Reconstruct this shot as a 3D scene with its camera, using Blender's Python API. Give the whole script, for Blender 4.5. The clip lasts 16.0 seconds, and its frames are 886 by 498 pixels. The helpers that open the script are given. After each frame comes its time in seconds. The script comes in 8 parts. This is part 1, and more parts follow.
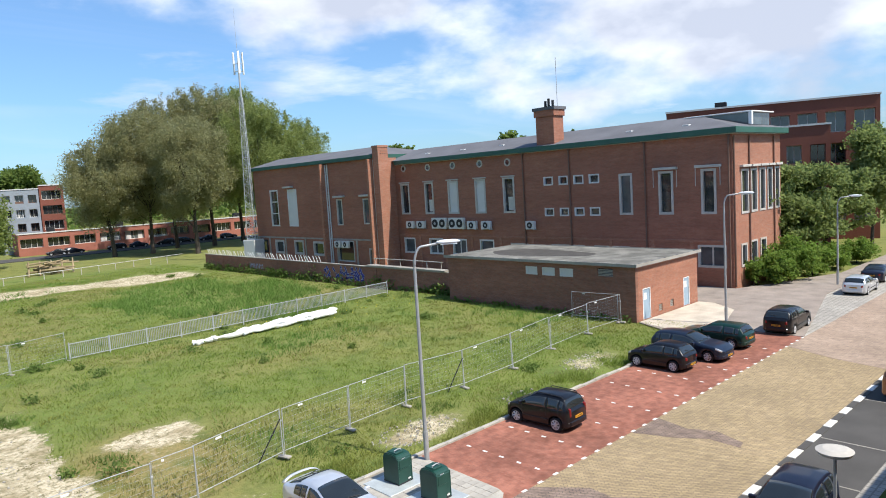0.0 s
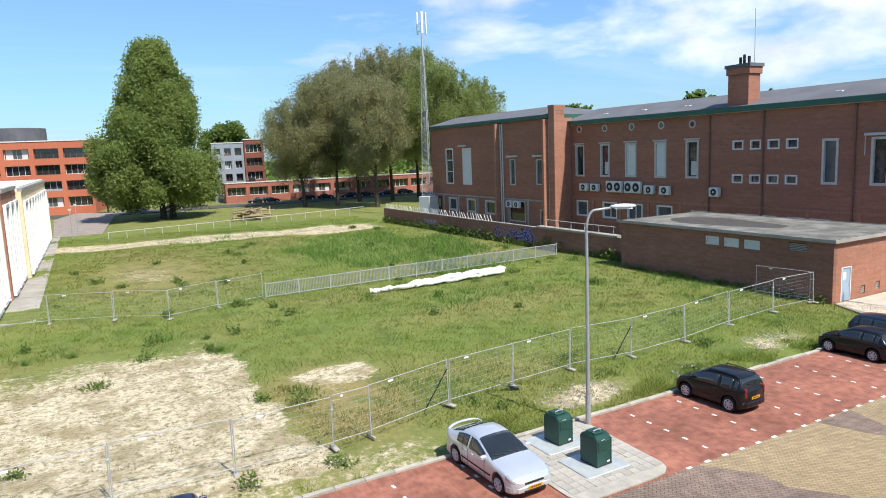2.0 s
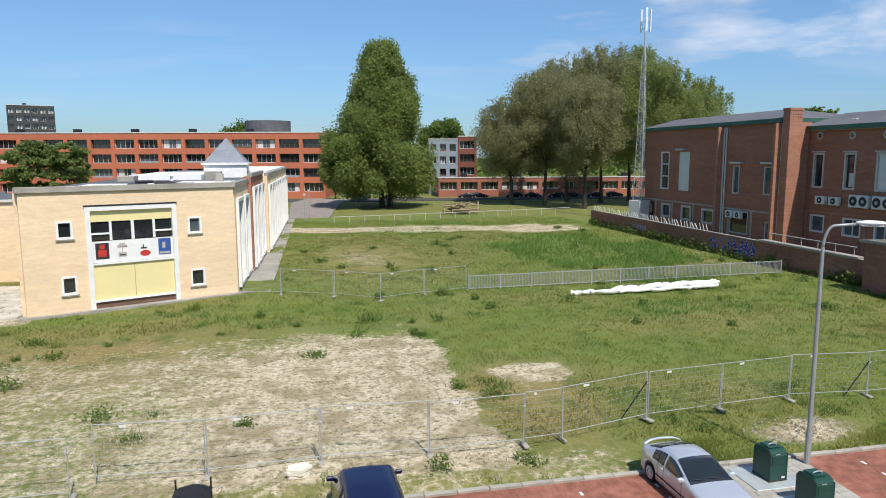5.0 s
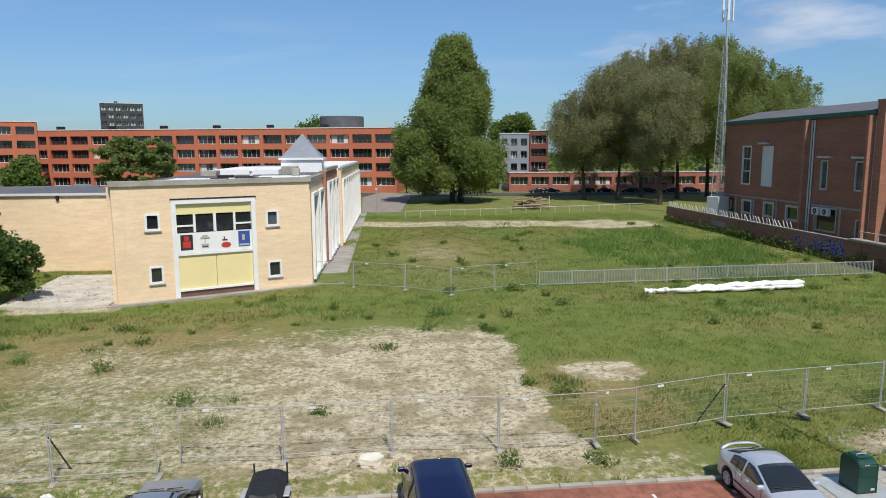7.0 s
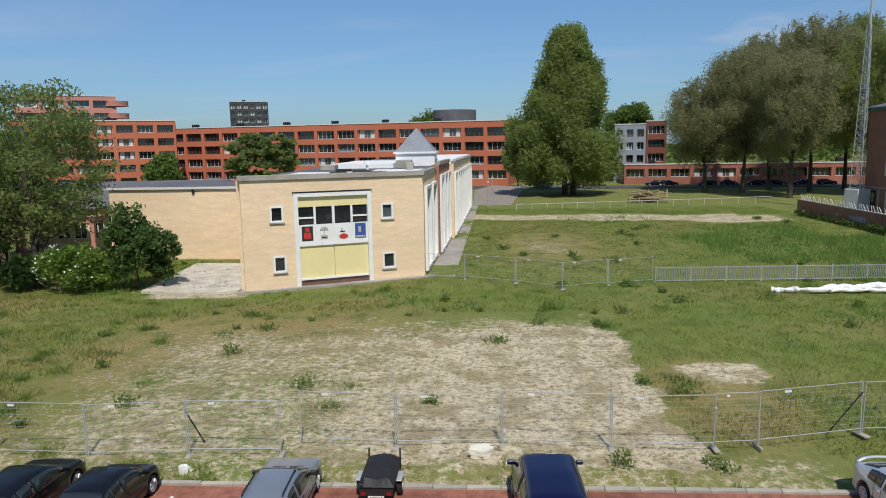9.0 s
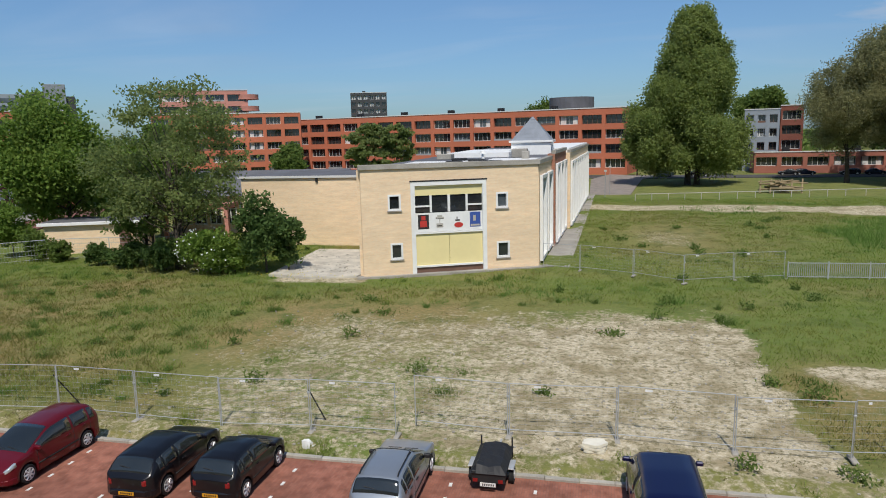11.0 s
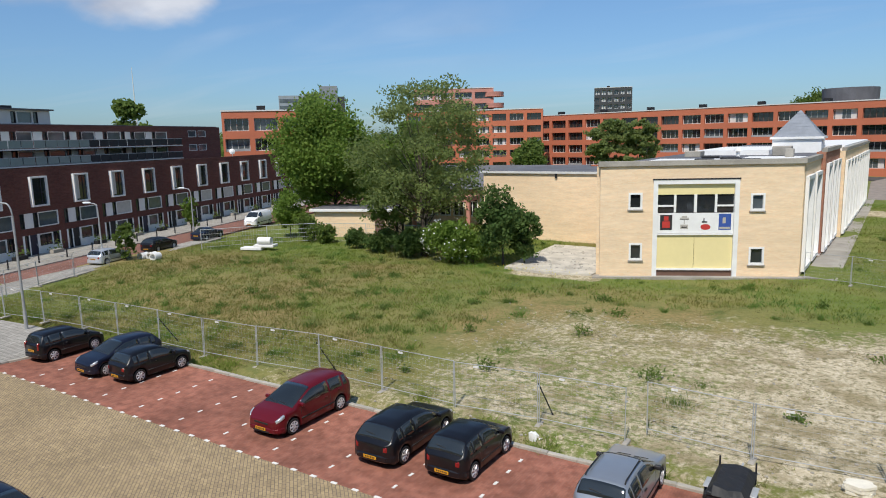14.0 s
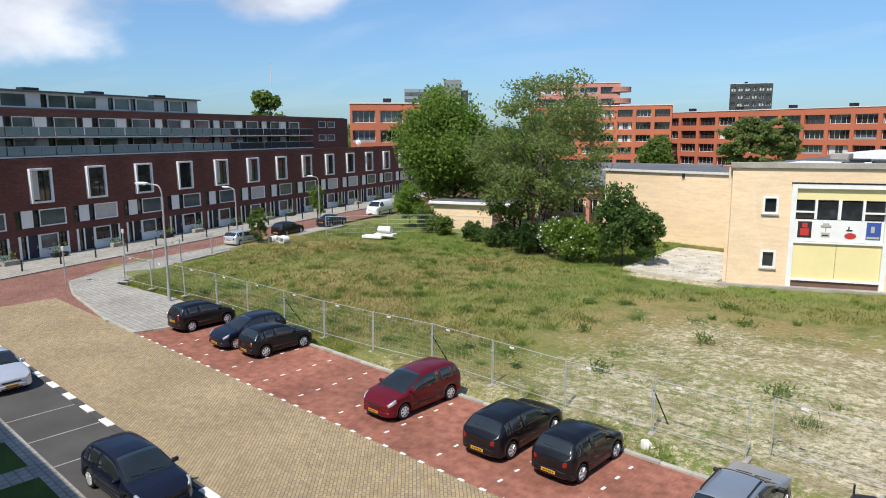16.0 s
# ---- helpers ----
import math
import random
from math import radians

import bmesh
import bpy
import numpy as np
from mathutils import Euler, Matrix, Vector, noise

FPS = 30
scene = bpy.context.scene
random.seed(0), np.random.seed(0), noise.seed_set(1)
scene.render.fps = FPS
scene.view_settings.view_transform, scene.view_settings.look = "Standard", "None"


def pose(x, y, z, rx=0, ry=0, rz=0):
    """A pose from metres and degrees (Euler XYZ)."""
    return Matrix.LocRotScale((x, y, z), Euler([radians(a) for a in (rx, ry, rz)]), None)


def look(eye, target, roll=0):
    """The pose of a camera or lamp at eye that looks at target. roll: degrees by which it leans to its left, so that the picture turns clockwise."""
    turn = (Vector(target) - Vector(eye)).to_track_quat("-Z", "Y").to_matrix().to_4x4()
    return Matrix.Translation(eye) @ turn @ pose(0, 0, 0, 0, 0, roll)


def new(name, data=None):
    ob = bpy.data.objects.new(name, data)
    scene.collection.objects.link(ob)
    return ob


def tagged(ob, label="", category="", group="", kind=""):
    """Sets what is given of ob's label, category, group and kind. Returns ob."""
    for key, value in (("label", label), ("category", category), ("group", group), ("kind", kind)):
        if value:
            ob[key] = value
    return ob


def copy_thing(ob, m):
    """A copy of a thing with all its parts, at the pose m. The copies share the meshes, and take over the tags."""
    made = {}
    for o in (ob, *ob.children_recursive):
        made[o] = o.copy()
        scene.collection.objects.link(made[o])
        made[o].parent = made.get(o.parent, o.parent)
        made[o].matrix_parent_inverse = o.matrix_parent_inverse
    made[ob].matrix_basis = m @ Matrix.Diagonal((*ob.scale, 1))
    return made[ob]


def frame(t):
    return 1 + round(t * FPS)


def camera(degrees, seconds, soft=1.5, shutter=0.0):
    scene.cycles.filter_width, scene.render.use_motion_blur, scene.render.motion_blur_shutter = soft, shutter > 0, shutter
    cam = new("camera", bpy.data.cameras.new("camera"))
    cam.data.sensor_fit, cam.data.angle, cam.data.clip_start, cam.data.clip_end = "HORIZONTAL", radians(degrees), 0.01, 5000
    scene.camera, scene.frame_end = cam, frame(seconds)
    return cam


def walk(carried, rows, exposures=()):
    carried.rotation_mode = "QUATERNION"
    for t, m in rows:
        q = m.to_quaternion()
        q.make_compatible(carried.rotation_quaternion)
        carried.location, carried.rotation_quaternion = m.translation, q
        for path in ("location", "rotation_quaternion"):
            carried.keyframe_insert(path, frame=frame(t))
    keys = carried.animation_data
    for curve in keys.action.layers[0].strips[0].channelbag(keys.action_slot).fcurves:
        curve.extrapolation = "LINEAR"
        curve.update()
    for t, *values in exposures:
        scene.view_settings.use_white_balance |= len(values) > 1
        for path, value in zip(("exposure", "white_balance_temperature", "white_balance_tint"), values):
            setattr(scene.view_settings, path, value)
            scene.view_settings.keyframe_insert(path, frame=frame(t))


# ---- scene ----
cam = camera(66.12, 16.0, 1.0)
# seconds, eye in metres, yaw to the left of +y, pitch, roll in degrees
ROWS = [
    (0, 0.314, 0.066, 9.978, -43.26, -5.56, -3.51),
    (0.5, 0.339, 0.002, 9.932, -39.20, -6.57, -3.39),
    (1, 0.312, 0.000, 9.944, -36.18, -7.62, -3.26),
    (1.5, 0.260, 0.013, 9.971, -32.67, -7.93, -2.58),
    (2, 0.201, 0.005, 10.001, -28.83, -8.16, -2.30),
    (2.5, 0.149, 0.013, 9.994, -26.21, -8.10, -1.78),
    (3, 0.111, 0.059, 9.955, -23.42, -7.89, -1.40),
    (3.5, 0.101, 0.097, 9.928, -19.06, -7.87, -1.42),
    (4, 0.141, 0.106, 9.930, -15.38, -7.68, -0.59),
    (4.2, 0.145, 0.107, 9.932, -14.22, -7.67, -0.39),
    (6.3, 0.065, 0.078, 9.965, -9.18, -8.06, -0.44),
    (6.5, 0.057, 0.062, 9.962, -8.28, -8.12, -0.44),
    (7, 0.031, 0.071, 9.975, -5.87, -8.25, -0.28),
    (7.5, 0.005, 0.038, 9.976, -3.33, -8.37, -0.26),
    (8, -0.015, 0.041, 9.978, -0.70, -8.52, -0.32),
    (8.5, -0.026, 0.018, 9.994, 1.60, -8.65, -0.69),
    (11, -0.115, -0.050, 10.026, 13.13, -9.48, -1.47),
    (11.5, -0.139, -0.032, 10.033, 17.28, -9.57, -1.92),
    (12, -0.158, -0.046, 10.045, 20.89, -9.49, -2.23),
    (12.5, -0.168, -0.055, 10.044, 24.33, -9.37, -1.92),
    (13, -0.196, -0.060, 10.048, 27.22, -9.29, -1.81),
    (13.5, -0.219, -0.065, 10.037, 29.90, -9.29, -1.66),
    (14, -0.228, -0.064, 10.024, 32.92, -9.32, -1.40),
    (14.5, -0.239, -0.075, 10.035, 35.66, -9.43, -1.00),
    (15, -0.251, -0.087, 10.031, 38.56, -9.52, -0.79),
    (15.5, -0.255, -0.096, 10.032, 41.05, -9.57, -0.55),
    (16, -0.248, -0.101, 10.027, 42.77, -9.65, -0.22),
]
walk(cam, [(t, pose(x, y, z, 90 + pitch, 0, yaw) @ pose(0, 0, 0, 0, 0, roll)) for t, x, y, z, yaw, pitch, roll in ROWS],
     [(0.0, 0.5), (2.0, 0.54), (3.0, 0.47), (4.0, 0.24), (6.5, -0.02), (7.0, -0.1), (8.0, -0.22), (8.5, -0.24), (11.0, -0.31), (12.5, -0.26), (14.0, -0.1), (15.0, 0.04), (16.0, 0.18)])

# ---- light ----
SUN_ELEVATION, SUN_WAY = 55.0, (0.22, -0.975)
world = bpy.data.worlds.new("sky")
scene.world = world
world.use_nodes = True
wn, wl = world.node_tree.nodes, world.node_tree.links
wn.clear()
sky = wn.new("ShaderNodeTexSky")
sky.sky_type, sky.sun_disc = "NISHITA", False
sky.sun_elevation = radians(SUN_ELEVATION)
sky.sun_rotation = math.atan2(SUN_WAY[0], SUN_WAY[1])
sky.air_density, sky.dust_density, sky.ozone_density = 1.0, 0.6, 2.5
co = wn.new("ShaderNodeTexCoord")
HEAPS = (((0.88, 0.40, 0.225), (0.36, 0.4, 0.15)), ((0.53, 0.80, 0.275), (0.26, 0.2, 0.075)), ((-0.955, 0.27, 0.15), (0.10, 0.12, 0.07)), ((-0.835, 0.51, 0.195), (0.13, 0.15, 0.035)))
# cloud layer: directions laid out on a flat sheet overhead
sep = wn.new("ShaderNodeSeparateXYZ")
wl.new(co.outputs["Generated"], sep.inputs[0])
up = wn.new("ShaderNodeMath"); up.operation = "MAXIMUM"; up.inputs[1].default_value = 0.0
wl.new(sep.outputs[2], up.inputs[0])
lift = wn.new("ShaderNodeMath"); lift.operation = "ADD"; lift.inputs[1].default_value = 0.09
wl.new(up.outputs[0], lift.inputs[0])
sheet = []
for k in (0, 1):
    d = wn.new("ShaderNodeMath"); d.operation = "DIVIDE"
    wl.new(sep.outputs[k], d.inputs[0]); wl.new(lift.outputs[0], d.inputs[1])
    sheet.append(d)
com = wn.new("ShaderNodeCombineXYZ")
wl.new(sheet[0].outputs[0], com.inputs[0]); wl.new(sheet[1].outputs[0], com.inputs[1])
big = wn.new("ShaderNodeTexNoise")
big.inputs["Scale"].default_value, big.inputs["Detail"].default_value, big.inputs["Roughness"].default_value = 0.42, 10, 0.6
shift = wn.new("ShaderNodeVectorMath"); shift.operation = "ADD"; shift.inputs[1].default_value = (1.6, 3.7, 0.4)
wl.new(com.outputs[0], shift.inputs[0]); wl.new(shift.outputs[0], big.inputs["Vector"])
# more cloud towards +x, clear towards -x
lean = wn.new("ShaderNodeMath"); lean.operation = "MULTIPLY_ADD"; lean.inputs[1].default_value, lean.inputs[2].default_value = 0.24, -0.13
wl.new(sep.outputs[0], lean.inputs[0])
cover = wn.new("ShaderNodeMath"); cover.operation = "ADD"
wl.new(big.outputs["Fac"], cover.inputs[0]); wl.new(lean.outputs[0], cover.inputs[1])
ramp = wn.new("ShaderNodeValToRGB")
ramp.color_ramp.elements[0].position, ramp.color_ramp.elements[1].position = 0.56, 0.74
wl.new(cover.outputs[0], ramp.inputs[0])
wisp = wn.new("ShaderNodeTexNoise")
wisp.inputs["Scale"].default_value, wisp.inputs["Detail"].default_value, wisp.inputs["Distortion"].default_value = 0.9, 8, 1.2
stretch = wn.new("ShaderNodeVectorMath"); stretch.operation = "MULTIPLY"; stretch.inputs[1].default_value = (0.35, 1.0, 1.0)
wl.new(com.outputs[0], stretch.inputs[0]); wl.new(stretch.outputs[0], wisp.inputs["Vector"])
wramp = wn.new("ShaderNodeValToRGB")
wramp.color_ramp.elements[0].position, wramp.color_ramp.elements[1].position = 0.5, 0.85
wramp.color_ramp.elements[1].color = (0.2, 0.2, 0.2, 1)
wl.new(wisp.outputs["Fac"], wramp.inputs[0])
# heaped clouds: soft bodies at their places in the sky, broken up by noise
puff = wn.new("ShaderNodeTexNoise")
puff.inputs["Scale"].default_value, puff.inputs["Detail"].default_value, puff.inputs["Roughness"].default_value = 6.0, 9, 0.52
squash = wn.new("ShaderNodeVectorMath"); squash.operation = "MULTIPLY"; squash.inputs[1].default_value = (1.0, 1.0, 2.0)
wl.new(co.outputs["Generated"], squash.inputs[0]); wl.new(squash.outputs[0], puff.inputs["Vector"])
heaps = ramp.outputs[0]
for (cx, cy, cz), (ax, ay, az) in HEAPS:
    off = wn.new("ShaderNodeVectorMath"); off.operation = "SUBTRACT"; off.inputs[1].default_value = (cx, cy, cz)
    scl = wn.new("ShaderNodeVectorMath"); scl.operation = "MULTIPLY"; scl.inputs[1].default_value = (1 / ax, 1 / ay, 1 / az)
    far = wn.new("ShaderNodeVectorMath"); far.operation = "LENGTH"
    body = wn.new("ShaderNodeMath"); body.operation = "SUBTRACT"
    edge = wn.new("ShaderNodeMapRange"); edge.interpolation_type = "SMOOTHSTEP"
    edge.inputs[1].default_value, edge.inputs[2].default_value, edge.inputs[4].default_value = -0.45, 0.3, 0.93
    gain = wn.new("ShaderNodeMath"); gain.operation = "MULTIPLY_ADD"; gain.inputs[1].default_value, gain.inputs[2].default_value = 2.2, -0.35
    wl.new(co.outputs["Generated"], off.inputs[0]); wl.new(off.outputs[0], scl.inputs[0]); wl.new(scl.outputs[0], far.inputs[0])
    wl.new(puff.outputs["Fac"], gain.inputs[0]); wl.new(gain.outputs[0], body.inputs[0]); wl.new(far.outputs["Value"], body.inputs[1])
    wl.new(body.outputs[0], edge.inputs[0])
    top = wn.new("ShaderNodeMath"); top.operation = "MAXIMUM"
    wl.new(heaps, top.inputs[0]); wl.new(edge.outputs[0], top.inputs[1])
    heaps = top.outputs[0]
both = wn.new("ShaderNodeMath"); both.operation = "MAXIMUM"
wl.new(heaps, both.inputs[0]); wl.new(wramp.outputs[0], both.inputs[1])
shade = wn.new("ShaderNodeTexNoise")
shade.inputs["Scale"].default_value, shade.inputs["Detail"].default_value = 5.0, 6
wl.new(squash.outputs[0], shade.inputs["Vector"])
cramp = wn.new("ShaderNodeValToRGB")
cramp.color_ramp.elements[0].position, cramp.color_ramp.elements[1].position = 0.38, 0.6
cramp.color_ramp.elements[0].color, cramp.color_ramp.elements[1].color = (3.8, 4.1, 4.9, 1), (6.6, 6.8, 7.3, 1)
wl.new(shade.outputs["Fac"], cramp.inputs[0])
tone = wn.new("ShaderNodeMix"); tone.data_type = "RGBA"; tone.blend_type = "MULTIPLY"; tone.inputs[0].default_value = 1.0
wl.new(sky.outputs[0], tone.inputs[6]); haze = wn.new("ShaderNodeValToRGB")
haze.color_ramp.elements[0].position, haze.color_ramp.elements[1].position = 0.0, 0.42
haze.color_ramp.elements[0].color, haze.color_ramp.elements[1].color = (0.46, 0.64, 0.86, 1), (0.86, 1.02, 1.12, 1)
wl.new(up.outputs[0], haze.inputs[0]); wl.new(haze.outputs[0], tone.inputs[7])
mixed = wn.new("ShaderNodeMix"); mixed.data_type = "RGBA"
wl.new(both.outputs[0], mixed.inputs[0]); wl.new(tone.outputs[2], mixed.inputs[6]); wl.new(cramp.outputs[0], mixed.inputs[7])
bg = wn.new("ShaderNodeBackground"); bg.inputs[1].default_value = 0.13
wout = wn.new("ShaderNodeOutputWorld")
wl.new(mixed.outputs[2], bg.inputs[0]); wl.new(bg.outputs[0], wout.inputs[0])

sun = new("sun", bpy.data.lights.new("sun", "SUN"))
sun.data.energy, sun.data.angle, sun.data.color = 4.6, radians(0.53), (1.0, 0.95, 0.87)
k = math.cos(radians(SUN_ELEVATION)) / math.hypot(*SUN_WAY)
sun.matrix_world = look((SUN_WAY[0] * k * 100, SUN_WAY[1] * k * 100, math.sin(radians(SUN_ELEVATION)) * 100), (0, 0, 0))


# ---- materials ----
def mat(name, colour, rough=0.85, metal=0.0, vary=0.25, scale=1.0, fine=14.0, bump=0.15, second=None, share=0.5, spec=0.4, island=0.0, objvary=0.0):
    """Principled surface with stains at one scale and grain at another, in metres. second: the stains' colour."""
    m = bpy.data.materials.new(name)
    m.use_nodes = True
    n, l = m.node_tree.nodes, m.node_tree.links
    p = n["Principled BSDF"]
    p.inputs["Roughness"].default_value, p.inputs["Metallic"].default_value = rough, metal
    p.inputs["Specular IOR Level"].default_value = spec
    tc = n.new("ShaderNodeTexCoord")
    a = n.new("ShaderNodeTexNoise"); a.inputs["Scale"].default_value, a.inputs["Detail"].default_value = scale, 6
    b = n.new("ShaderNodeTexNoise"); b.inputs["Scale"].default_value, b.inputs["Detail"].default_value = fine, 4
    l.new(tc.outputs["Object"], a.inputs["Vector"]); l.new(tc.outputs["Object"], b.inputs["Vector"])
    r = n.new("ShaderNodeMapRange"); r.inputs[1].default_value, r.inputs[2].default_value = 0.5 - 0.3 * share, 0.85 - 0.3 * share
    l.new(a.outputs["Fac"], r.inputs[0])
    mx = n.new("ShaderNodeMix"); mx.data_type = "RGBA"
    other = second or tuple(c * (1 - vary) for c in colour)
    mx.inputs[6].default_value, mx.inputs[7].default_value = (*colour, 1), (*other, 1)
    l.new(r.outputs[0], mx.inputs[0])
    last = mx.outputs[2]
    g = n.new("ShaderNodeMapRange"); g.inputs[3].default_value, g.inputs[4].default_value = 1 - vary * 0.7, 1 + vary * 0.7
    l.new(b.outputs["Fac"], g.inputs[0])
    h = n.new("ShaderNodeVectorMath"); h.operation = "SCALE"
    l.new(last, h.inputs[0]); l.new(g.outputs[0], h.inputs["Scale"])
    last = h.outputs[0]
    for amount, kind, out in ((island, "ShaderNodeNewGeometry", "Random Per Island"), (objvary, "ShaderNodeObjectInfo", "Random")):
        if amount:
            o = n.new(kind)
            q = n.new("ShaderNodeMapRange"); q.inputs[3].default_value, q.inputs[4].default_value = 1 - amount, 1 + amount
            l.new(o.outputs[out], q.inputs[0])
            s2 = n.new("ShaderNodeVectorMath"); s2.operation = "SCALE"
            l.new(last, s2.inputs[0]); l.new(q.outputs[0], s2.inputs["Scale"])
            last = s2.outputs[0]
    l.new(last, p.inputs["Base Color"])
    if bump:
        bp = n.new("ShaderNodeBump"); bp.inputs["Strength"].default_value, bp.inputs["Distance"].default_value = bump, 0.02
        l.new(b.outputs["Fac"], bp.inputs["Height"]); l.new(bp.outputs[0], p.inputs["Normal"])
    return m


def brick(name, colour, second, joint, width=0.22, height=0.065, flat=False, stain=0.3, angle=0.0, bump=0.4):
    """Brickwork: courses with joints, each brick of its own tone, and broad weathering. flat: laid as paving."""
    m = bpy.data.materials.new(name)
    m.use_nodes = True
    n, l = m.node_tree.nodes, m.node_tree.links
    p = n["Principled BSDF"]
    p.inputs["Roughness"].default_value = 0.9
    p.inputs["Specular IOR Level"].default_value = 0.25
    tc = n.new("ShaderNodeTexCoord")
    src = tc.outputs["Object"]
    if flat:
        mp = n.new("ShaderNodeMapping"); mp.inputs["Rotation"].default_value = (0, 0, radians(angle))
        l.new(src, mp.inputs[0]); vec = mp.outputs[0]
    else:
        sp = n.new("ShaderNodeSeparateXYZ"); l.new(src, sp.inputs[0])
        ad = n.new("ShaderNodeMath"); l.new(sp.outputs[0], ad.inputs[0]); l.new(sp.outputs[1], ad.inputs[1])
        cb = n.new("ShaderNodeCombineXYZ"); l.new(ad.outputs[0], cb.inputs[0]); l.new(sp.outputs[2], cb.inputs[1]); vec = cb.outputs[0]
    bt = n.new("ShaderNodeTexBrick")
    bt.inputs["Scale"].default_value = 1.0
    bt.inputs["Brick Width"].default_value, bt.inputs["Row Height"].default_value = width, height
    bt.inputs["Mortar Size"].default_value, bt.inputs["Mortar Smooth"].default_value = min(height, width) * 0.09, 0.2
    bt.inputs["Color1"].default_value, bt.inputs["Color2"].default_value, bt.inputs["Mortar"].default_value = (*colour, 1), (*second, 1), (*joint, 1)
    l.new(vec, bt.inputs["Vector"])
    a = n.new("ShaderNodeTexNoise"); a.inputs["Scale"].default_value, a.inputs["Detail"].default_value = 0.35, 8
    b = n.new("ShaderNodeTexNoise"); b.inputs["Scale"].default_value, b.inputs["Detail"].default_value = 2.6, 6
    sv = n.new("ShaderNodeMapping"); sv.inputs["Scale"].default_value = (1.0, 1.0, 1.0) if flat else (0.3, 0.3, 1.7)
    l.new(src, sv.inputs[0]); l.new(sv.outputs[0], a.inputs["Vector"]); l.new(sv.outputs[0], b.inputs["Vector"])
    mu = n.new("ShaderNodeMath"); mu.operation = "MULTIPLY"; l.new(a.outputs["Fac"], mu.inputs[0]); l.new(b.outputs["Fac"], mu.inputs[1])
    r = n.new("ShaderNodeMapRange"); r.inputs[1].default_value, r.inputs[2].default_value = 0.12, 0.4
    r.inputs[3].default_value, r.inputs[4].default_value = 1 - stain, 1 + stain * 0.6
    l.new(mu.outputs[0], r.inputs[0])
    h = n.new("ShaderNodeVectorMath"); h.operation = "SCALE"
    l.new(bt.outputs["Color"], h.inputs[0]); l.new(r.outputs[0], h.inputs["Scale"]); l.new(h.outputs[0], p.inputs["Base Color"])
    bp = n.new("ShaderNodeBump"); bp.invert = True
    bp.inputs["Strength"].default_value, bp.inputs["Distance"].default_value = bump, 0.01
    l.new(bt.outputs["Fac"], bp.inputs["Height"]); l.new(bp.outputs[0], p.inputs["Normal"])
    return m


def glass(name, colour, rough=0.05):
    """Window glass seen from outside by day: dark behind, with a mirror-like face."""
    m = mat(name, colour, rough, vary=0.5, scale=0.5, fine=1.2, bump=0.02, spec=0.9)
    return m


def leafy(name, colour, second, trans=0.3, patch=None):
    m = bpy.data.materials.new(name)
    m.use_nodes = True
    n, l = m.node_tree.nodes, m.node_tree.links
    p = n["Principled BSDF"]
    p.inputs["Roughness"].default_value, p.inputs["Specular IOR Level"].default_value = 0.65, 0.12
    g = n.new("ShaderNodeNewGeometry")
    tc = n.new("ShaderNodeTexCoord")
    a = n.new("ShaderNodeTexNoise"); a.inputs["Scale"].default_value = 0.35
    l.new(tc.outputs["Object"], a.inputs["Vector"])
    s = n.new("ShaderNodeMath"); s.operation = "MULTIPLY_ADD"; s.inputs[1].default_value = 0.5
    l.new(g.outputs["Random Per Island"], s.inputs[0])
    r = n.new("ShaderNodeMapRange"); r.inputs[1].default_value, r.inputs[2].default_value, r.inputs[4].default_value = 0.3, 0.7, 0.5
    l.new(a.outputs["Fac"], r.inputs[0]); l.new(r.outputs[0], s.inputs[2])
    mx = n.new("ShaderNodeMix"); mx.data_type = "RGBA"
    mx.inputs[6].default_value, mx.inputs[7].default_value = (*colour, 1), (*second, 1)
    l.new(s.outputs[0], mx.inputs[0])
    col = mx.outputs[2]
    if patch:
        a2 = n.new("ShaderNodeTexNoise"); a2.inputs["Scale"].default_value, a2.inputs["Detail"].default_value = 0.16, 5
        v2 = n.new("ShaderNodeVectorMath"); v2.operation = "MULTIPLY"; v2.inputs[1].default_value = (0.55, 1.0, 1.0)
        r2 = n.new("ShaderNodeMapRange"); r2.inputs[1].default_value, r2.inputs[2].default_value, r2.inputs[4].default_value = 0.47, 0.64, 0.65
        m2 = n.new("ShaderNodeMix"); m2.data_type = "RGBA"; m2.inputs[7].default_value = (*patch, 1)
        l.new(tc.outputs["Object"], v2.inputs[0]); l.new(v2.outputs[0], a2.inputs["Vector"]); l.new(a2.outputs["Fac"], r2.inputs[0])
        l.new(r2.outputs[0], m2.inputs[0]); l.new(col, m2.inputs[6])
        col = m2.outputs[2]
    l.new(col, p.inputs["Base Color"])
    t = n.new("ShaderNodeBsdfTranslucent"); l.new(col, t.inputs[0])
    ms = n.new("ShaderNodeMixShader"); ms.inputs[0].default_value = trans
    o = n["Material Output"]
    l.new(p.outputs[0], ms.inputs[1]); l.new(t.outputs[0], ms.inputs[2]); l.new(ms.outputs[0], o.inputs[0])
    return m


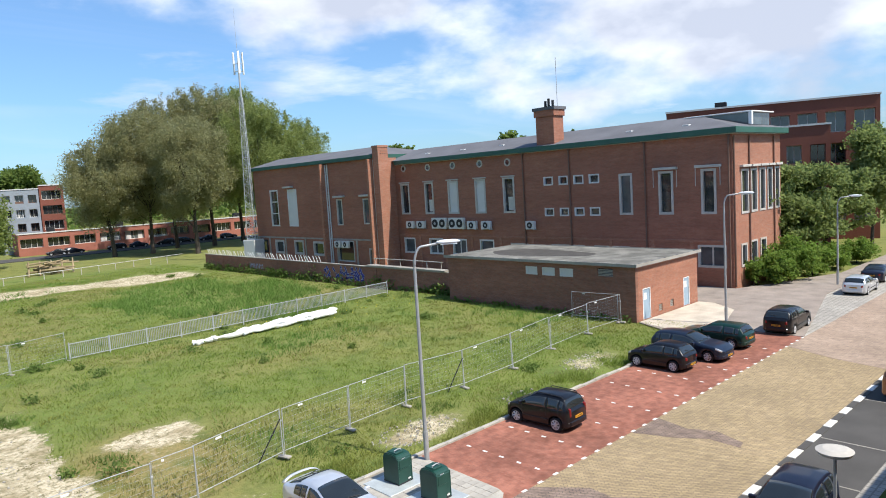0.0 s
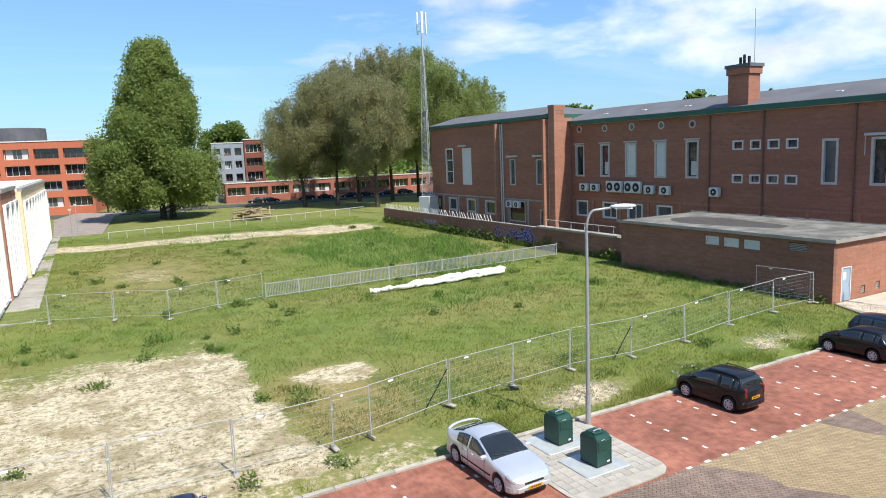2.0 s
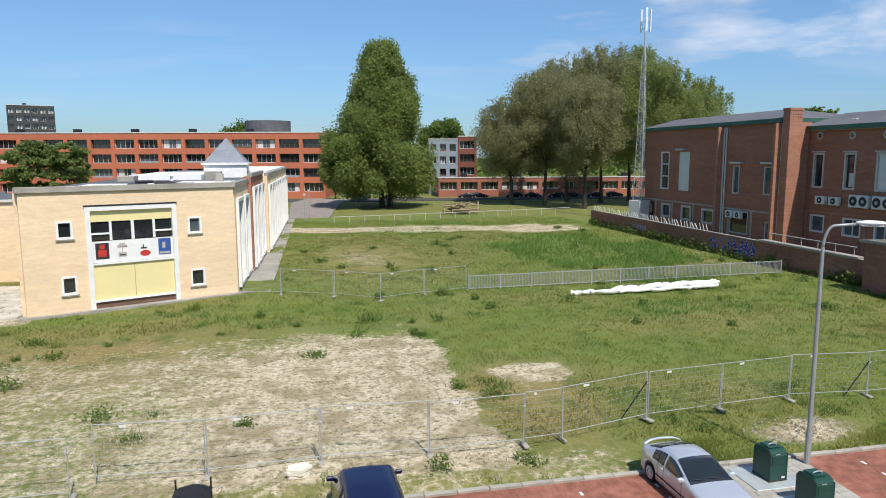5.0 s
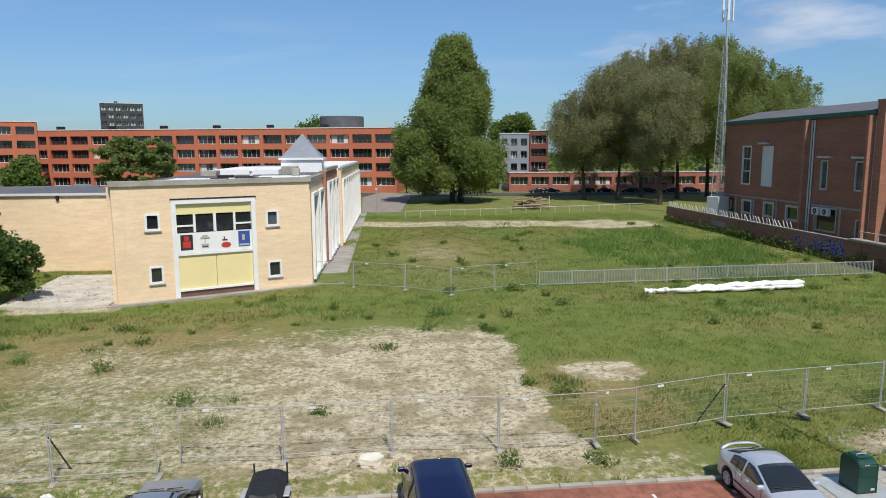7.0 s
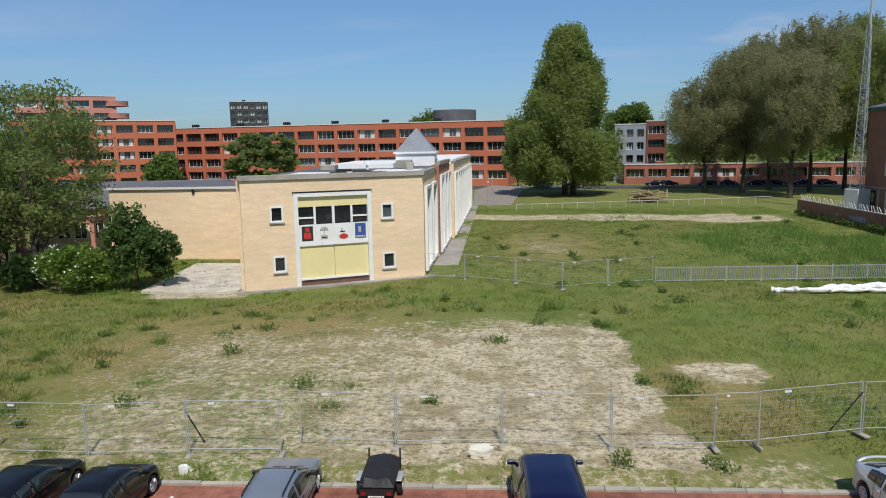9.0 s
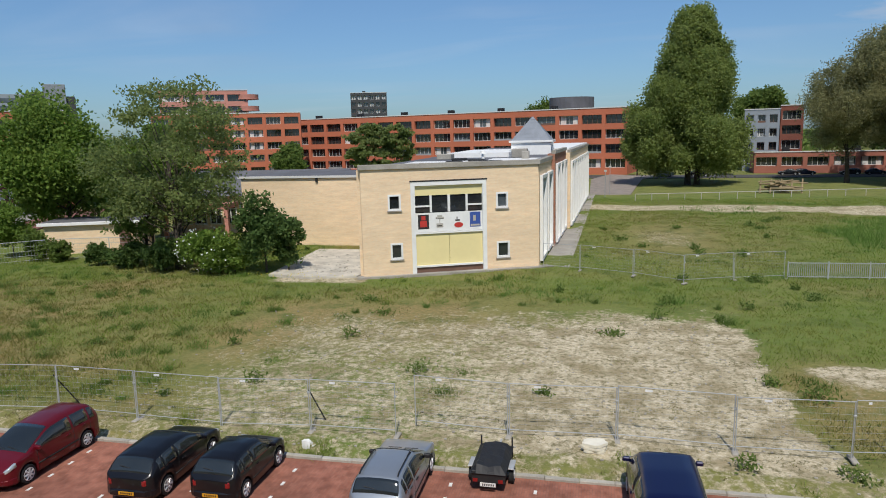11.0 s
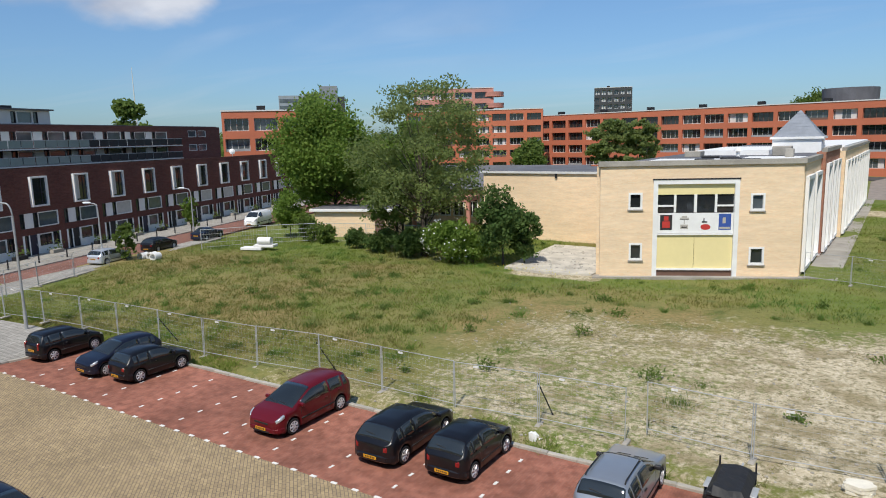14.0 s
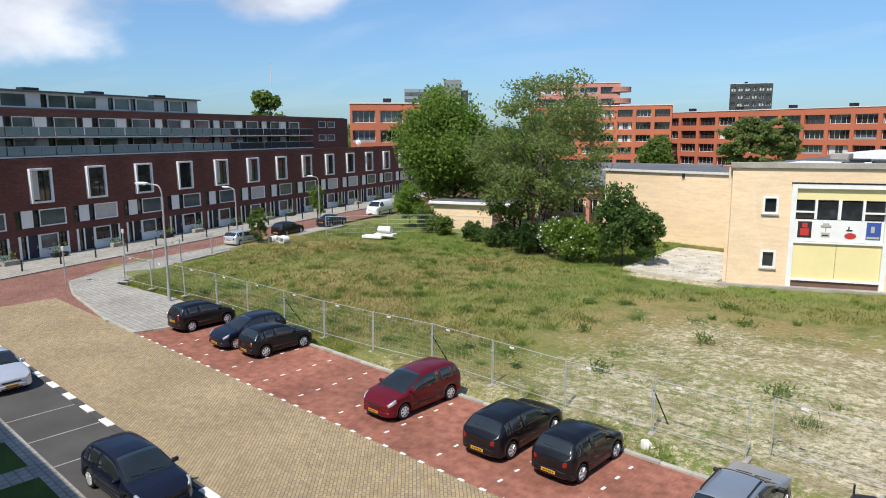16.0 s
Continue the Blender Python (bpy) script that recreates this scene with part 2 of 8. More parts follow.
M = dict(
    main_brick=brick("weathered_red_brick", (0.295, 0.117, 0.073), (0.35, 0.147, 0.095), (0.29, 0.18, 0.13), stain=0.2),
    # the shed's orange brick; also paints sunlight on the main building's walls
    shed_brick=brick("orange_and_sunlit_brick", (0.42, 0.18, 0.11), (0.33, 0.13, 0.08), (0.34, 0.25, 0.19), stain=0.18),
    # garden wall brick; on the shed its darker tone paints the shaded side
    wall_brick=brick("garden_and_shaded_brick", (0.26, 0.11, 0.072), (0.33, 0.145, 0.095), (0.26, 0.19, 0.15), stain=0.24),
    house_brick=brick("purple_brown_brick", (0.125, 0.043, 0.036), (0.175, 0.066, 0.05), (0.12, 0.08, 0.066), stain=0.25),
    yellow_brick=brick("yellow_brick", (0.86, 0.655, 0.425), (0.82, 0.585, 0.36), (0.80, 0.66, 0.49), stain=0.12),
    red_stucco=mat("orange_red_facing", (0.50, 0.15, 0.078), 0.8, vary=0.15, scale=0.12, fine=5),
    far_brick=mat("far_dark_red_brick", (0.22, 0.075, 0.05), 0.9, vary=0.25, scale=0.15, fine=4),
    pink_stucco=mat("salmon_facing", (0.55, 0.25, 0.19), 0.85, vary=0.15, scale=0.1, fine=4),
    road=brick("yellow_clinker_paving", (0.41, 0.31, 0.17), (0.32, 0.24, 0.14), (0.16, 0.13, 0.10), 0.22, 0.11, True, 0.2, 45),
    road_old=brick("brown_clinker_paving", (0.28, 0.205, 0.155), (0.22, 0.16, 0.13), (0.08, 0.07, 0.06), 0.22, 0.11, True, 0.35, 45),
    road_pink=brick("pinkish_clinker_paving", (0.40, 0.30, 0.22), (0.34, 0.25, 0.19), (0.24, 0.19, 0.15), 0.22, 0.11, True, 0.25, 45),
    bay=brick("red_clinker_paving", (0.29, 0.110, 0.072), (0.33, 0.138, 0.094), (0.25, 0.115, 0.085), 0.22, 0.075, True, 0.42, 90, 0.15),
    street=brick("dull_red_street_paving", (0.30, 0.14, 0.10), (0.23, 0.11, 0.09), (0.14, 0.1, 0.08), 0.22, 0.075, True, 0.3, 17),
    asphalt=mat("grey_asphalt", (0.085, 0.08, 0.074), 0.9, vary=0.3, scale=0.5, fine=30),
    tile=mat("concrete_paving_tile", (0.40, 0.37, 0.32), 0.9, vary=0.2, scale=1.5, fine=25, objvary=0.12),
    flags=brick("concrete_flag_paving", (0.40, 0.375, 0.33), (0.35, 0.33, 0.29), (0.25, 0.23, 0.20), 0.3, 0.3, True, 0.25, 0),
    kerb=mat("concrete_kerb", (0.42, 0.39, 0.33), 0.9, vary=0.3, scale=2, fine=20, objvary=0.12),
    concrete=mat("stained_concrete", (0.38, 0.35, 0.30), 0.9, vary=0.35, scale=0.6, fine=10),
    white=mat("white_paint", (0.80, 0.79, 0.76), 0.6, vary=0.08, scale=1.5, fine=9, bump=0.05),
    mark=mat("white_marking_stone", (0.78, 0.76, 0.71), 0.8, vary=0.2, scale=4, fine=30),
    cream=mat("cream_panel", (0.80, 0.68, 0.34), 0.6, vary=0.05, scale=0.6, fine=4, bump=0.03),
    frame_grey=mat("grey_window_frame", (0.50, 0.47, 0.42), 0.7, vary=0.15, scale=2, fine=12),
    green=mat("green_fascia", (0.035, 0.115, 0.085), 0.6, vary=0.2, scale=0.6, fine=8),
    roof=mat("grey_roofing_felt", (0.135, 0.135, 0.145), 0.85, vary=0.25, scale=0.35, fine=6),
    shed_roof=mat("gravelled_roofing_felt", (0.24, 0.23, 0.20), 0.95, vary=0.4, scale=0.9, fine=9, second=(0.11, 0.105, 0.09), share=0.7),
    # near-black: darkness behind openings put into the colour; also dark trim
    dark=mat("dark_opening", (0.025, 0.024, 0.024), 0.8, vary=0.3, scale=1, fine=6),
    glass=glass("dark_window_glass", (0.03, 0.034, 0.036)),
    glass_pale=glass("pale_window_glass", (0.10, 0.12, 0.13)),
    curtain=mat("pale_curtain", (0.55, 0.53, 0.48), 0.9, vary=0.15, scale=2, fine=10),
    blind=mat("white_blind", (0.62, 0.61, 0.58), 0.7, vary=0.06, scale=1, fine=6),
    steel=mat("galvanised_steel", (0.46, 0.47, 0.47), 0.5, 0.2, vary=0.2, scale=3, fine=25, bump=0.05),
    pole=mat("grey_painted_steel", (0.40, 0.41, 0.41), 0.5, 0.3, vary=0.2, scale=2, fine=20, bump=0.05),
    lamp_glass=mat("lamp_lens", (0.78, 0.80, 0.80), 0.3, vary=0.05, scale=3, fine=9, bump=0.0),
    copper=mat("brown_painted_steel", (0.18, 0.10, 0.07), 0.6, vary=0.2, scale=2, fine=12),
    bluedoor=mat("pale_blue_door", (0.32, 0.42, 0.50), 0.6, vary=0.12, scale=1.5, fine=12, bump=0.05),
    binsteel=mat("dark_green_paint", (0.012, 0.06, 0.045), 0.4, vary=0.2, scale=3, fine=16, bump=0.05),
    plate_steel=mat("worn_steel_plate", (0.58, 0.62, 0.61), 0.5, 0.4, vary=0.2, scale=2, fine=22),
    black=mat("black_plastic", (0.02, 0.02, 0.021), 0.6, vary=0.2, scale=4, fine=20, bump=0.05),
    tyre=mat("tyre_rubber", (0.018, 0.018, 0.018), 0.85, vary=0.2, scale=6, fine=30),
    rim=mat("alloy_rim", (0.62, 0.62, 0.63), 0.4, 0.35, vary=0.1, scale=6, fine=20, bump=0.0),
    carglass=glass("car_glass", (0.022, 0.027, 0.028), 0.06),
    redlamp=mat("red_lamp_lens", (0.24, 0.012, 0.012), 0.2, vary=0.1, scale=5, fine=12, bump=0.0, spec=0.6),
    headlamp=mat("clear_lamp_lens", (0.60, 0.62, 0.63), 0.12, 0.5, vary=0.1, scale=5, fine=12, bump=0.0, spec=0.8),
    yplate=mat("yellow_plate", (0.62, 0.30, 0.02), 0.5, vary=0.05, scale=5, fine=12, bump=0.0),
    wood=mat("weathered_timber", (0.33, 0.25, 0.14), 0.85, vary=0.35, scale=1.2, fine=12, objvary=0.2),
    bark=mat("grey_brown_bark", (0.085, 0.068, 0.05), 0.95, vary=0.4, scale=2, fine=9, bump=0.5),
    grass=leafy("meadow_grass", (0.18, 0.265, 0.042), (0.26, 0.31, 0.07), 0.5, (0.29, 0.285, 0.075)),
    grass_dry=leafy("dry_grass", (0.265, 0.245, 0.075), (0.225, 0.22, 0.066), 0.6, (0.195, 0.205, 0.055)),
    reed=leafy("tall_green_grass", (0.13, 0.245, 0.045), (0.19, 0.285, 0.07), 0.5),
    rank=leafy("rank_dark_grass", (0.115, 0.19, 0.04), (0.17, 0.24, 0.058), 0.55),
    moss=leafy("short_olive_turf", (0.135, 0.13, 0.047), (0.215, 0.18, 0.078), 0.4),
    leaf_dense=leafy("dense_green_leaves", (0.12, 0.19, 0.04), (0.20, 0.265, 0.07), 0.55),
    leaf_bright=leafy("bright_green_leaves", (0.15, 0.25, 0.04), (0.24, 0.33, 0.075), 0.55),
    leaf_olive=leafy("olive_green_leaves", (0.27, 0.27, 0.125), (0.37, 0.36, 0.185), 0.6),
    leaf_olive2=leafy("fresh_olive_leaves", (0.23, 0.28, 0.08), (0.31, 0.35, 0.13), 0.55),
    leaf_dark=leafy("dark_green_leaves", (0.08, 0.145, 0.04), (0.14, 0.205, 0.06), 0.5),
)


M["navy"] = mat("navy_paint", (0.018, 0.02, 0.045), 0.45, vary=0.1, scale=2, fine=14, bump=0.03)
M["slate"] = mat("grey_slate", (0.24, 0.26, 0.29), 0.6, vary=0.2, scale=1.5, fine=10)
M["balc"] = mat("frosted_green_glass", (0.24, 0.29, 0.265), 0.25, vary=0.1, scale=1, fine=6, bump=0.02)
M["charcoal"] = mat("charcoal_cladding", (0.055, 0.057, 0.06), 0.7, vary=0.2, scale=0.2, fine=3)
M["lawn"] = mat("mown_lawn", (0.07, 0.115, 0.025), 0.95, vary=0.35, scale=0.8, fine=20, bump=0.5, spec=0.15)


# ---- mesh helpers ----
def part(name, bm, material, parent=None, label="", smooth=False):
    """One mesh object from a bmesh, under a thing or a part."""
    me = bpy.data.meshes.new(name)
    bm.to_mesh(me)
    bm.free()
    me.materials.append(material)
    if smooth:
        me.polygons.foreach_set("use_smooth", [True] * len(me.polygons))
    ob = new(name, me)
    if parent is not None:
        ob.parent = parent
    if label:
        ob["label"] = label
    return ob


def thing(name, m, label, category, group="", kind=""):
    ob = new(name)
    ob.empty_display_size = 0.2
    ob.matrix_world = m
    return tagged(ob, label, category, group, kind)


def share(name, mesh, parent, m):
    """Another object on a mesh that is there already."""
    ob = new(name, mesh)
    ob.parent = parent
    ob.matrix_basis = m
    return ob


def box(bm, x0, x1, y0, y1, z0, z1, bevel=0.0):
    v = [bm.verts.new((x, y, z)) for z in (z0, z1) for y in (y0, y1) for x in (x0, x1)]
    f = [bm.faces.new([v[i] for i in q]) for q in ((0, 2, 3, 1), (4, 5, 7, 6), (0, 1, 5, 4), (2, 6, 7, 3), (0, 4, 6, 2), (1, 3, 7, 5))]
    if bevel:
        edges = {e for a in f for e in a.edges}
        bmesh.ops.bevel(bm, geom=list(edges), offset=bevel, segments=1, affect="EDGES")
    return f


def boxes(*rows, bevel=0.0):
    bm = bmesh.new()
    for r in rows:
        box(bm, *r, bevel=bevel)
    return bm


def tube(bm, a, b, r0, r1=None, sides=8, caps=True):
    a, b = Vector(a), Vector(b)
    r1 = r0 if r1 is None else r1
    q = (b - a).to_track_quat("Z", "Y")
    rings = []
    for c, r in ((a, r0), (b, r1)):
        rings.append([bm.verts.new(c + q @ Vector((math.cos(2 * math.pi * i / sides) * r, math.sin(2 * math.pi * i / sides) * r, 0))) for i in range(sides)])
    for i in range(sides):
        j = (i + 1) % sides
        bm.faces.new((rings[0][i], rings[0][j], rings[1][j], rings[1][i]))
    if caps:
        bm.faces.new(rings[0][::-1]); bm.faces.new(rings[1])
    return bm


def path_tube(bm, pts, radii, sides=8):
    rings = []
    pts = [Vector(p) for p in pts]
    for i, p in enumerate(pts):
        d = (pts[min(i + 1, len(pts) - 1)] - pts[max(i - 1, 0)]).normalized()
        q = d.to_track_quat("Z", "Y")
        rings.append([bm.verts.new(p + q @ Vector((math.cos(2 * math.pi * k / sides) * radii[i], math.sin(2 * math.pi * k / sides) * radii[i], 0))) for k in range(sides)])
    for a, b in zip(rings, rings[1:]):
        best = min(range(sides), key=lambda s: (a[0].co - b[s].co).length)
        for k in range(sides):
            bm.faces.new((a[k], a[(k + 1) % sides], b[(k + 1 + best) % sides], b[(k + best) % sides]))
    bm.faces.new(rings[0][::-1]); bm.faces.new(rings[-1])
    return bm


def polygon(bm, pts, z0, z1):
    lo, hi = [bm.verts.new((x, y, z0)) for x, y in pts], [bm.verts.new((x, y, z1)) for x, y in pts]
    bm.faces.new(hi); bm.faces.new(lo[::-1])
    for i in range(len(pts)):
        j = (i + 1) % len(pts)
        bm.faces.new((lo[i], lo[j], hi[j], hi[i]))
    return bm


def pierced(length, z0, z1, depth, holes, u0=0.0):
    """A wall along x, its face at y = 0 towards -y, with openings (x0, x1, z0, z1) right through it."""
    us = sorted({u0, length, *(h[0] for h in holes), *(h[1] for h in holes)})
    zs = sorted({z0, z1, *(h[2] for h in holes), *(h[3] for h in holes)})
    us, zs = [u for u in us if u0 <= u <= length], [z for z in zs if z0 <= z <= z1]
    def solid(i, j):
        if not (0 <= i < len(us) - 1 and 0 <= j < len(zs) - 1):
            return False
        u, z = (us[i] + us[i + 1]) / 2, (zs[j] + zs[j + 1]) / 2
        return not any(h[0] < u < h[1] and h[2] < z < h[3] for h in holes)
    bm = bmesh.new()
    made = {}
    def v(u, y, z):
        key = (u, y, z)
        if key not in made:
            made[key] = bm.verts.new(key)
        return made[key]
    for i in range(len(us) - 1):
        for j in range(len(zs) - 1):
            if not solid(i, j):
                continue
            a, b, c, d = us[i], us[i + 1], zs[j], zs[j + 1]
            bm.faces.new((v(a, 0, c), v(b, 0, c), v(b, 0, d), v(a, 0, d)))
            bm.faces.new((v(a, depth, d), v(b, depth, d), v(b, depth, c), v(a, depth, c)))
            if not solid(i - 1, j): bm.faces.new((v(a, 0, c), v(a, 0, d), v(a, depth, d), v(a, depth, c)))
            if not solid(i + 1, j): bm.faces.new((v(b, 0, d), v(b, 0, c), v(b, depth, c), v(b, depth, d)))
            if not solid(i, j - 1): bm.faces.new((v(b, 0, c), v(a, 0, c), v(a, depth, c), v(b, depth, c)))
            if not solid(i, j + 1): bm.faces.new((v(a, 0, d), v(b, 0, d), v(b, depth, d), v(a, depth, d)))
    return bm


def window(parent, u0, u1, z0, z1, frame_mat, pane_mat, rim=0.1, inset=0.12, proud=0.0, bars=(), cross=(), sill=0.0, pane_label="", y=0.0):
    """A window in a wall along x: frame (> pane, sill) set back in its opening. bars, cross: mullions and transoms as shares of its size."""
    yf = y - proud
    rows = [(u0, u0 + rim, yf, y + inset + 0.06, z0, z1), (u1 - rim, u1, yf, y + inset + 0.06, z0, z1),
            (u0 + rim, u1 - rim, yf, y + inset + 0.06, z0, z0 + rim), (u0 + rim, u1 - rim, yf, y + inset + 0.06, z1 - rim, z1)]
    t = rim * 0.35
    for s in bars:
        c = u0 + (u1 - u0) * s
        rows.append((c - t, c + t, y + inset - 0.05, y + inset + 0.05, z0 + rim, z1 - rim))
    for s in cross:
        c = z0 + (z1 - z0) * s
        rows.append((u0 + rim, u1 - rim, y + inset - 0.048, y + inset + 0.048, c - t, c + t))
    w = part("window", boxes(*rows), frame_mat, parent)
    part("pane", boxes((u0 + rim, u1 - rim, y + inset, y + inset + 0.02, z0 + rim, z1 - rim)), pane_mat, w, pane_label)
    if sill:
        part("sill", boxes((u0 - 0.06, u1 + 0.06, yf - sill, y + 0.05, z0 - 0.08, z0)), M["concrete"], w)
    return w


# ---- ground and streets ----
def smooth(a, b, x):
    t = min(1.0, max(0.0, (x - a) / (b - a)))
    return t * t * (3 - 2 * t)


def soil(x, y):
    """How bare the ground is at a place: 0 grass, 1 sand."""
    n = noise.noise((x * 0.25, y * 0.25, 3.1)) * 0.5 + noise.noise((x * 0.9, y * 0.9, 7.7)) * 0.3
    main = smooth(-25, -13, x + n * 5) * (1 - smooth(6.6, 7.8, x + n * 2.2)) * smooth(19.0, 20.5, y) * (1 - smooth(33, 45, y + n * 4))
    main *= 0.76 + 0.30 * smooth(-9, 4, x)
    fringe = (1 - smooth(20.5, 23.0, y + n)) * smooth(-30, -20, x) * (1 - smooth(10, 13, x)) * 0.7
    patch = 1.7 - 0.9 * math.hypot((x - 10.4) / 1.8, (y - 29.1) / 1.25) + n * 0.8
    beside = 0.62 * (1 - smooth(0, 1, abs(x - 9.5) / 3.2)) * (1 - smooth(0.3, 1, abs(y - 27.0) / 4.5))
    mid = 92.5 - 0.13 * (x - 5) if x < 30 else 89.2
    track = (1 - smooth(2.4, 5.2, abs(y - mid - n * 1.5) * (0.75 if 26 < x < 34 else 1.0))) * (1 - smooth(36, 42, x)) * smooth(-4, -1, x)
    heap = 1.25 - 0.6 * math.hypot((x - 30.0) / 2.3, (y - 21.2) / 1.2) + n
    heap2 = 1.25 - 0.7 * math.hypot((x - 17.6) / 2.2, (y - 20.6) / 0.9) + n
    yard = (1 - smooth(-16.4, -15.8, x)) * smooth(-25, -22.5, x) * smooth(42.5, 44.5, y) * (1 - smooth(55, 57, y))
    worn = 0.72 * (1 - smooth(0, 1, math.hypot((x - 6) / 9, (y - 66) / 20) + 0.4 * n)) + 0.3 * smooth(0.25, 0.6, n)
    return min(1.0, max(0.0, main, fringe, patch, track, heap, heap2, yard, worn, beside))


def dry(x, y):
    """How straw-coloured the turf is at a place."""
    n = noise.noise((x * 0.07, y * 0.10, 2.0)) + 0.6 * noise.noise((x * 0.2, y * 0.28, 6.0))
    west = 1 - smooth(-16, 2, x)
    band = west * smooth(20, 26, y) * (1 - smooth(38, 46, y))
    near = 1 - smooth(21.5, 25.5, y)
    brown = 0.9 * (1 - smooth(0.4, 1, math.hypot((x - 9.3) / 4.6, (y - 26.0) / 7.0) + 0.2 * n)) + 0.7 * (1 - smooth(0.3, 1, math.hypot((x - 7) / 12, (y - 68) / 22) + 0.4 * n)) + 0.45 * (1 - smooth(0.3, 1, math.hypot((x - 24) / 9, (y - 36) / 4) + 0.4 * n))
    return min(1.0, max(0.0, brown, 0.10 + 0.6 * band + 0.3 * near * (1 - smooth(8, 14, x)) + (0.55 + 0.35 * west) * n))


def rise(x, y):
    if y < 18.9 or x > 41.4 or x < -58 or y > 112:
        return -0.2
    n = noise.noise((x * 0.12, y * 0.12, 1.0)) * 0.18 + noise.noise((x * 0.7, y * 0.7, 5.0)) * 0.05
    edge = smooth(18.9, 19.6, y) * (1 - smooth(40.9, 41.4, x)) * smooth(-58, -53, x + 0.3 * (y - 18))
    berm = 0.35 * (1 - smooth(0, 1, math.hypot((x + 44) / 9, (y - 33) / 9)))
    return -0.2 + edge * (0.23 + max(-0.1, n) + berm)


xs = [-3000, -1200, -500, -220, -140, -100, -80, -68] + [-62 + 0.55 * i for i in range(189)] + [42, 46, 52, 60, 75, 100, 150, 260, 600, 1400, 3000]
ys = [-3000, -1000, -300, -100, -30, 0, 10, 18.3] + [18.9 + 0.5 * i for i in range(80)] + [58.9 + 0.8 * i for i in range(66)] + [114, 122, 135, 150, 170, 200, 260, 400, 800, 1600, 3000]
verts = [(x, y, rise(x, y)) for y in ys for x in xs]
w = len(xs)
faces = [(j * w + i, j * w + i + 1, (j + 1) * w + i + 1, (j + 1) * w + i) for j in range(len(ys) - 1) for i in range(w - 1)]
me = bpy.data.meshes.new("ground")
me.from_pydata(verts, [], faces)
bare = me.attributes.new("bare", "FLOAT", "POINT")
bare.data.foreach_set("value", [soil(x, y) if -60 < x < 44 and 18 < y < 113 else 0.15 for x, y, z in verts])
straw = me.attributes.new("straw", "FLOAT", "POINT")
straw.data.foreach_set("value", [dry(x, y) if -60 < x < 44 and 18 < y < 113 else 0.3 for x, y, z in verts])
me.polygons.foreach_set("use_smooth", [True] * len(faces))
ground = tagged(new("ground", me), "rough meadow ground with bare sandy patches", "ground", kind="structure")

gm = bpy.data.materials.new("meadow_soil")
gm.use_nodes = True
n, l = gm.node_tree.nodes, gm.node_tree.links
p = n["Principled BSDF"]
p.inputs["Roughness"].default_value, p.inputs["Specular IOR Level"].default_value = 0.95, 0.15
tc, at_ = n.new("ShaderNodeTexCoord"), n.new("ShaderNodeAttribute")
at_.attribute_name = "bare"
def gnoise(scale, detail, rough=0.6):
    a = n.new("ShaderNodeTexNoise")
    a.inputs["Scale"].default_value, a.inputs["Detail"].default_value, a.inputs["Roughness"].default_value = scale, detail, rough
    l.new(tc.outputs["Object"], a.inputs["Vector"])
    return a.outputs["Fac"]
def gmix(fac, a, b):
    x = n.new("ShaderNodeMix"); x.data_type = "RGBA"
    l.new(fac, x.inputs[0])
    for s, v in ((6, a), (7, b)):
        if isinstance(v, tuple): x.inputs[s].default_value = (*v, 1)
        else: l.new(v, x.inputs[s])
    return x.outputs[2]
def grange(v, a, b, c=0.0, d=1.0):
    x = n.new("ShaderNodeMapRange"); x.inputs[1].default_value, x.inputs[2].default_value, x.inputs[3].default_value, x.inputs[4].default_value = a, b, c, d
    l.new(v, x.inputs[0]); return x.outputs[0]
st_at = n.new("ShaderNodeAttribute")
st_at.attribute_name = "straw"
turf = gmix(st_at.outputs["Fac"], (0.145, 0.195, 0.042), (0.30, 0.22, 0.095))
turf = gmix(grange(gnoise(1.6, 6), 0.55, 0.85), turf, (0.26, 0.235, 0.09))
turf = gmix(grange(gnoise(5, 5), 0.4, 0.75), turf, (0.145, 0.155, 0.05))
turf = gmix(grange(gnoise(0.22, 4), 0.5, 0.72, 0, 0.4), turf, (0.25, 0.24, 0.075))
turf = gmix(grange(gnoise(0.5, 6, 0.65), 0.5, 0.66, 0, 0.7), turf, (0.085, 0.12, 0.03))
sand = gmix(grange(gnoise(1.1, 7), 0.3, 0.7), (0.58, 0.495, 0.34), (0.44, 0.365, 0.235))
sand = gmix(grange(gnoise(9, 5), 0.48, 0.7), sand, (0.72, 0.64, 0.49))
sand = gmix(grange(gnoise(0.55, 7, 0.6), 0.46, 0.62, 0, 0.75), sand, (0.27, 0.215, 0.115))
sand = gmix(grange(gnoise(3.6, 9, 0.8), 0.48, 0.60), sand, (0.19, 0.165, 0.085))
ad = n.new("ShaderNodeMath"); ad.operation = "MULTIPLY_ADD"; ad.inputs[1].default_value = 1.5
l.new(gnoise(2.6, 10, 0.8), ad.inputs[0]); l.new(grange(at_.outputs["Fac"], 0, 1, -1.05, -0.10), ad.inputs[2])
l.new(gmix(grange(ad.outputs[0], 0.30, 0.50), turf, sand), p.inputs["Base Color"])
bp = n.new("ShaderNodeBump"); bp.inputs["Strength"].default_value, bp.inputs["Distance"].default_value = 0.7, 0.12
l.new(gnoise(3.5, 8, 0.7), bp.inputs["Height"]); l.new(bp.outputs[0], p.inputs["Normal"])
me.materials.append(gm)


# pale tone that stands in for sunlight on the forecourt
M["sandy"] = mat("sunlit_forecourt", (0.56, 0.49, 0.39), 0.92, vary=0.3, scale=0.7, fine=9, bump=0.3)
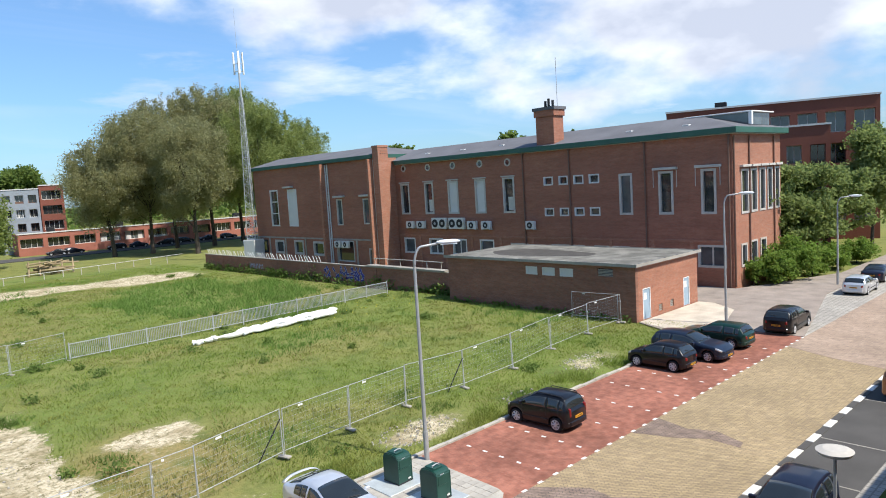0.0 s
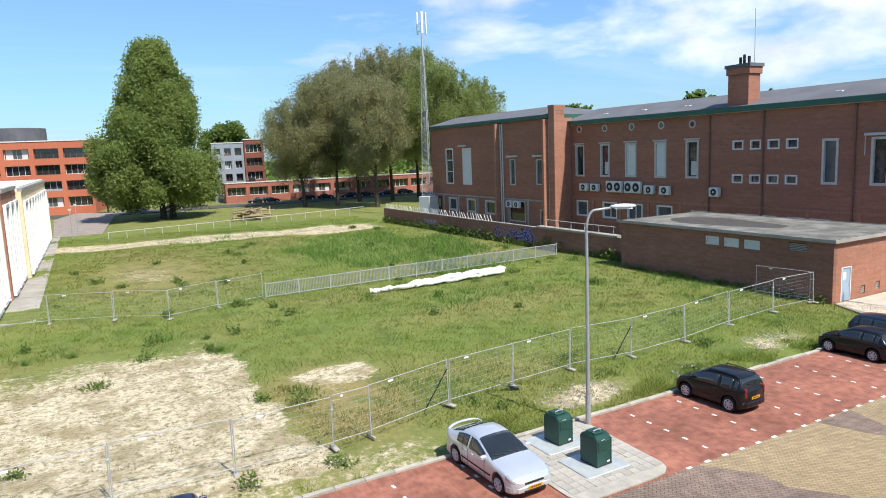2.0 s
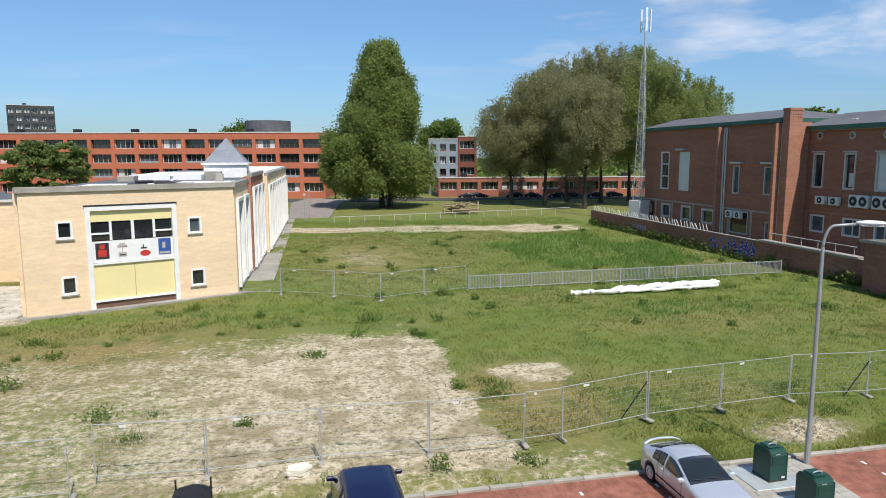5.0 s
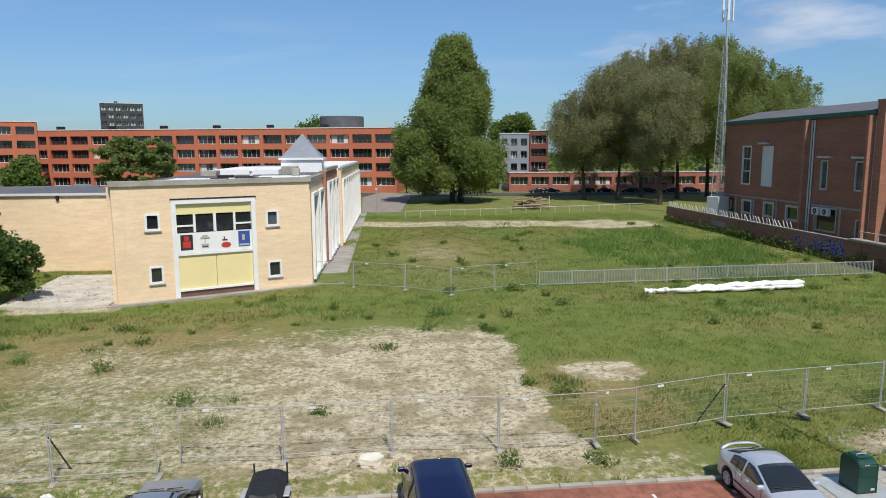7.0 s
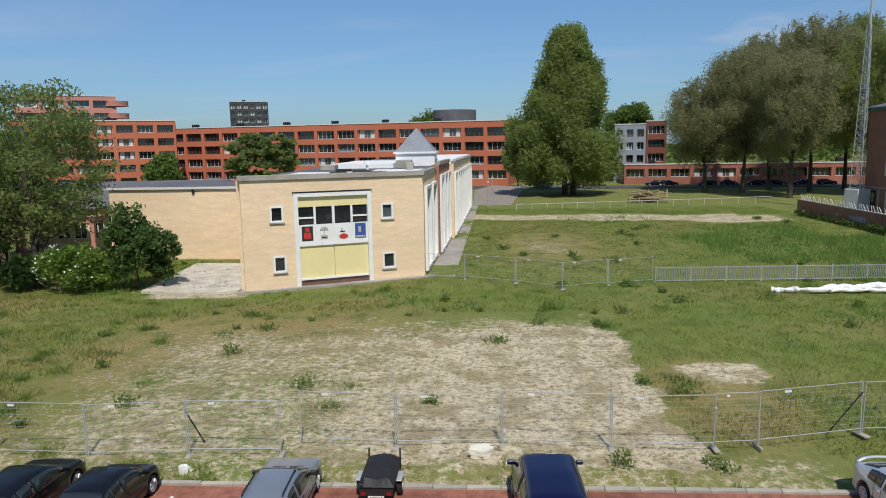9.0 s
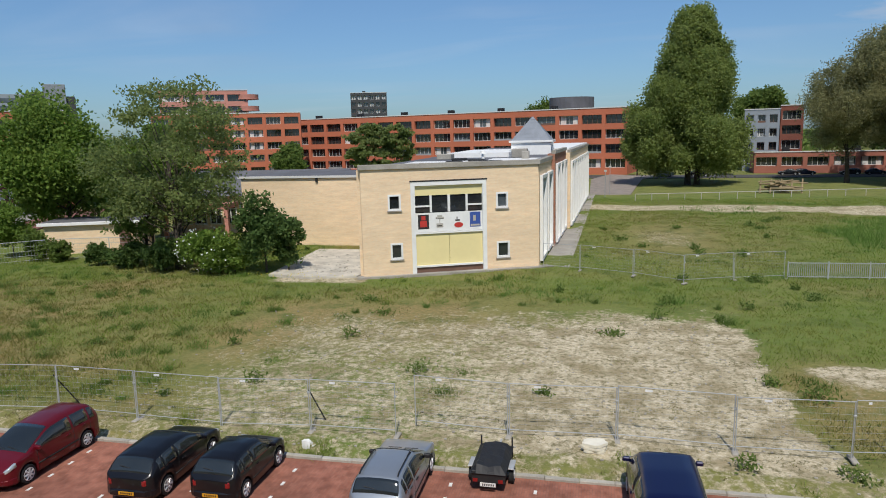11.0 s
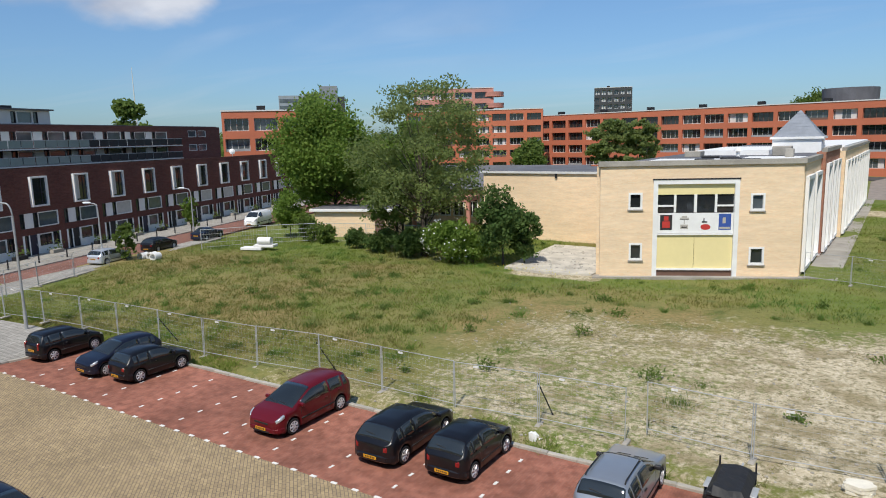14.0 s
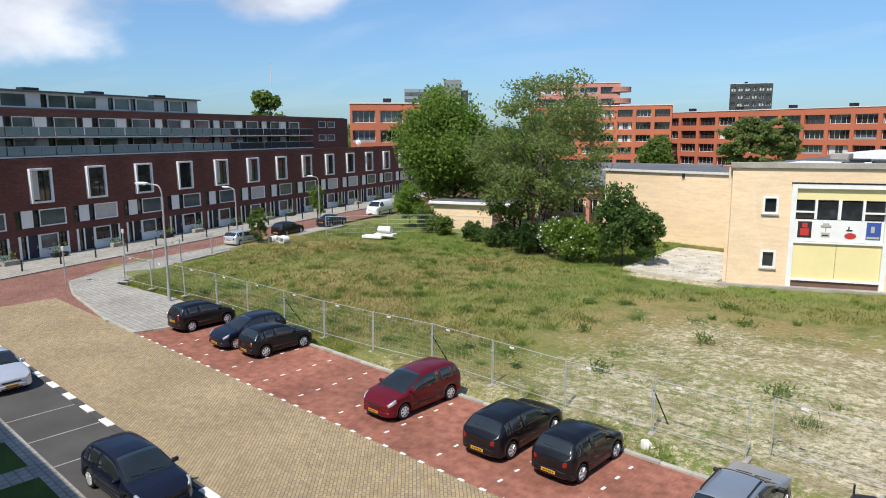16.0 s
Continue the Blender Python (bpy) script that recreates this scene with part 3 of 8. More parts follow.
M["forecourt"] = mat("brown_grey_pavers", (0.31, 0.26, 0.22), 0.9, vary=0.3, scale=0.8, fine=14, bump=0.2)


def slab(name, pts, z1, material, label, category="road", z0=-0.3):
    ob = part(name, polygon(bmesh.new(), pts, z0, z1), material)
    return tagged(ob, label, category, kind="structure")


slab("road", [(-46, 8.45), (13.0, 8.45), (13.0, 13.85), (-46, 13.85)], 0.0, M["road"], "yellow clinker brick street laid in herringbone")
slab("road_worn", [(13.0, 8.45), (18.6, 8.45), (18.3, 9.6), (18.5, 10.3), (17.6, 11.5), (17.7, 12.4), (16.6, 13.85), (13.0, 13.85)], 0.0, M["road_old"], "worn brown clinker stretch of the street")
slab("road_east", [(18.6, 8.45), (90, 8.45), (90, 13.85), (16.6, 13.85), (17.7, 12.4), (17.6, 11.5), (18.5, 10.3), (18.3, 9.6)], 0.0, M["road"], "yellow clinker brick street laid in herringbone")
slab("road_patch", [(22.6, 13.8), (24.6, 13.8), (24.2, 12.4), (24.6, 11.4), (24.1, 10.2), (23.6, 10.1), (23.7, 11.3), (23.1, 12.3)], 0.005, M["road_old"], "worn brown repair patch in the street")
slab("road_far", [(36.5, 8.46), (62, 8.46), (62, 13.84), (38.5, 13.84), (37.2, 11.2)], 0.005, M["road_pink"], "pinkish brown clinker stretch of the street")
slab("parking_strip", [(-34.6, 13.85), (41.0, 13.85), (41.0, 18.62), (-33.6, 18.62)], -0.004, M["bay"], "red clinker parking bays with white marking stones")
slab("parking_lane", [(-46, 6.0), (90, 6.0), (90, 8.45), (-46, 8.45)], -0.004, M["asphalt"], "dark grey paved parking lane along the kerb")
slab("pavement_south", [(-46, 5.5), (90, 5.5), (90, 6.0), (-46, 6.0)], 0.08, M["flags"], "grey concrete pavement before the houses", "pavement")
slab("lawn_south", [(-46, -0.75), (90, -0.75), (90, 5.5), (-46, 5.5)], 0.07, M["lawn"], "mown front lawn beside the pavement", "lawn")
for x in (-29.0, -25.6, -22.2, -18.8, 20.5, 24.0, 27.5):
    slab("path_south", [(x - 0.5, -0.75), (x + 0.5, -0.75), (x + 0.5, 5.496), (x - 0.5, 5.496)], 0.078, M["flags"], "grey flagged path across the front lawn", "path")
slab("street_west", [(-50.5, -60), (-44.0, -60), (-46, 8.45), (-46, 13.85), (-38, 13.85), (-46, 14.95), (-50.2, 16.1), (-53.6, 21), (-56.6, 32.6), (-61, 48), (-74, 92), (-80, 90), (-66.4, 48.8), (-61.9, 34.5), (-57.5, 21.8), (-54.5, 13)], -0.003, M["street"], "dull red brick side street along the terrace")
slab("pavement_west", [(-65, 13), (-54.5, 13), (-57.5, 21.8), (-61.9, 34.5), (-66.4, 48.8), (-80, 90), (-90, 88)], 0.09, M["flags"], "grey flagged pavement before the terraced houses", "pavement")
slab("pavement_west_south", [(-50.5, -60), (-54.5, 13), (-65, 13), (-60, -60)], 0.09, M["flags"], "grey flagged pavement before the terraced houses", "pavement")
slab("pavement_corner", [(-34.6, 13.85), (-33.6, 18.62), (-40, 18.7), (-47.3, 18.0), (-51.2, 24), (-54.0, 31.6), (-58.6, 47), (-61, 48), (-56.6, 32.6), (-53.6, 21), (-50.2, 16.1), (-46, 14.9), (-38, 13.85)], 0.07, M["flags"], "pale concrete corner pavement", "pavement")
slab("pavement_yard", [(41.0, 13.85), (55.0, 17.0), (90, 17.4), (90, 19.0), (66, 19.2), (57, 22.5), (54.7, 23.6), (54.7, 36), (48.31, 36), (48.31, 23.6), (39.8, 23.6), (37.5, 18.9), (41.0, 18.62)], 0.03, M["forecourt"], "brown-grey paved forecourt before the brick shed", "pavement")
# lit patch of the forecourt, painted as a paler slab
slab("pavement_shed", [(38.2, 18.9), (41.6, 18.75), (46.5, 20.2), (48.2, 22.4), (48.2, 23.58), (39.9, 23.58)], 0.036, M["sandy"], "pale sunlit patch of the forecourt before the shed doors", "pavement")
slab("parking_east", [(43, 13.85), (90, 13.85), (90, 17.4), (55.0, 17.0), (41.0, 13.85)], -0.002, M["flags"], "grey brick lay-by beside the street", "pavement")
slab("path_park", [(-1.8, 104), (3.6, 103), (8.5, 150), (13, 158), (2, 166), (-2, 150)], -0.05, M["forecourt"], "grey-brown paved path into the park", "path", -0.4)
slab("street_far", [(-90, 178), (5, 152), (40, 150), (130, 146), (130, 154), (44, 158), (6, 162), (-90, 188)], -0.06, M["asphalt"], "asphalt street beyond the park", "road", -0.4)
slab("path_school", [(-4.4, 50.9), (-2.3, 50.6), (-0.9, 112), (-2.4, 112)], 0.09, M["concrete"], "grey concrete path along the school wall", "path")
slab("apron_school", [(-16.9, 44.8), (-3.4, 50.7), (-4.0, 51.3), (-17.1, 45.6)], 0.14, M["concrete"], "narrow concrete apron at the wall's foot", "path")

M["pale_yard"] = mat("pale_sandy_concrete", (0.60, 0.55, 0.46), 0.92, vary=0.35, scale=0.9, fine=9, bump=0.4)
slab("yard_school", [(-24.2, 45.6), (-20.5, 44.9), (-17.2, 45.5), (-17.0, 57), (-25, 57)], 0.13, M["pale_yard"], "pale broken concrete yard beside the school", "yard")

# kerb of the parking strip, stone by stone
kerb = thing("kerb", pose(0, 0, 0), "pale concrete kerb between bays and meadow", "kerb", kind="structure")
stone = boxes((-0.495, 0.495, -0.09, 0.09, -0.25, 0.09), bevel=0.015)
first = part("kerb_stone", stone, M["kerb"], kerb)
first.matrix_basis = pose(-33.1, 18.71, 0)
for i in range(1, 72):
    share("kerb_stone", first.data, kerb, pose(-33.1 + i, 18.71 + random.uniform(-0.015, 0.015), random.uniform(-0.02, 0.01), 0, random.uniform(-0.6, 0.6), random.uniform(-0.7, 0.7)))
corner = thing("kerb_corner", pose(0, 0, 0), "white-edged concrete kerb round the corner pavement", "kerb", kind="structure")
line = [(-33.6, 18.62), (-34.6, 13.85), (-38, 13.8), (-46, 14.85), (-50.2, 16.05), (-53.6, 20.95), (-56.6, 32.6)]
bm_stone = part("kerb_stone", boxes((-0.49, 0.49, -0.07, 0.07, -0.25, 0.1), bevel=0.012), M["kerb"], corner)
bm_stone.matrix_basis = pose(-34.1, 16.2, 0, 0, 0, 78)
for (ax, ay), (bx, by) in zip(line, line[1:]):
    d = math.hypot(bx - ax, by - ay)
    for i in range(int(d)):
        s = (i + 0.5) / d
        share("kerb_stone", bm_stone.data, corner, pose(ax + (bx - ax) * s, ay + (by - ay) * s, 0, 0, 0, math.degrees(math.atan2(by - ay, bx - ax))))

# marking stones: bay lines and the edge of the strip
marks = thing("bay_markings", pose(0, 0, 0), "white marking stones set in the red bays", "road marking", kind="structure")
dash = part("marking_stone", boxes((-0.045, 0.045, -0.1, 0.1, -0.1, 0.006)), M["mark"], marks)
dash.matrix_basis = pose(-31.2, 14.6, 0)
for b in range(29):
    x = -31.2 + b * 2.45
    if 11.4 < x < 15.8:
        continue
    for k in range(5):
        if (b, k) != (0, 0):
            share("marking_stone", dash.data, marks, pose(x, 14.6 + k * 0.82, 0, 0, 0, random.uniform(-3, 3)))
edge = thing("edge_markings", pose(0, 0, 0), "row of white stones along the bays' edge", "road marking", kind="structure")
dot = part("marking_stone", boxes((-0.11, 0.11, -0.055, 0.055, -0.1, 0.007)), M["mark"], edge)
dot.matrix_basis = pose(-33.8, 13.86, 0)
for i in range(1, 92):
    x = -33.8 + i * 0.82
    if not 10.9 < x < 16.0:
        share("marking_stone", dot.data, edge, pose(x, 13.86, 0, 0, 0, random.uniform(-3, 3)))
blocks = thing("lane_markings", pose(0, 0, 0), "white kerb blocks alternating with dark ones", "road marking", kind="structure")
blk = part("marking_block", boxes((-0.42, 0.42, -0.13, 0.13, -0.2, 0.03), bevel=0.01), M["mark"], blocks)
blk.matrix_basis = pose(-46, 8.47, 0)
blk2 = part("dark_block", boxes((-0.42, 0.42, -0.13, 0.13, -0.2, 0.025), bevel=0.01), M["asphalt"], blocks)
blk2.matrix_basis = pose(-45.1, 8.47, 0)
for i in range(1, 70):
    share("marking_block", blk.data, blocks, pose(-46 + i * 1.8, 8.47, 0))
    share("dark_block", blk2.data, blocks, pose(-45.1 + i * 1.8, 8.47, 0))
bays = thing("bay_lines", pose(0, 0, 0), "thin white lines between the lane's bays", "road marking", kind="structure")
ln = part("bay_line", boxes((-0.03, 0.03, 6.05, 8.3, -0.05, 0.002)), M["concrete"], bays)
ln.matrix_basis = pose(-27.0, 0, 0)
for x in (-24.6, -22.2, -32, -37, 22.5, 26.2, 31.5, 37, 42.5):
    share("bay_line", ln.data, bays, pose(x, 0, 0))


# ---- brick main building ----
def main_building():
    T = thing("brick_building", pose(0, 0, 0), "long two-storey red-brown brick building with flat green-edged roof", "building")
    FX = 54.74

    def face(y, x=FX):
        """Local x along the face from its far end, face towards -x."""
        return pose(x, y, 0, 0, 0, -90)

    def put(ob, m):
        ob.matrix_basis = m
        return ob

    # right and middle stretch, y 23.7 to 65.8
    L = 65.8 - 23.7
    U = lambda y: 65.8 - y
    small = [(U(b), U(a), z0, z1) for z0, z1 in ((9.05, 9.92), (6.0, 6.82)) for a, b in ((41.5, 42.66), (39.7, 40.8), (37.9, 39.05), (36.15, 37.3))]
    tall = [(U(b), U(a), 6.06, 9.8) for a, b in ((32.7, 34.07), (28.79, 30.17), (25.04, 26.34))]
    mid = [(U(b), U(a), 6.36, 10.12) for a, b in ((63.25, 64.85), (58.95, 60.5), (54.8, 56.5), (50.6, 52.2), (46.5, 48.1))]
    low = [(U(b), U(a), 1.6, 3.5) for a, b in ((62.7, 64.8), (57.8, 60.2), (53.9, 56.2), (49.75, 51.9), (24.3, 26.75))]
    low += [(U(b), U(a), 2.3, 3.2) for a, b in ((45.0, 47.4), (38.0, 42.0), (33.2, 37.0))]
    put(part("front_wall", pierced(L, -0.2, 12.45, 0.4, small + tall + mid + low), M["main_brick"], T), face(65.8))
    # black sheet behind the windows paints the unlit rooms
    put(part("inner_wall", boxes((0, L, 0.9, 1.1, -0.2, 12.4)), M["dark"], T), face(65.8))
    for k, h in enumerate(small):
        put(window(T, *h, M["blind"], M["glass"], 0.13, 0.16, 0.03), face(65.8))
    for k, h in enumerate(tall):
        put(window(T, *h, M["frame_grey"], M["glass_pale"] if k == 0 else M["glass"], 0.2, 0.18, 0.05), face(65.8))
    for k, h in enumerate(mid):
        pale = k in (2, 3)
        put(window(T, *h, M["frame_grey"], M["blind"] if pale else M["glass"], 0.2, 0.1 if pale else 0.2, 0.05, (), (), 0, "drawn white blind" if pale else ""), face(65.8))
        if k in (1, 4):
            put(part("curtain", boxes((h[0] + 0.55, h[1] - 0.3, 0.17, 0.195, h[2] + 0.3, h[2] + 1.7)), M["curtain"], T), face(65.8))
    for k, h in enumerate(low):
        put(window(T, *h, M["blind"] if k < 4 else M["frame_grey"], M["glass_pale"], 0.18, 0.22, 0.0, (0.5,) if h[1] - h[0] > 2.3 else ()), face(65.8))
    # round openings with pale rings
    for y, z in ((64.1, 11.95), (59.7, 11.87), (55.5, 11.84), (51.3, 11.78), (47.3, 11.68)):
        bm = bmesh.new()
        for k in range(20):
            a, b = 2 * math.pi * k / 20, 2 * math.pi * (k + 1) / 20
            q = [bm.verts.new((U(y) + r * math.cos(t), yy, z + r * math.sin(t))) for t in (a, b) for r, yy in ((0.27, 0.0), (0.27, -0.06), (0.42, -0.06), (0.42, 0.0))]
            for i in range(3):
                bm.faces.new((q[i], q[i + 1], q[i + 5], q[i + 4]))
        ring = put(part("round_window", bm, M["frame_grey"], T), face(65.8))
        disc = bmesh.new()
        bmesh.ops.create_circle(disc, cap_ends=True, radius=0.27, segments=20, matrix=Matrix.Translation((U(y), -0.02, z)) @ Matrix.Rotation(radians(90), 4, "X"))
        part("pane", disc, M["glass"], ring)
    # concrete frame round the ground floor lights
    rows = [(0.2, L - 0.3, -0.05, 0.05, 3.72, 3.9)] + [(u, u + 0.32, -0.06, 0.05, 0.0, 3.7) for u in (0.3, 3.9, 8.35, 12.6, 16.9, 21.3, 26.0, 30.5, 34.8, 38.4)]
    put(part("brick_band", boxes(*rows), M["shed_brick"], T), face(65.8))
    # awning boxes over the upper lights
    for k, h in enumerate(tall[1:]):
        put(part("awning", boxes((h[0] - 0.45, h[1] + 0.45, -0.28, 0.0, 9.9, 10.12), (h[0] - 0.42, h[0] - 0.36, -0.2, -0.14, 8.4, 9.9), (h[1] + 0.36, h[1] + 0.42, -0.2, -0.14, 8.4, 9.9), bevel=0.02), M["frame_grey"], T, "grey awning box with side arms"), face(65.8))
    for h in mid:
        put(part("awning", boxes((h[0] - 0.15, h[1] + 0.15, -0.16, 0.0, 10.16, 10.3), bevel=0.02), M["frame_grey"], T), face(65.8))
    # sunlit end wall, x 54.74 to 64.7, its sun put into the lighter brick
    E = pose(FX, 23.7, 0)
    up = [(1.5, 2.95, 5.95, 9.6), (3.45, 4.7, 5.95, 9.6), (5.2, 6.45, 5.95, 9.6), (6.85, 8.0, 5.95, 9.6), (8.5, 9.6, 5.95, 9.6)]
    dn = [(1.35, 2.5, 1.55, 3.5), (3.2, 4.6, 1.55, 3.6), (5.2, 6.5, 1.55, 3.6)]
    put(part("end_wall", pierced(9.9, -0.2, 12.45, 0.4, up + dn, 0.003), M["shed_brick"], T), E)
    put(part("inner_wall", boxes((0.9, 9.6, 0.9, 1.1, -0.2, 12.4)), M["dark"], T), E)
    for h in up + dn:
        put(window(T, h[0] + 0.0, h[1], h[2], h[3], M["frame_grey"], M["glass"], 0.16, 0.1, 0.06), E)
    for h in up:
        put(part("awning", boxes((h[0] - 0.15, h[1] + 0.15, -0.3, 0.0, 9.75, 9.95), bevel=0.02), M["frame_grey"], T), E)
    for u in (0.12, 3.05, 8.25):
        bm = tube(bmesh.new(), (u, -0.09, 0.1), (u, -0.09, 12.3), 0.07)
        put(part("downpipe", bm, M["copper"], T), E)
    for y in (39.45, 31.4, 23.95, 45.2):
        bm = tube(bmesh.new(), (U(y), -0.1, 0.1), (U(y), -0.1, 12.4), 0.075)
        tube(bm, (U(y), -0.1, 12.25), (U(y), -0.1, 12.5), 0.14)
        put(part("downpipe", bm, M["copper"], T), face(65.8))
    # left block, stepped forward
    LX, Y0, Y1 = 52.2, 65.8, 97.0
    V = lambda y: Y1 - y
    lw = [(V(92.4), V(90.1), 5.0, 10.4), (V(87.4), V(84.9), 5.0, 10.35), (V(75.2), V(73.9), 5.2, 8.65), (V(69.4), V(67.9), 5.35, 8.6)]
    ll = [(V(96.3), V(94.1), 0.95, 2.95), (V(91.9), V(89.3), 0.95, 2.98), (V(86.5), V(84.0), 0.95, 3.02), (V(81.5), V(78.7), 0.95, 2.95), (V(75.6), V(71.9), 0.4, 3.2), (V(68.8), V(67.7), -0.1, 2.3)]
    put(part("front_wall", pierced(Y1 - Y0, -0.2, 13.45, 0.4, lw + ll), M["main_brick"], T), face(Y1, LX))
    put(part("inner_wall", boxes((0, Y1 - Y0, 0.9, 1.1, -0.2, 13.4)), M["dark"], T), face(Y1, LX))
    put(window(T, *lw[0], M["blind"], M["glass"], 0.2, 0.15, 0.03, (), (0.35, 0.67)), face(Y1, LX))
    put(window(T, *lw[1], M["blind"], M["blind"], 0.15, 0.05, 0.03, (), (), 0, "closed white shutter"), face(Y1, LX))
    for h in lw[2:]:
        put(window(T, *h, M["frame_grey"], M["glass_pale"], 0.16, 0.15, 0.03), face(Y1, LX))
    for k, h in enumerate(ll):
        put(window(T, *h, M["frame_grey"] if k else M["dark"], M["glass"], 0.28 if k < 4 else 0.16, 0.2, 0.06 if k < 4 else 0.0), face(Y1, LX))
    for y in (87.9, 75.4, 69.6):
        put(part("awning", boxes((V(y), V(y) + 2.2, -0.5, 0.0, 10.55 if y > 80 else 8.85, 10.8 if y > 80 else 9.1), bevel=0.03), M["frame_grey"], T), face(Y1, LX))
    rows = [(0.1, Y1 - Y0 - 0.8, -0.05, 0.05, 3.25, 3.45)] + [(u, u + 0.3, -0.06, 0.05, 0.0, 3.24) for u in (0.2, 3.4, 8.0, 13.4, 18.6, 21.2, 25.6)]
    put(part("concrete_band", boxes(*rows), M["concrete"], T), face(Y1, LX))
    # pilasters, return wall and pier: sunlight painted as the lighter brick
    for y in (77.4, 66.9):
        put(part("pilaster", boxes((V(y) - 0.2, V(y) + 0.2, -0.9, 0.0, -0.1, 13.35), bevel=0.02), M["shed_brick"], T, "brick pilaster with sunlight in its colour"), face(Y1, LX))
        for du in (0.3, 0.75):
            put(part("downpipe", tube(bmesh.new(), (V(y) + du, -0.12, 0), (V(y) + du, -0.12, 13.3), 0.09), M["blind"], T), face(Y1, LX))
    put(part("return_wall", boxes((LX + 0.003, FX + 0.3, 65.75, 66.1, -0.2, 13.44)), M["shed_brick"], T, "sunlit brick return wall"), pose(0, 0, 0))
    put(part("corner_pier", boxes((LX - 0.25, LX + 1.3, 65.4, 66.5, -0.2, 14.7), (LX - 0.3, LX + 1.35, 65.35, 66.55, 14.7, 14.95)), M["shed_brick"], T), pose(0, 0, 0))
    holes = [(LX + 0.1 + 0.3 * i, LX + 0.2 + 0.3 * i, 65.385, 65.4, 13.9 + 0.28 * j, 14.0 + 0.28 * j) for i in range(4) for j in range(2)]
    put(part("vent_holes", boxes(*holes), M["dark"], T), pose(0, 0, 0))
    put(part("far_end_wall", boxes((LX + 0.002, 64.6, 96.7, 97.0, -0.2, 13.44)), M["main_brick"], T), pose(0, 0, 0))
    put(part("back_wall", boxes((64.3, 64.6, 24.1, 96.7, -0.2, 12.4)), M["main_brick"], T), pose(0, 0, 0))
    # roofs: green fascia, sloping felt
    put(part("fascia", boxes((FX - 0.5, 65.2, 23.15, 65.3, 12.5, 12.98), bevel=0.02), M["green"], T, "green roof fascia"), pose(0, 0, 0))
    put(part("gutter_ledge", boxes((FX - 0.3, 64.95, 23.35, 65.3, 12.452, 12.498)), M["frame_grey"], T), pose(0, 0, 0))
    put(part("fascia", boxes((LX - 0.42, 65.2, 66.6, 97.4, 13.45, 13.92), bevel=0.02), M["green"], T, "green roof fascia"), pose(0, 0, 0))
    for a, b, x0, z0, z1 in ((23.17, 66.5, FX - 0.49, 12.985, 14.5), (66.6, 97.38, LX - 0.41, 13.925, 15.3)):
        bm = bmesh.new()
        q = [bm.verts.new(c) for c in ((x0, a, z0), (65.2, a, z0), (65.2, b, z0), (x0, b, z0), (x0 + 5.5, a + 5.5, z1), (x0 + 5.5, b - 0.02, z1))]
        for f in ((0, 1, 4), (1, 2, 5, 4), (2, 3, 5), (3, 0, 4, 5), (0, 3, 2, 1)):
            bm.faces.new([q[i] for i in f])
        put(part("roof", bm, M["roof"], T, "grey felt roof"), pose(0, 0, 0))
    for y in (28, 33.5, 49, 55, 61, 71, 76, 82, 88):
        z = 13.62 if y < 66 else 14.6
        put(part("roof_vent", boxes((56.2, 56.7, y, y + 0.6, z - 0.4, z + 0.02), bevel=0.03), M["blind"], T), pose(0, 0, 0))
    # chimney
    ch = put(part("chimney", boxes((54.6, 56.2, 41.0, 43.2, 12.9, 15.8), (54.5, 56.3, 40.85, 43.35, 15.8, 16.5), bevel=0.03), M["main_brick"], T, "broad brick chimney with dark cap"), pose(0, 0, 0))
    part("chimney_cap", boxes((54.42, 56.38, 40.75, 43.45, 16.42, 16.72)), M["roof"], ch)
    for k, y in enumerate((41.6, 42.1, 42.5)):
        part("flue", tube(bmesh.new(), (55.4, y, 16.6), (55.4, y, 17.4 + 0.2 * (k % 2)), 0.13), M["black"], ch)
    part("aerial", tube(bmesh.new(), (55.6, 41.2, 16.6), (55.6, 41.2, 21.5), 0.03), M["steel"], ch, "thin roof aerial")
    rb = put(part("roof_room", boxes((59.4, 63.6, 24.2, 29.6, 13.3, 14.35)), M["glass_pale"], T, "low glazed roof room with pale edge"), pose(0, 0, 0))
    part("roof_edge", boxes((59.1, 63.9, 23.9, 29.9, 14.352, 14.46), (59.1, 59.4, 23.9, 24.18, 13.3, 14.35), bevel=0.02), M["white"], rb)


main_building()


def ac_unit(y, z, wide, tall, fans, x=54.74):
    t = thing("air_conditioner", pose(x - 0.03, y, z, 0, 0, -90), "pale outdoor air-conditioning unit on the brick wall", "air conditioner", "units on the brick wall")
    part("casing", boxes((-wide / 2, wide / 2, -0.5, -0.1, 0, tall), bevel=0.03), M["blind"], t)
    part("bracket", boxes((-wide / 2 + 0.1, -wide / 2 + 0.15, -0.5, 0.03, -0.06, 0), (wide / 2 - 0.15, wide / 2 - 0.1, -0.5, 0.03, -0.06, 0)), M["steel"], t)
    for k in range(fans):
        c = (k + 0.5) / fans * wide - wide / 2
        bm = bmesh.new()
        bmesh.ops.create_cone(bm, cap_ends=True, segments=18, radius1=tall * 0.38, radius2=tall * 0.38, depth=0.03, matrix=Matrix.Translation((c, -0.515, tall / 2)) @ Matrix.Rotation(radians(90), 4, "X"))
        f = part("fan_grille", bm, M["black"], t)
        bm = bmesh.new()
        bmesh.ops.create_cone(bm, cap_ends=True, segments=12, radius1=tall * 0.14, radius2=tall * 0.14, depth=0.03, matrix=Matrix.Translation((c, -0.53, tall / 2)) @ Matrix.Rotation(radians(90), 4, "X"))
        part("hub", bm, M["steel"], f)


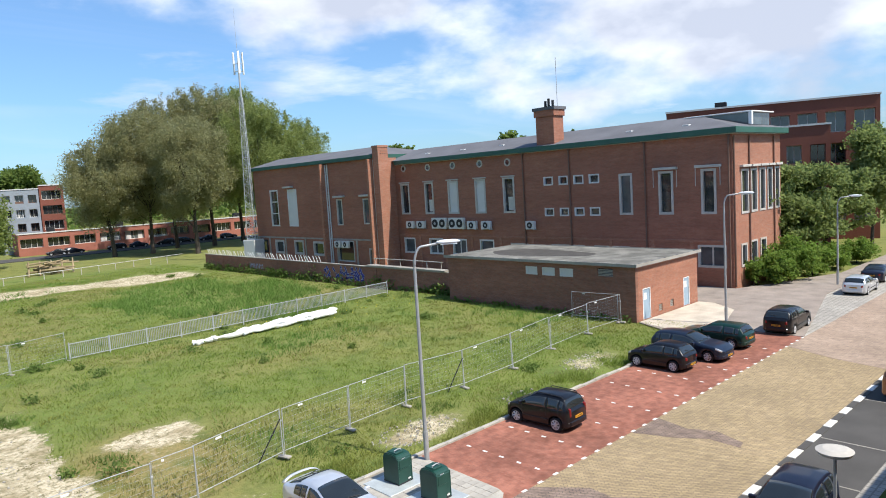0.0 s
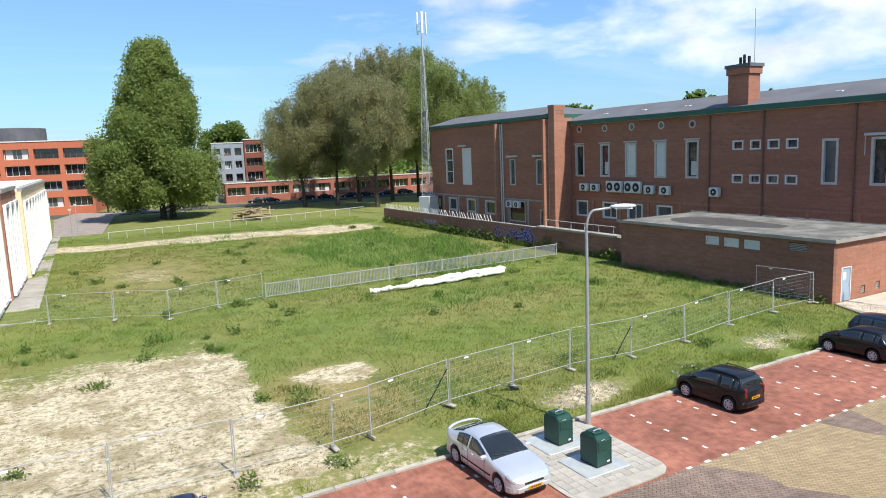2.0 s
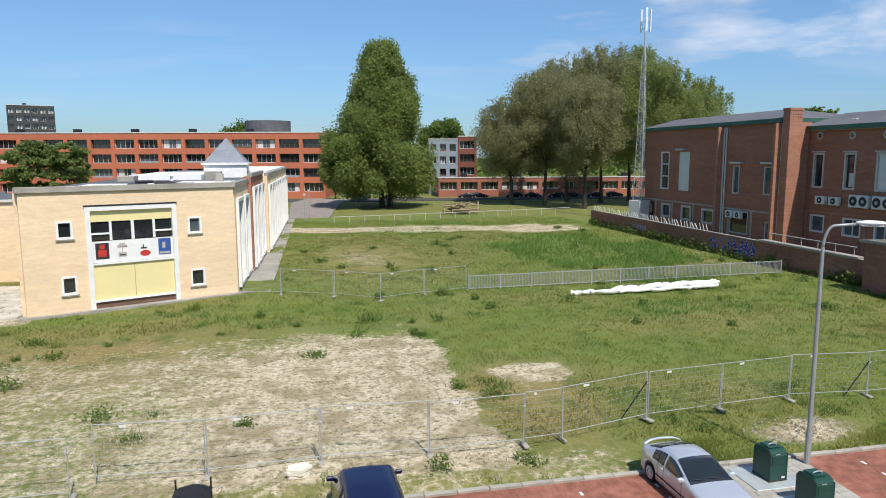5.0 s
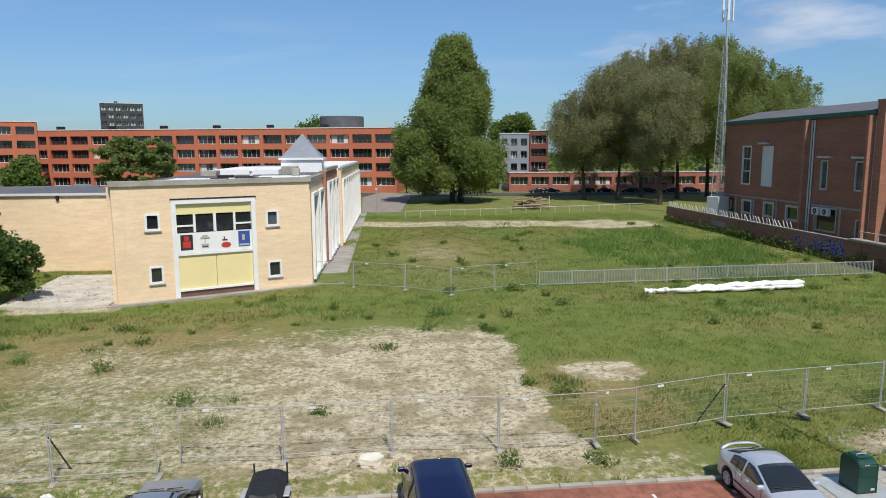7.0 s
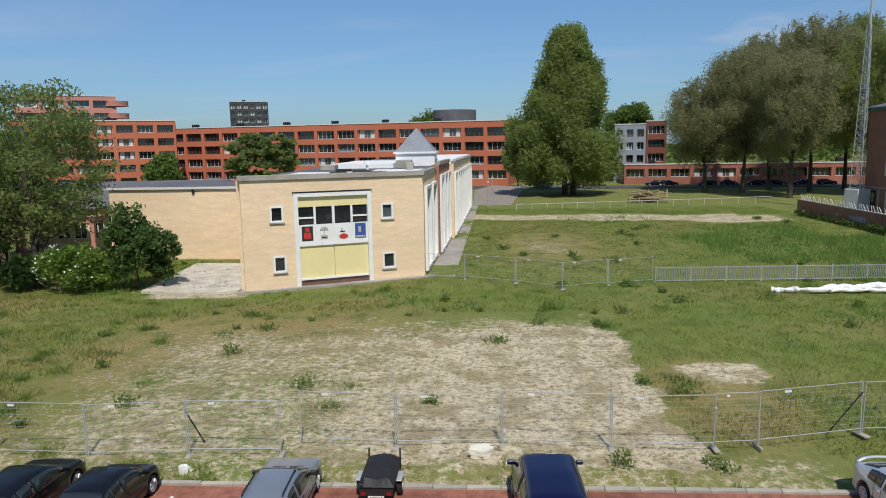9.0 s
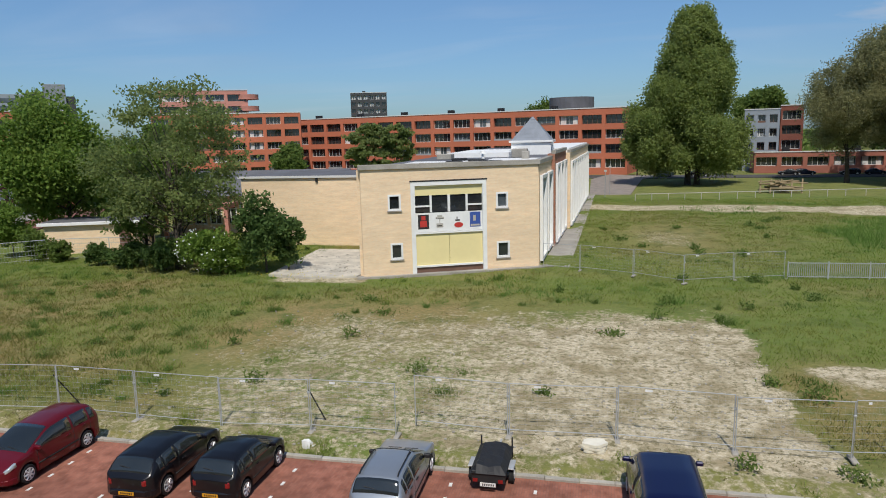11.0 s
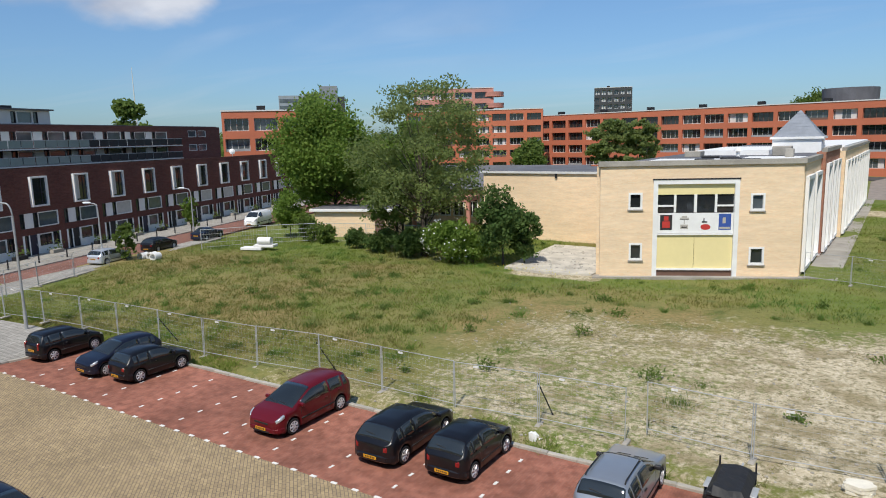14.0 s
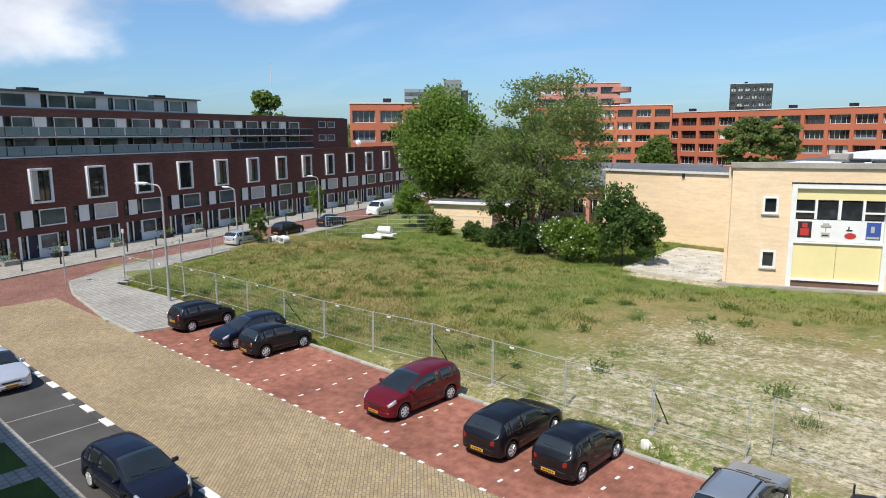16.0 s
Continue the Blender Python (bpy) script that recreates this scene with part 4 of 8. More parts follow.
for y, wide, tall, fans, z in ((63.0, 1.35, 0.85, 1, 4.7), (61.1, 1.35, 0.85, 1, 4.7), (57.85, 2.4, 1.25, 2, 4.68), (55.0, 2.4, 1.25, 2, 4.68), (52.6, 1.35, 0.88, 1, 4.66), (50.45, 1.35, 0.88, 1, 4.66), (44.3, 1.1, 0.85, 1, 4.7)):
    ac_unit(y, z, wide, tall, fans)
for y in (75.0, 73.3):
    ac_unit(y, 2.3, 1.3, 0.85, 1, 52.2)


# ---- shed and garden wall ----
M["stain"] = mat("dark_felt_stain", (0.075, 0.068, 0.06), 0.9, vary=0.3, scale=1.2, fine=9)

def shed():
    T = thing("brick_shed", pose(0, 0, 0), "flat-roofed orange brick shed with pale blue doors", "shed")
    x0, x1, y0, y1, h = 39.7, 48.3, 23.7, 41.4, 3.72
    side = pose(x0, y1, 0, 0, 0, -90)
    U = lambda y: y1 - y
    wins = [(U(b), U(a), 2.75, 3.35) for a, b in ((31.85, 32.95), (30.25, 31.4), (28.65, 29.8))]
    vent = (U(26.6), U(25.4), 2.95, 3.5)
    # side turned from the sun: shade put into a darker brick
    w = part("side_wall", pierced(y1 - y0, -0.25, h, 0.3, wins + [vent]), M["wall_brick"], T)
    w.matrix_basis = side
    for q in wins:
        ob = window(T, *q, M["blind"], M["blind"], 0.1, 0.06, 0.02, (), (), 0, "whitened panel")
        ob.matrix_basis = side
    v = part("vent", boxes(*[(vent[0], vent[1], 0.04 + 0.0, 0.1, 2.97 + 0.1 * i, 3.03 + 0.1 * i) for i in range(5)]), M["concrete"], T, "grey louvred vent")
    v.matrix_basis = side
    part("backing", boxes((vent[0], vent[1], 0.15, 0.2, 2.95, 3.5)), M["dark"], v)
    front = pose(x0, y0, 0)
    doors = [(0.85, 1.85, 0.03, 2.13), (6.45, 7.35, 0.03, 2.1)]
    grilles = [(2.9, 3.4, 0.25, 0.75), (4.5, 5.0, 0.3, 0.8)]
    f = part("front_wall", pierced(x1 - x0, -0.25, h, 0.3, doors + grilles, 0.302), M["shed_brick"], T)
    f.matrix_basis = front
    for d in doors:
        ob = part("door", boxes((d[0], d[1], 0.05, 0.11, d[2], d[3])), M["bluedoor"], T, "pale blue metal door")
        ob.matrix_basis = front
        part("door_frame", boxes((d[0], d[0] + 0.06, 0.0, 0.05, d[2], d[3]), (d[1] - 0.06, d[1], 0.0, 0.05, d[2], d[3]), (d[0] + 0.06, d[1] - 0.06, 0.0, 0.05, d[3] - 0.06, d[3])), M["white"], ob)
        part("handle", boxes((d[1] - 0.2, d[1] - 0.08, 0.01, 0.05, 1.0, 1.05)), M["steel"], ob)
        part("notice", boxes((d[0] + 0.2, d[0] + 0.55, 0.035, 0.05, 1.35, 1.8)), M["white"], ob, "white notice plate")
    for g in grilles:
        ob = part("air_grille", boxes(*[(g[0], g[1], 0.05, 0.12, g[2] + 0.02 + 0.12 * i, g[2] + 0.09 + 0.12 * i) for i in range(4)]), M["concrete"], T)
        ob.matrix_basis = front
        part("backing", boxes((g[0], g[1], 0.2, 0.24, g[2], g[3])), M["dark"], ob)
    for r in ((x1 - 0.3, x1, y0 + 0.302, y1, -0.25, h), (x0 + 0.302, x1 - 0.302, y1 - 0.3, y1, -0.25, h)):
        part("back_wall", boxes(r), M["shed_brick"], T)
    r = part("roof", boxes((x0 - 0.22, x1 + 0.22, y0 - 0.22, y1 + 0.22, h, h + 0.13), bevel=0.02), M["shed_roof"], T, "gravelled grey flat roof")
    part("roof_edge", boxes((x0 - 0.25, x0 - 0.2, y0 - 0.25, y1 + 0.25, h - 0.02, h + 0.19), (x0 - 0.198, x1 + 0.25, y0 - 0.25, y0 - 0.2, h - 0.02, h + 0.19), (x1 + 0.2, x1 + 0.25, y0 - 0.198, y1 + 0.25, h - 0.02, h + 0.19)), M["concrete"], r)
    studs = [(x0 - 0.2, x0 - 0.04, y0 + 0.3 + 0.85 * i, y0 + 0.4 + 0.85 * i, h + 0.132, h + 0.2) for i in range(21)] + [(x0 + 0.3 + 0.85 * i, x0 + 0.4 + 0.85 * i, y0 - 0.19, y0 - 0.04, h + 0.132, h + 0.2) for i in range(10)]
    part("roof_clips", boxes(*studs), M["roof"], r)
    bm = polygon(bmesh.new(), [(41.5 + 2.1 * (1 + math.cos(a) * (1 + 0.2 * math.sin(3 * a))), 34.5 + 5.0 * math.sin(a)) for a in [2 * math.pi * i / 24 for i in range(24)]], h + 0.131, h + 0.136)
    part("roof_stain", bm, M["stain"], r, "dark wet stain on the roof")


shed()

gw = thing("garden_wall", pose(41.5, 0, 0), "old brick garden wall with sprayed lettering", "wall")
part("wall_body", boxes((-0.12, 0.12, 41.7, 92.5, -0.25, 2.0)), M["wall_brick"], gw)
part("pier", boxes(*[(-0.17, -0.12, y, y + 0.4, -0.25, 1.98) for y in (47.5, 53.5, 66, 73, 80, 87)]), M["wall_brick"], gw)
part("coping", boxes((-0.16, 0.16, 41.7, 92.6, 2.0, 2.08)), M["concrete"], gw, "concrete coping")
SPRAY = mat("blue_spray_paint", (0.06, 0.05, 0.28), 0.7, vary=0.4, scale=3, fine=10)
SPRAY2 = mat("pale_spray_paint", (0.36, 0.40, 0.52), 0.7, vary=0.3, scale=3, fine=10)
random.seed(4)
bm, bm2 = bmesh.new(), bmesh.new()
for y in [62.6 - 0.42 * i for i in range(18) if i not in (3, 4)]:
    for k in range(3):
        a = Vector((-0.127 - 0.0005 * k, y + random.uniform(-0.3, 0.3), random.uniform(0.6, 1.7)))
        b = a + Vector((0, random.uniform(-0.55, 0.55), random.uniform(-0.6, 0.6)))
        b.z = min(1.8, max(0.5, b.z))
        q = (b - a).normalized() * 0.09
        s = Vector((0, -q.z, q.y))
        for target, wid in ((bm2, 1.7), (bm, 1.0)):
            off = Vector((-0.002 if target is bm else 0, 0, 0))
            target.faces.new([target.verts.new(c + off) for c in (a - s * wid, b - s * wid, b + s * wid, a + s * wid)])
graf = part("graffiti", bm, SPRAY, gw, "blue sprayed graffiti")
part("graffiti_outline", bm2, SPRAY2, graf)
bm = bmesh.new()
for i in range(9):
    y = 79.5 - 0.4 * i
    box(bm, -0.126, -0.121, y, y + 0.12, 0.7, 1.35)
    box(bm, -0.127, -0.1215, y, y + 0.3, 0.95 + 0.1 * (i % 3), 1.05 + 0.1 * (i % 3))
part("graffiti", bm, SPRAY2, gw, "faded pale graffiti")
# leaning spikes along the wall's head
spk = part("wall_spike", boxes((-0.03, 0.03, -0.03, 0.03, 0, 0.75)), M["blind"], gw)
spk.matrix_basis = pose(0.0, 63.5, 2.06, 0, -18, 0)
for i in range(1, 46):
    share("wall_spike", spk.data, gw, pose(0.0, 63.5 + 0.62 * i, 2.06, random.uniform(-22, 22), -18, 0))
rail = thing("wall_rail", pose(41.5, 0, 0.02), "pale metal rail along the garden wall's head", "railing")
bm = bmesh.new()
tube(bm, (0, 44, 2.9), (0, 54, 2.9), 0.035)
part("top_rail", bm, M["frame_grey"], rail)
part("ledge", boxes((-0.3, 0.5, 43.5, 55, 2.062, 2.2)), M["concrete"], rail, "pale concrete ledge")
for i in range(6):
    part("post", tube(bmesh.new(), (0, 44.2 + 1.9 * i, 2.19), (0, 44.2 + 1.9 * i, 2.92), 0.03), M["frame_grey"], rail)


# ---- yellow school building ----
def school():
    S = pose(-16.57, 45.36, 0, 0, 0, 24.4)
    T = thing("school_building", S, "flat-roofed yellow brick school with big panelled window", "building")
    W, H, D = 13.15, 7.75, 62.0
    big = (3.55, 9.15, 0.1, 6.78)
    small = [(1.9, 2.83, 4.8, 5.95), (9.88, 10.8, 4.65, 5.82), (1.98, 2.88, 1.25, 2.45), (9.9, 10.9, 0.95, 2.17)]
    part("front_wall", pierced(W, -0.3, H, 0.35, [big] + small), M["yellow_brick"], T)
    # added dark sheet stands in for the rooms' shade
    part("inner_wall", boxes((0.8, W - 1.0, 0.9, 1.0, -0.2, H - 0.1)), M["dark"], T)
    for k, h in enumerate(small):
        window(T, *h, M["white"], M["glass_pale"] if k == 1 else M["glass"], 0.13, 0.12, 0.05, (), (), 0.06)
    b = part("window_frame", boxes((big[0], big[0] + 0.3, -0.08, 0.3, big[2], big[3]), (big[1] - 0.3, big[1], -0.08, 0.3, big[2], big[3]), (big[0] + 0.3, big[1] - 0.3, -0.08, 0.3, big[3] - 0.28, big[3]),
             (big[0] + 0.3, big[1] - 0.3, 0.0, 0.3, 3.0, 3.1), (big[0] + 0.3, big[1] - 0.3, 0.0, 0.3, 0.55, 0.68)), M["white"], T, "broad white window surround")
    part("header", boxes((big[0] - 0.05, big[1] + 0.05, -0.1, 0.0, big[3] + 0.004, big[3] + 0.1)), M["dark"], b)
    u0, u1 = big[0] + 0.3, big[1] - 0.3
    part("cream_panel", boxes((u0, u1, 0.12, 0.2, 5.78, 6.5)), M["cream"], b)
    for k in range(2):
        part("cream_panel", boxes((u0 + k * 2.51, u0 + k * 2.51 + 2.485, 0.12, 0.2, 0.68, 3.0)), M["cream"], b)
    part("plinth_panel", boxes((u0, u1, 0.12, 0.2, 0.1, 0.55)), M["copper"], b)
    for a, c in ((0.0, 1.1), (1.25, 2.42), (2.6, 3.77), (3.92, 5.0)):
        part("pane", boxes((u0 + a + 0.05, u0 + c, 0.2, 0.22, 4.58, 5.72)), M["glass"], b)
    for q in ((u0 + 1.1, u0 + 1.25, 0.1, 0.25, 4.55, 5.78), (u0 + 2.42, u0 + 2.6, 0.08, 0.25, 4.55, 5.78), (u0 + 3.77, u0 + 3.92, 0.1, 0.25, 4.55, 5.78)):
        part("mullion", boxes(q), M["white"], b)
    for q in ((u0, u0 + 1.1, 0.1, 0.25, 4.95, 5.06), (u0 + 3.92, u1, 0.1, 0.25, 4.95, 5.06)):
        part("transom", boxes(q), M["white"], b)
    ban = part("banner", boxes((u0, u1, 0.07, 0.12, 3.12, 4.52)), M["white"], b, "white board with four small pictures")
    reds, darks, blues, greys = (mat(nm, c, 0.7, vary=0.1, scale=3, fine=12, bump=0) for nm, c in (("print_red", (0.5, 0.04, 0.03)), ("print_dark", (0.03, 0.025, 0.025)), ("print_blue", (0.04, 0.09, 0.32)), ("print_grey", (0.45, 0.42, 0.36))))
    pic = part("picture", boxes((u0 + 0.2, u0 + 1.0, 0.06, 0.068, 3.35, 4.4)), darks, ban)
    part("print", boxes((u0 + 0.35, u0 + 0.85, 0.054, 0.059, 3.5, 3.95), (u0 + 0.45, u0 + 0.75, 0.054, 0.059, 4.0, 4.3), bevel=0.0), reds, pic)
    pic = part("picture", boxes((u0 + 1.5, u0 + 2.1, 0.06, 0.068, 4.05, 4.2), (u0 + 1.62, u0 + 1.98, 0.06, 0.068, 4.2, 4.32), (u0 + 1.77, u0 + 1.83, 0.06, 0.068, 3.75, 4.05), (u0 + 1.55, u0 + 2.05, 0.06, 0.068, 3.42, 3.72)), greys, ban)
    part("print", boxes((u0 + 1.62, u0 + 1.98, 0.054, 0.059, 3.5, 3.58), (u0 + 1.5, u0 + 2.1, 0.054, 0.059, 4.05, 4.08)), darks, pic)
    bm = bmesh.new()
    bmesh.ops.create_cone(bm, cap_ends=True, segments=20, radius1=0.33, radius2=0.33, depth=0.012, matrix=Matrix.Translation((u0 + 3.2, 0.06, 3.55)) @ Matrix.Diagonal((1, 1, 0.6, 1)) @ Matrix.Rotation(radians(90), 4, "X"))
    pic = part("picture", bm, reds, ban)
    part("print", boxes((u0 + 2.95, u0 + 3.3, 0.054, 0.059, 3.85, 3.95), (u0 + 3.05, u0 + 3.12, 0.054, 0.059, 3.95, 4.15)), darks, pic)
    pic = part("picture", boxes((u0 + 4.05, u0 + 4.85, 0.06, 0.068, 3.35, 4.45)), blues, ban)
    part("print", boxes((u0 + 4.1, u0 + 4.8, 0.054, 0.059, 3.42, 3.55), (u0 + 4.3, u0 + 4.5, 0.054, 0.059, 3.8, 4.2)), greys, pic)
    # footprint: front set askew, sides along the street grid
    inv = S.inverted()
    foot = [(-16.57, 45.36), (-4.58, 50.8), (-2.75, 108.0), (-17.2, 108.0)]
    def flat(name, pts, z0, z1, material, parent, label=""):
        ob = part(name, polygon(bmesh.new(), pts, z0, z1), material, parent, label)
        if parent is T:
            ob.matrix_basis = inv
        return ob
    part("fascia", boxes((-0.15, W + 0.12, -0.15, 0.2, H, H + 0.36), bevel=0.02), M["concrete"], T, "grey roof edge")
    roof = flat("roof", [(-16.5, 45.75), (-5.0, 50.95), (-3.3, 107.8), (-17.0, 107.8)], H - 0.1, H + 0.12, M["roof"], T, "patched felt roof")
    flat("roof_patch", [(-15.2, 47.5), (-10.5, 49.3), (-10.6, 56), (-15.4, 56)], H + 0.121, H + 0.14, M["white"], roof, "pale reflecting roof patch")
    flat("roof_patch", [(-9.2, 52.5), (-5.6, 53.2), (-5.2, 60), (-9.4, 60)], H + 0.121, H + 0.16, M["white"], roof, "pale reflecting roof patch")
    for a, c, wd, dp, ht in ((-8.0, 62.0, 1.4, 1.2, 0.8), (-6.6, 57.8, 0.6, 0.7, 0.7), (-14.5, 60.0, 1.3, 1.6, 0.5)):
        part("roof_box", boxes((a, a + wd, c, c + dp, H + 0.1, H + 0.1 + ht), bevel=0.05), M["concrete"], roof)
    for a, c in ((-11.6, 50.5), (-10.0, 52.0), (-10.6, 54.5), (-8.6, 51.0), (-12.5, 57)):
        part("roof_debris", boxes((a, a + 1.3, c, c + 0.7, H + 0.1, H + 0.33), bevel=0.08), M["black"], roof)
    part("vent_pipe", tube(tube(bmesh.new(), (-9.6, 56.0, H), (-9.6, 56.0, H + 0.75), 0.12), (-9.6, 56.0, H + 0.7), (-9.6, 56.0, H + 0.95), 0.3, 0.22), M["white"], roof, "white roof cowl")
    # long side wall with tall white window bays, stepping out and up
    R = inv @ pose(-4.58, 50.8, 0, 0, 0, 88.2)
    for k, (u0, u1, out, h) in enumerate(((0.3, 9.5, 0.0, H), (9.5, 21, 0.3, H + 0.45), (21, 57, 0.75, H + 0.2))):
        n = max(2, round((u1 - u0) / 4.2))
        holes = [(u0 + 0.7 + i * (u1 - u0) / n, u0 - 0.5 + (i + 1) * (u1 - u0) / n, 0.3, h - 0.9) for i in range(n)]
        sw = part("side_wall", pierced(u1, -0.3, h, 0.35 + out, holes, u0), M["shed_brick"] if k == 1 else M["yellow_brick"], T)
        sw.matrix_basis = R @ pose(0, -out, 0)
        part("wall_edge", boxes((u0, u1 + 0.05, -0.1, 0.3, h, h + 0.3)), M["concrete"], sw)
        for q in holes:
            w = window(sw, *q, M["white"], M["glass_pale"], 0.25, 0.16, 0.22, (0.5,), (0.32, 0.6))
            part("white_panel", boxes((q[0] + 0.25, q[1] - 0.25, 0.1, 0.15, q[2] + 0.25, q[2] + (q[3] - q[2]) * 0.3)), M["white"], w)
    lw = part("inner_wall", boxes((0.5, 56, 1.6, 1.7, -0.3, H - 0.1)), M["dark"], T)
    lw.matrix_basis = R
    up = flat("upper_roof", [(-9.5, 72.5), (-3.3, 72.5), (-2.2, 107.5), (-9.5, 107.5)], H + 0.12, H + 0.65, M["white"], T, "white-edged upper roof")
    flat("upper_roof", [(-14.5, 64), (-8.5, 64), (-8.5, 78), (-14.5, 78)], H + 0.12, H + 0.55, M["white"], T, "white-edged upper roof")
    # pyramid roof light with slated sides
    cx, cy = -7.0, 71.7
    py = part("pyramid", boxes((cx - 2.0, cx + 2.0, cy - 2.0, cy + 2.0, H + 0.1, H + 1.35), (cx - 2.2, cx + 2.2, cy - 2.2, cy + 2.2, H + 1.35, H + 1.55)), M["white"], T, "grey slated pyramid roof light")
    py.matrix_basis = inv
    for k in range(8):
        a, c = 2.0 * (1 - k / 8), 2.0 * (1 - (k + 0.9) / 8)
        bm = bmesh.new()
        z = H + 1.55 + k * 0.3
        lo = [bm.verts.new((cx + sx * (a + 0.05), cy + sy * (a + 0.05), z)) for sx, sy in ((-1, -1), (1, -1), (1, 1), (-1, 1))]
        hi = [bm.verts.new((cx + sx * c, cy + sy * c, z + 0.3)) for sx, sy in ((-1, -1), (1, -1), (1, 1), (-1, 1))]
        for i in range(4):
            bm.faces.new((lo[i], lo[(i + 1) % 4], hi[(i + 1) % 4], hi[i]))
        bm.faces.new(hi)
        part("slate_course", bm, M["slate"], py)
    # lower wing, set back
    for nm, r, mt, lab in (("wing_wall", (-33.7, -16.8, 59.4, 59.8, -0.3, 6.45), M["yellow_brick"], "plain yellow brick wing wall"), ("wing_roof", (-33.9, -16.8, 59.32, 70, 6.45, 6.6), M["roof"], ""), ("wing_edge", (-33.95, -16.8, 59.2, 59.318, 6.42, 6.62), M["blind"], "pale roof edge"),
                           ("wing_end", (-33.7, -33.3, 59.802, 70, -0.3, 6.45), M["yellow_brick"], ""), ("side_left", (-16.95, -16.6, 45.7, 107.6, -0.3, H), M["yellow_brick"], ""),
                           ("back_wall", (-16.6, -3.2, 107.6, 107.9, -0.3, H), M["yellow_brick"], ""), ("downspout", (-26.0, -25.8, 59.25, 59.4, 6.0, 6.45), M["dark"], "")):
        ob = part(nm, boxes(r), mt, T, lab)
        ob.matrix_basis = inv


school()


def annex():
    """Low school buildings among the trees."""
    T = thing("school_annex", pose(-46.0, 66.0, 0, 0, 0, 8), "low school building with long eaves and window rows", "building")
    part("wall", pierced(18, -0.3, 4.2, 0.3, [(0.8 + 1.7 * i, 2.2 + 1.7 * i, 1.0, 3.4) for i in range(10)]), M["yellow_brick"], T)
    for i in range(10):
        window(T, 0.8 + 1.7 * i, 2.2 + 1.7 * i, 1.0, 3.4, M["white"], M["glass"], 0.12, 0.1, 0.0, (0.5,), (0.7,))
    bm = bmesh.new()
    q = [bm.verts.new(c) for c in ((-1, -1.2, 4.2), (19, -1.2, 4.2), (19, 11, 4.2), (-1, 11, 4.2), (-1, 5, 6.6), (19, 5, 6.6))]
    for f in ((0, 1, 5, 4), (2, 3, 4, 5), (0, 4, 3), (1, 2, 5), (0, 3, 2, 1)):
        bm.faces.new([q[i] for i in f])
    part("roof", bm, M["roof"], T, "dark felt pitched roof")
    part("canopy", boxes((1.0, 8.0, -4.2, -1.3, 3.1, 3.6), (1.0, 1.4, -4.2, -3.8, -0.3, 3.1), (7.6, 8.0, -4.2, -3.8, -0.3, 3.1)), M["pink_stucco"], T, "salmon entrance canopy")
    K = thing("utility_hut", pose(-50.0, 52.2, 0, 0, 0, 20), "small yellow brick utility hut with white roof edge", "hut")
    part("wall", boxes((0, 8.6, 0, 4, -0.3, 2.7)), M["yellow_brick"], K)
    part("roof", boxes((-0.4, 9.0, -0.4, 4.4, 2.7, 2.98), bevel=0.02), M["white"], K)
    part("roof_felt", boxes((-0.2, 8.8, -0.2, 4.2, 2.981, 3.02)), M["roof"], K)
    part("door", boxes((6.6, 7.6, -0.04, 0.0, 0.0, 2.1)), M["copper"], K)


annex()


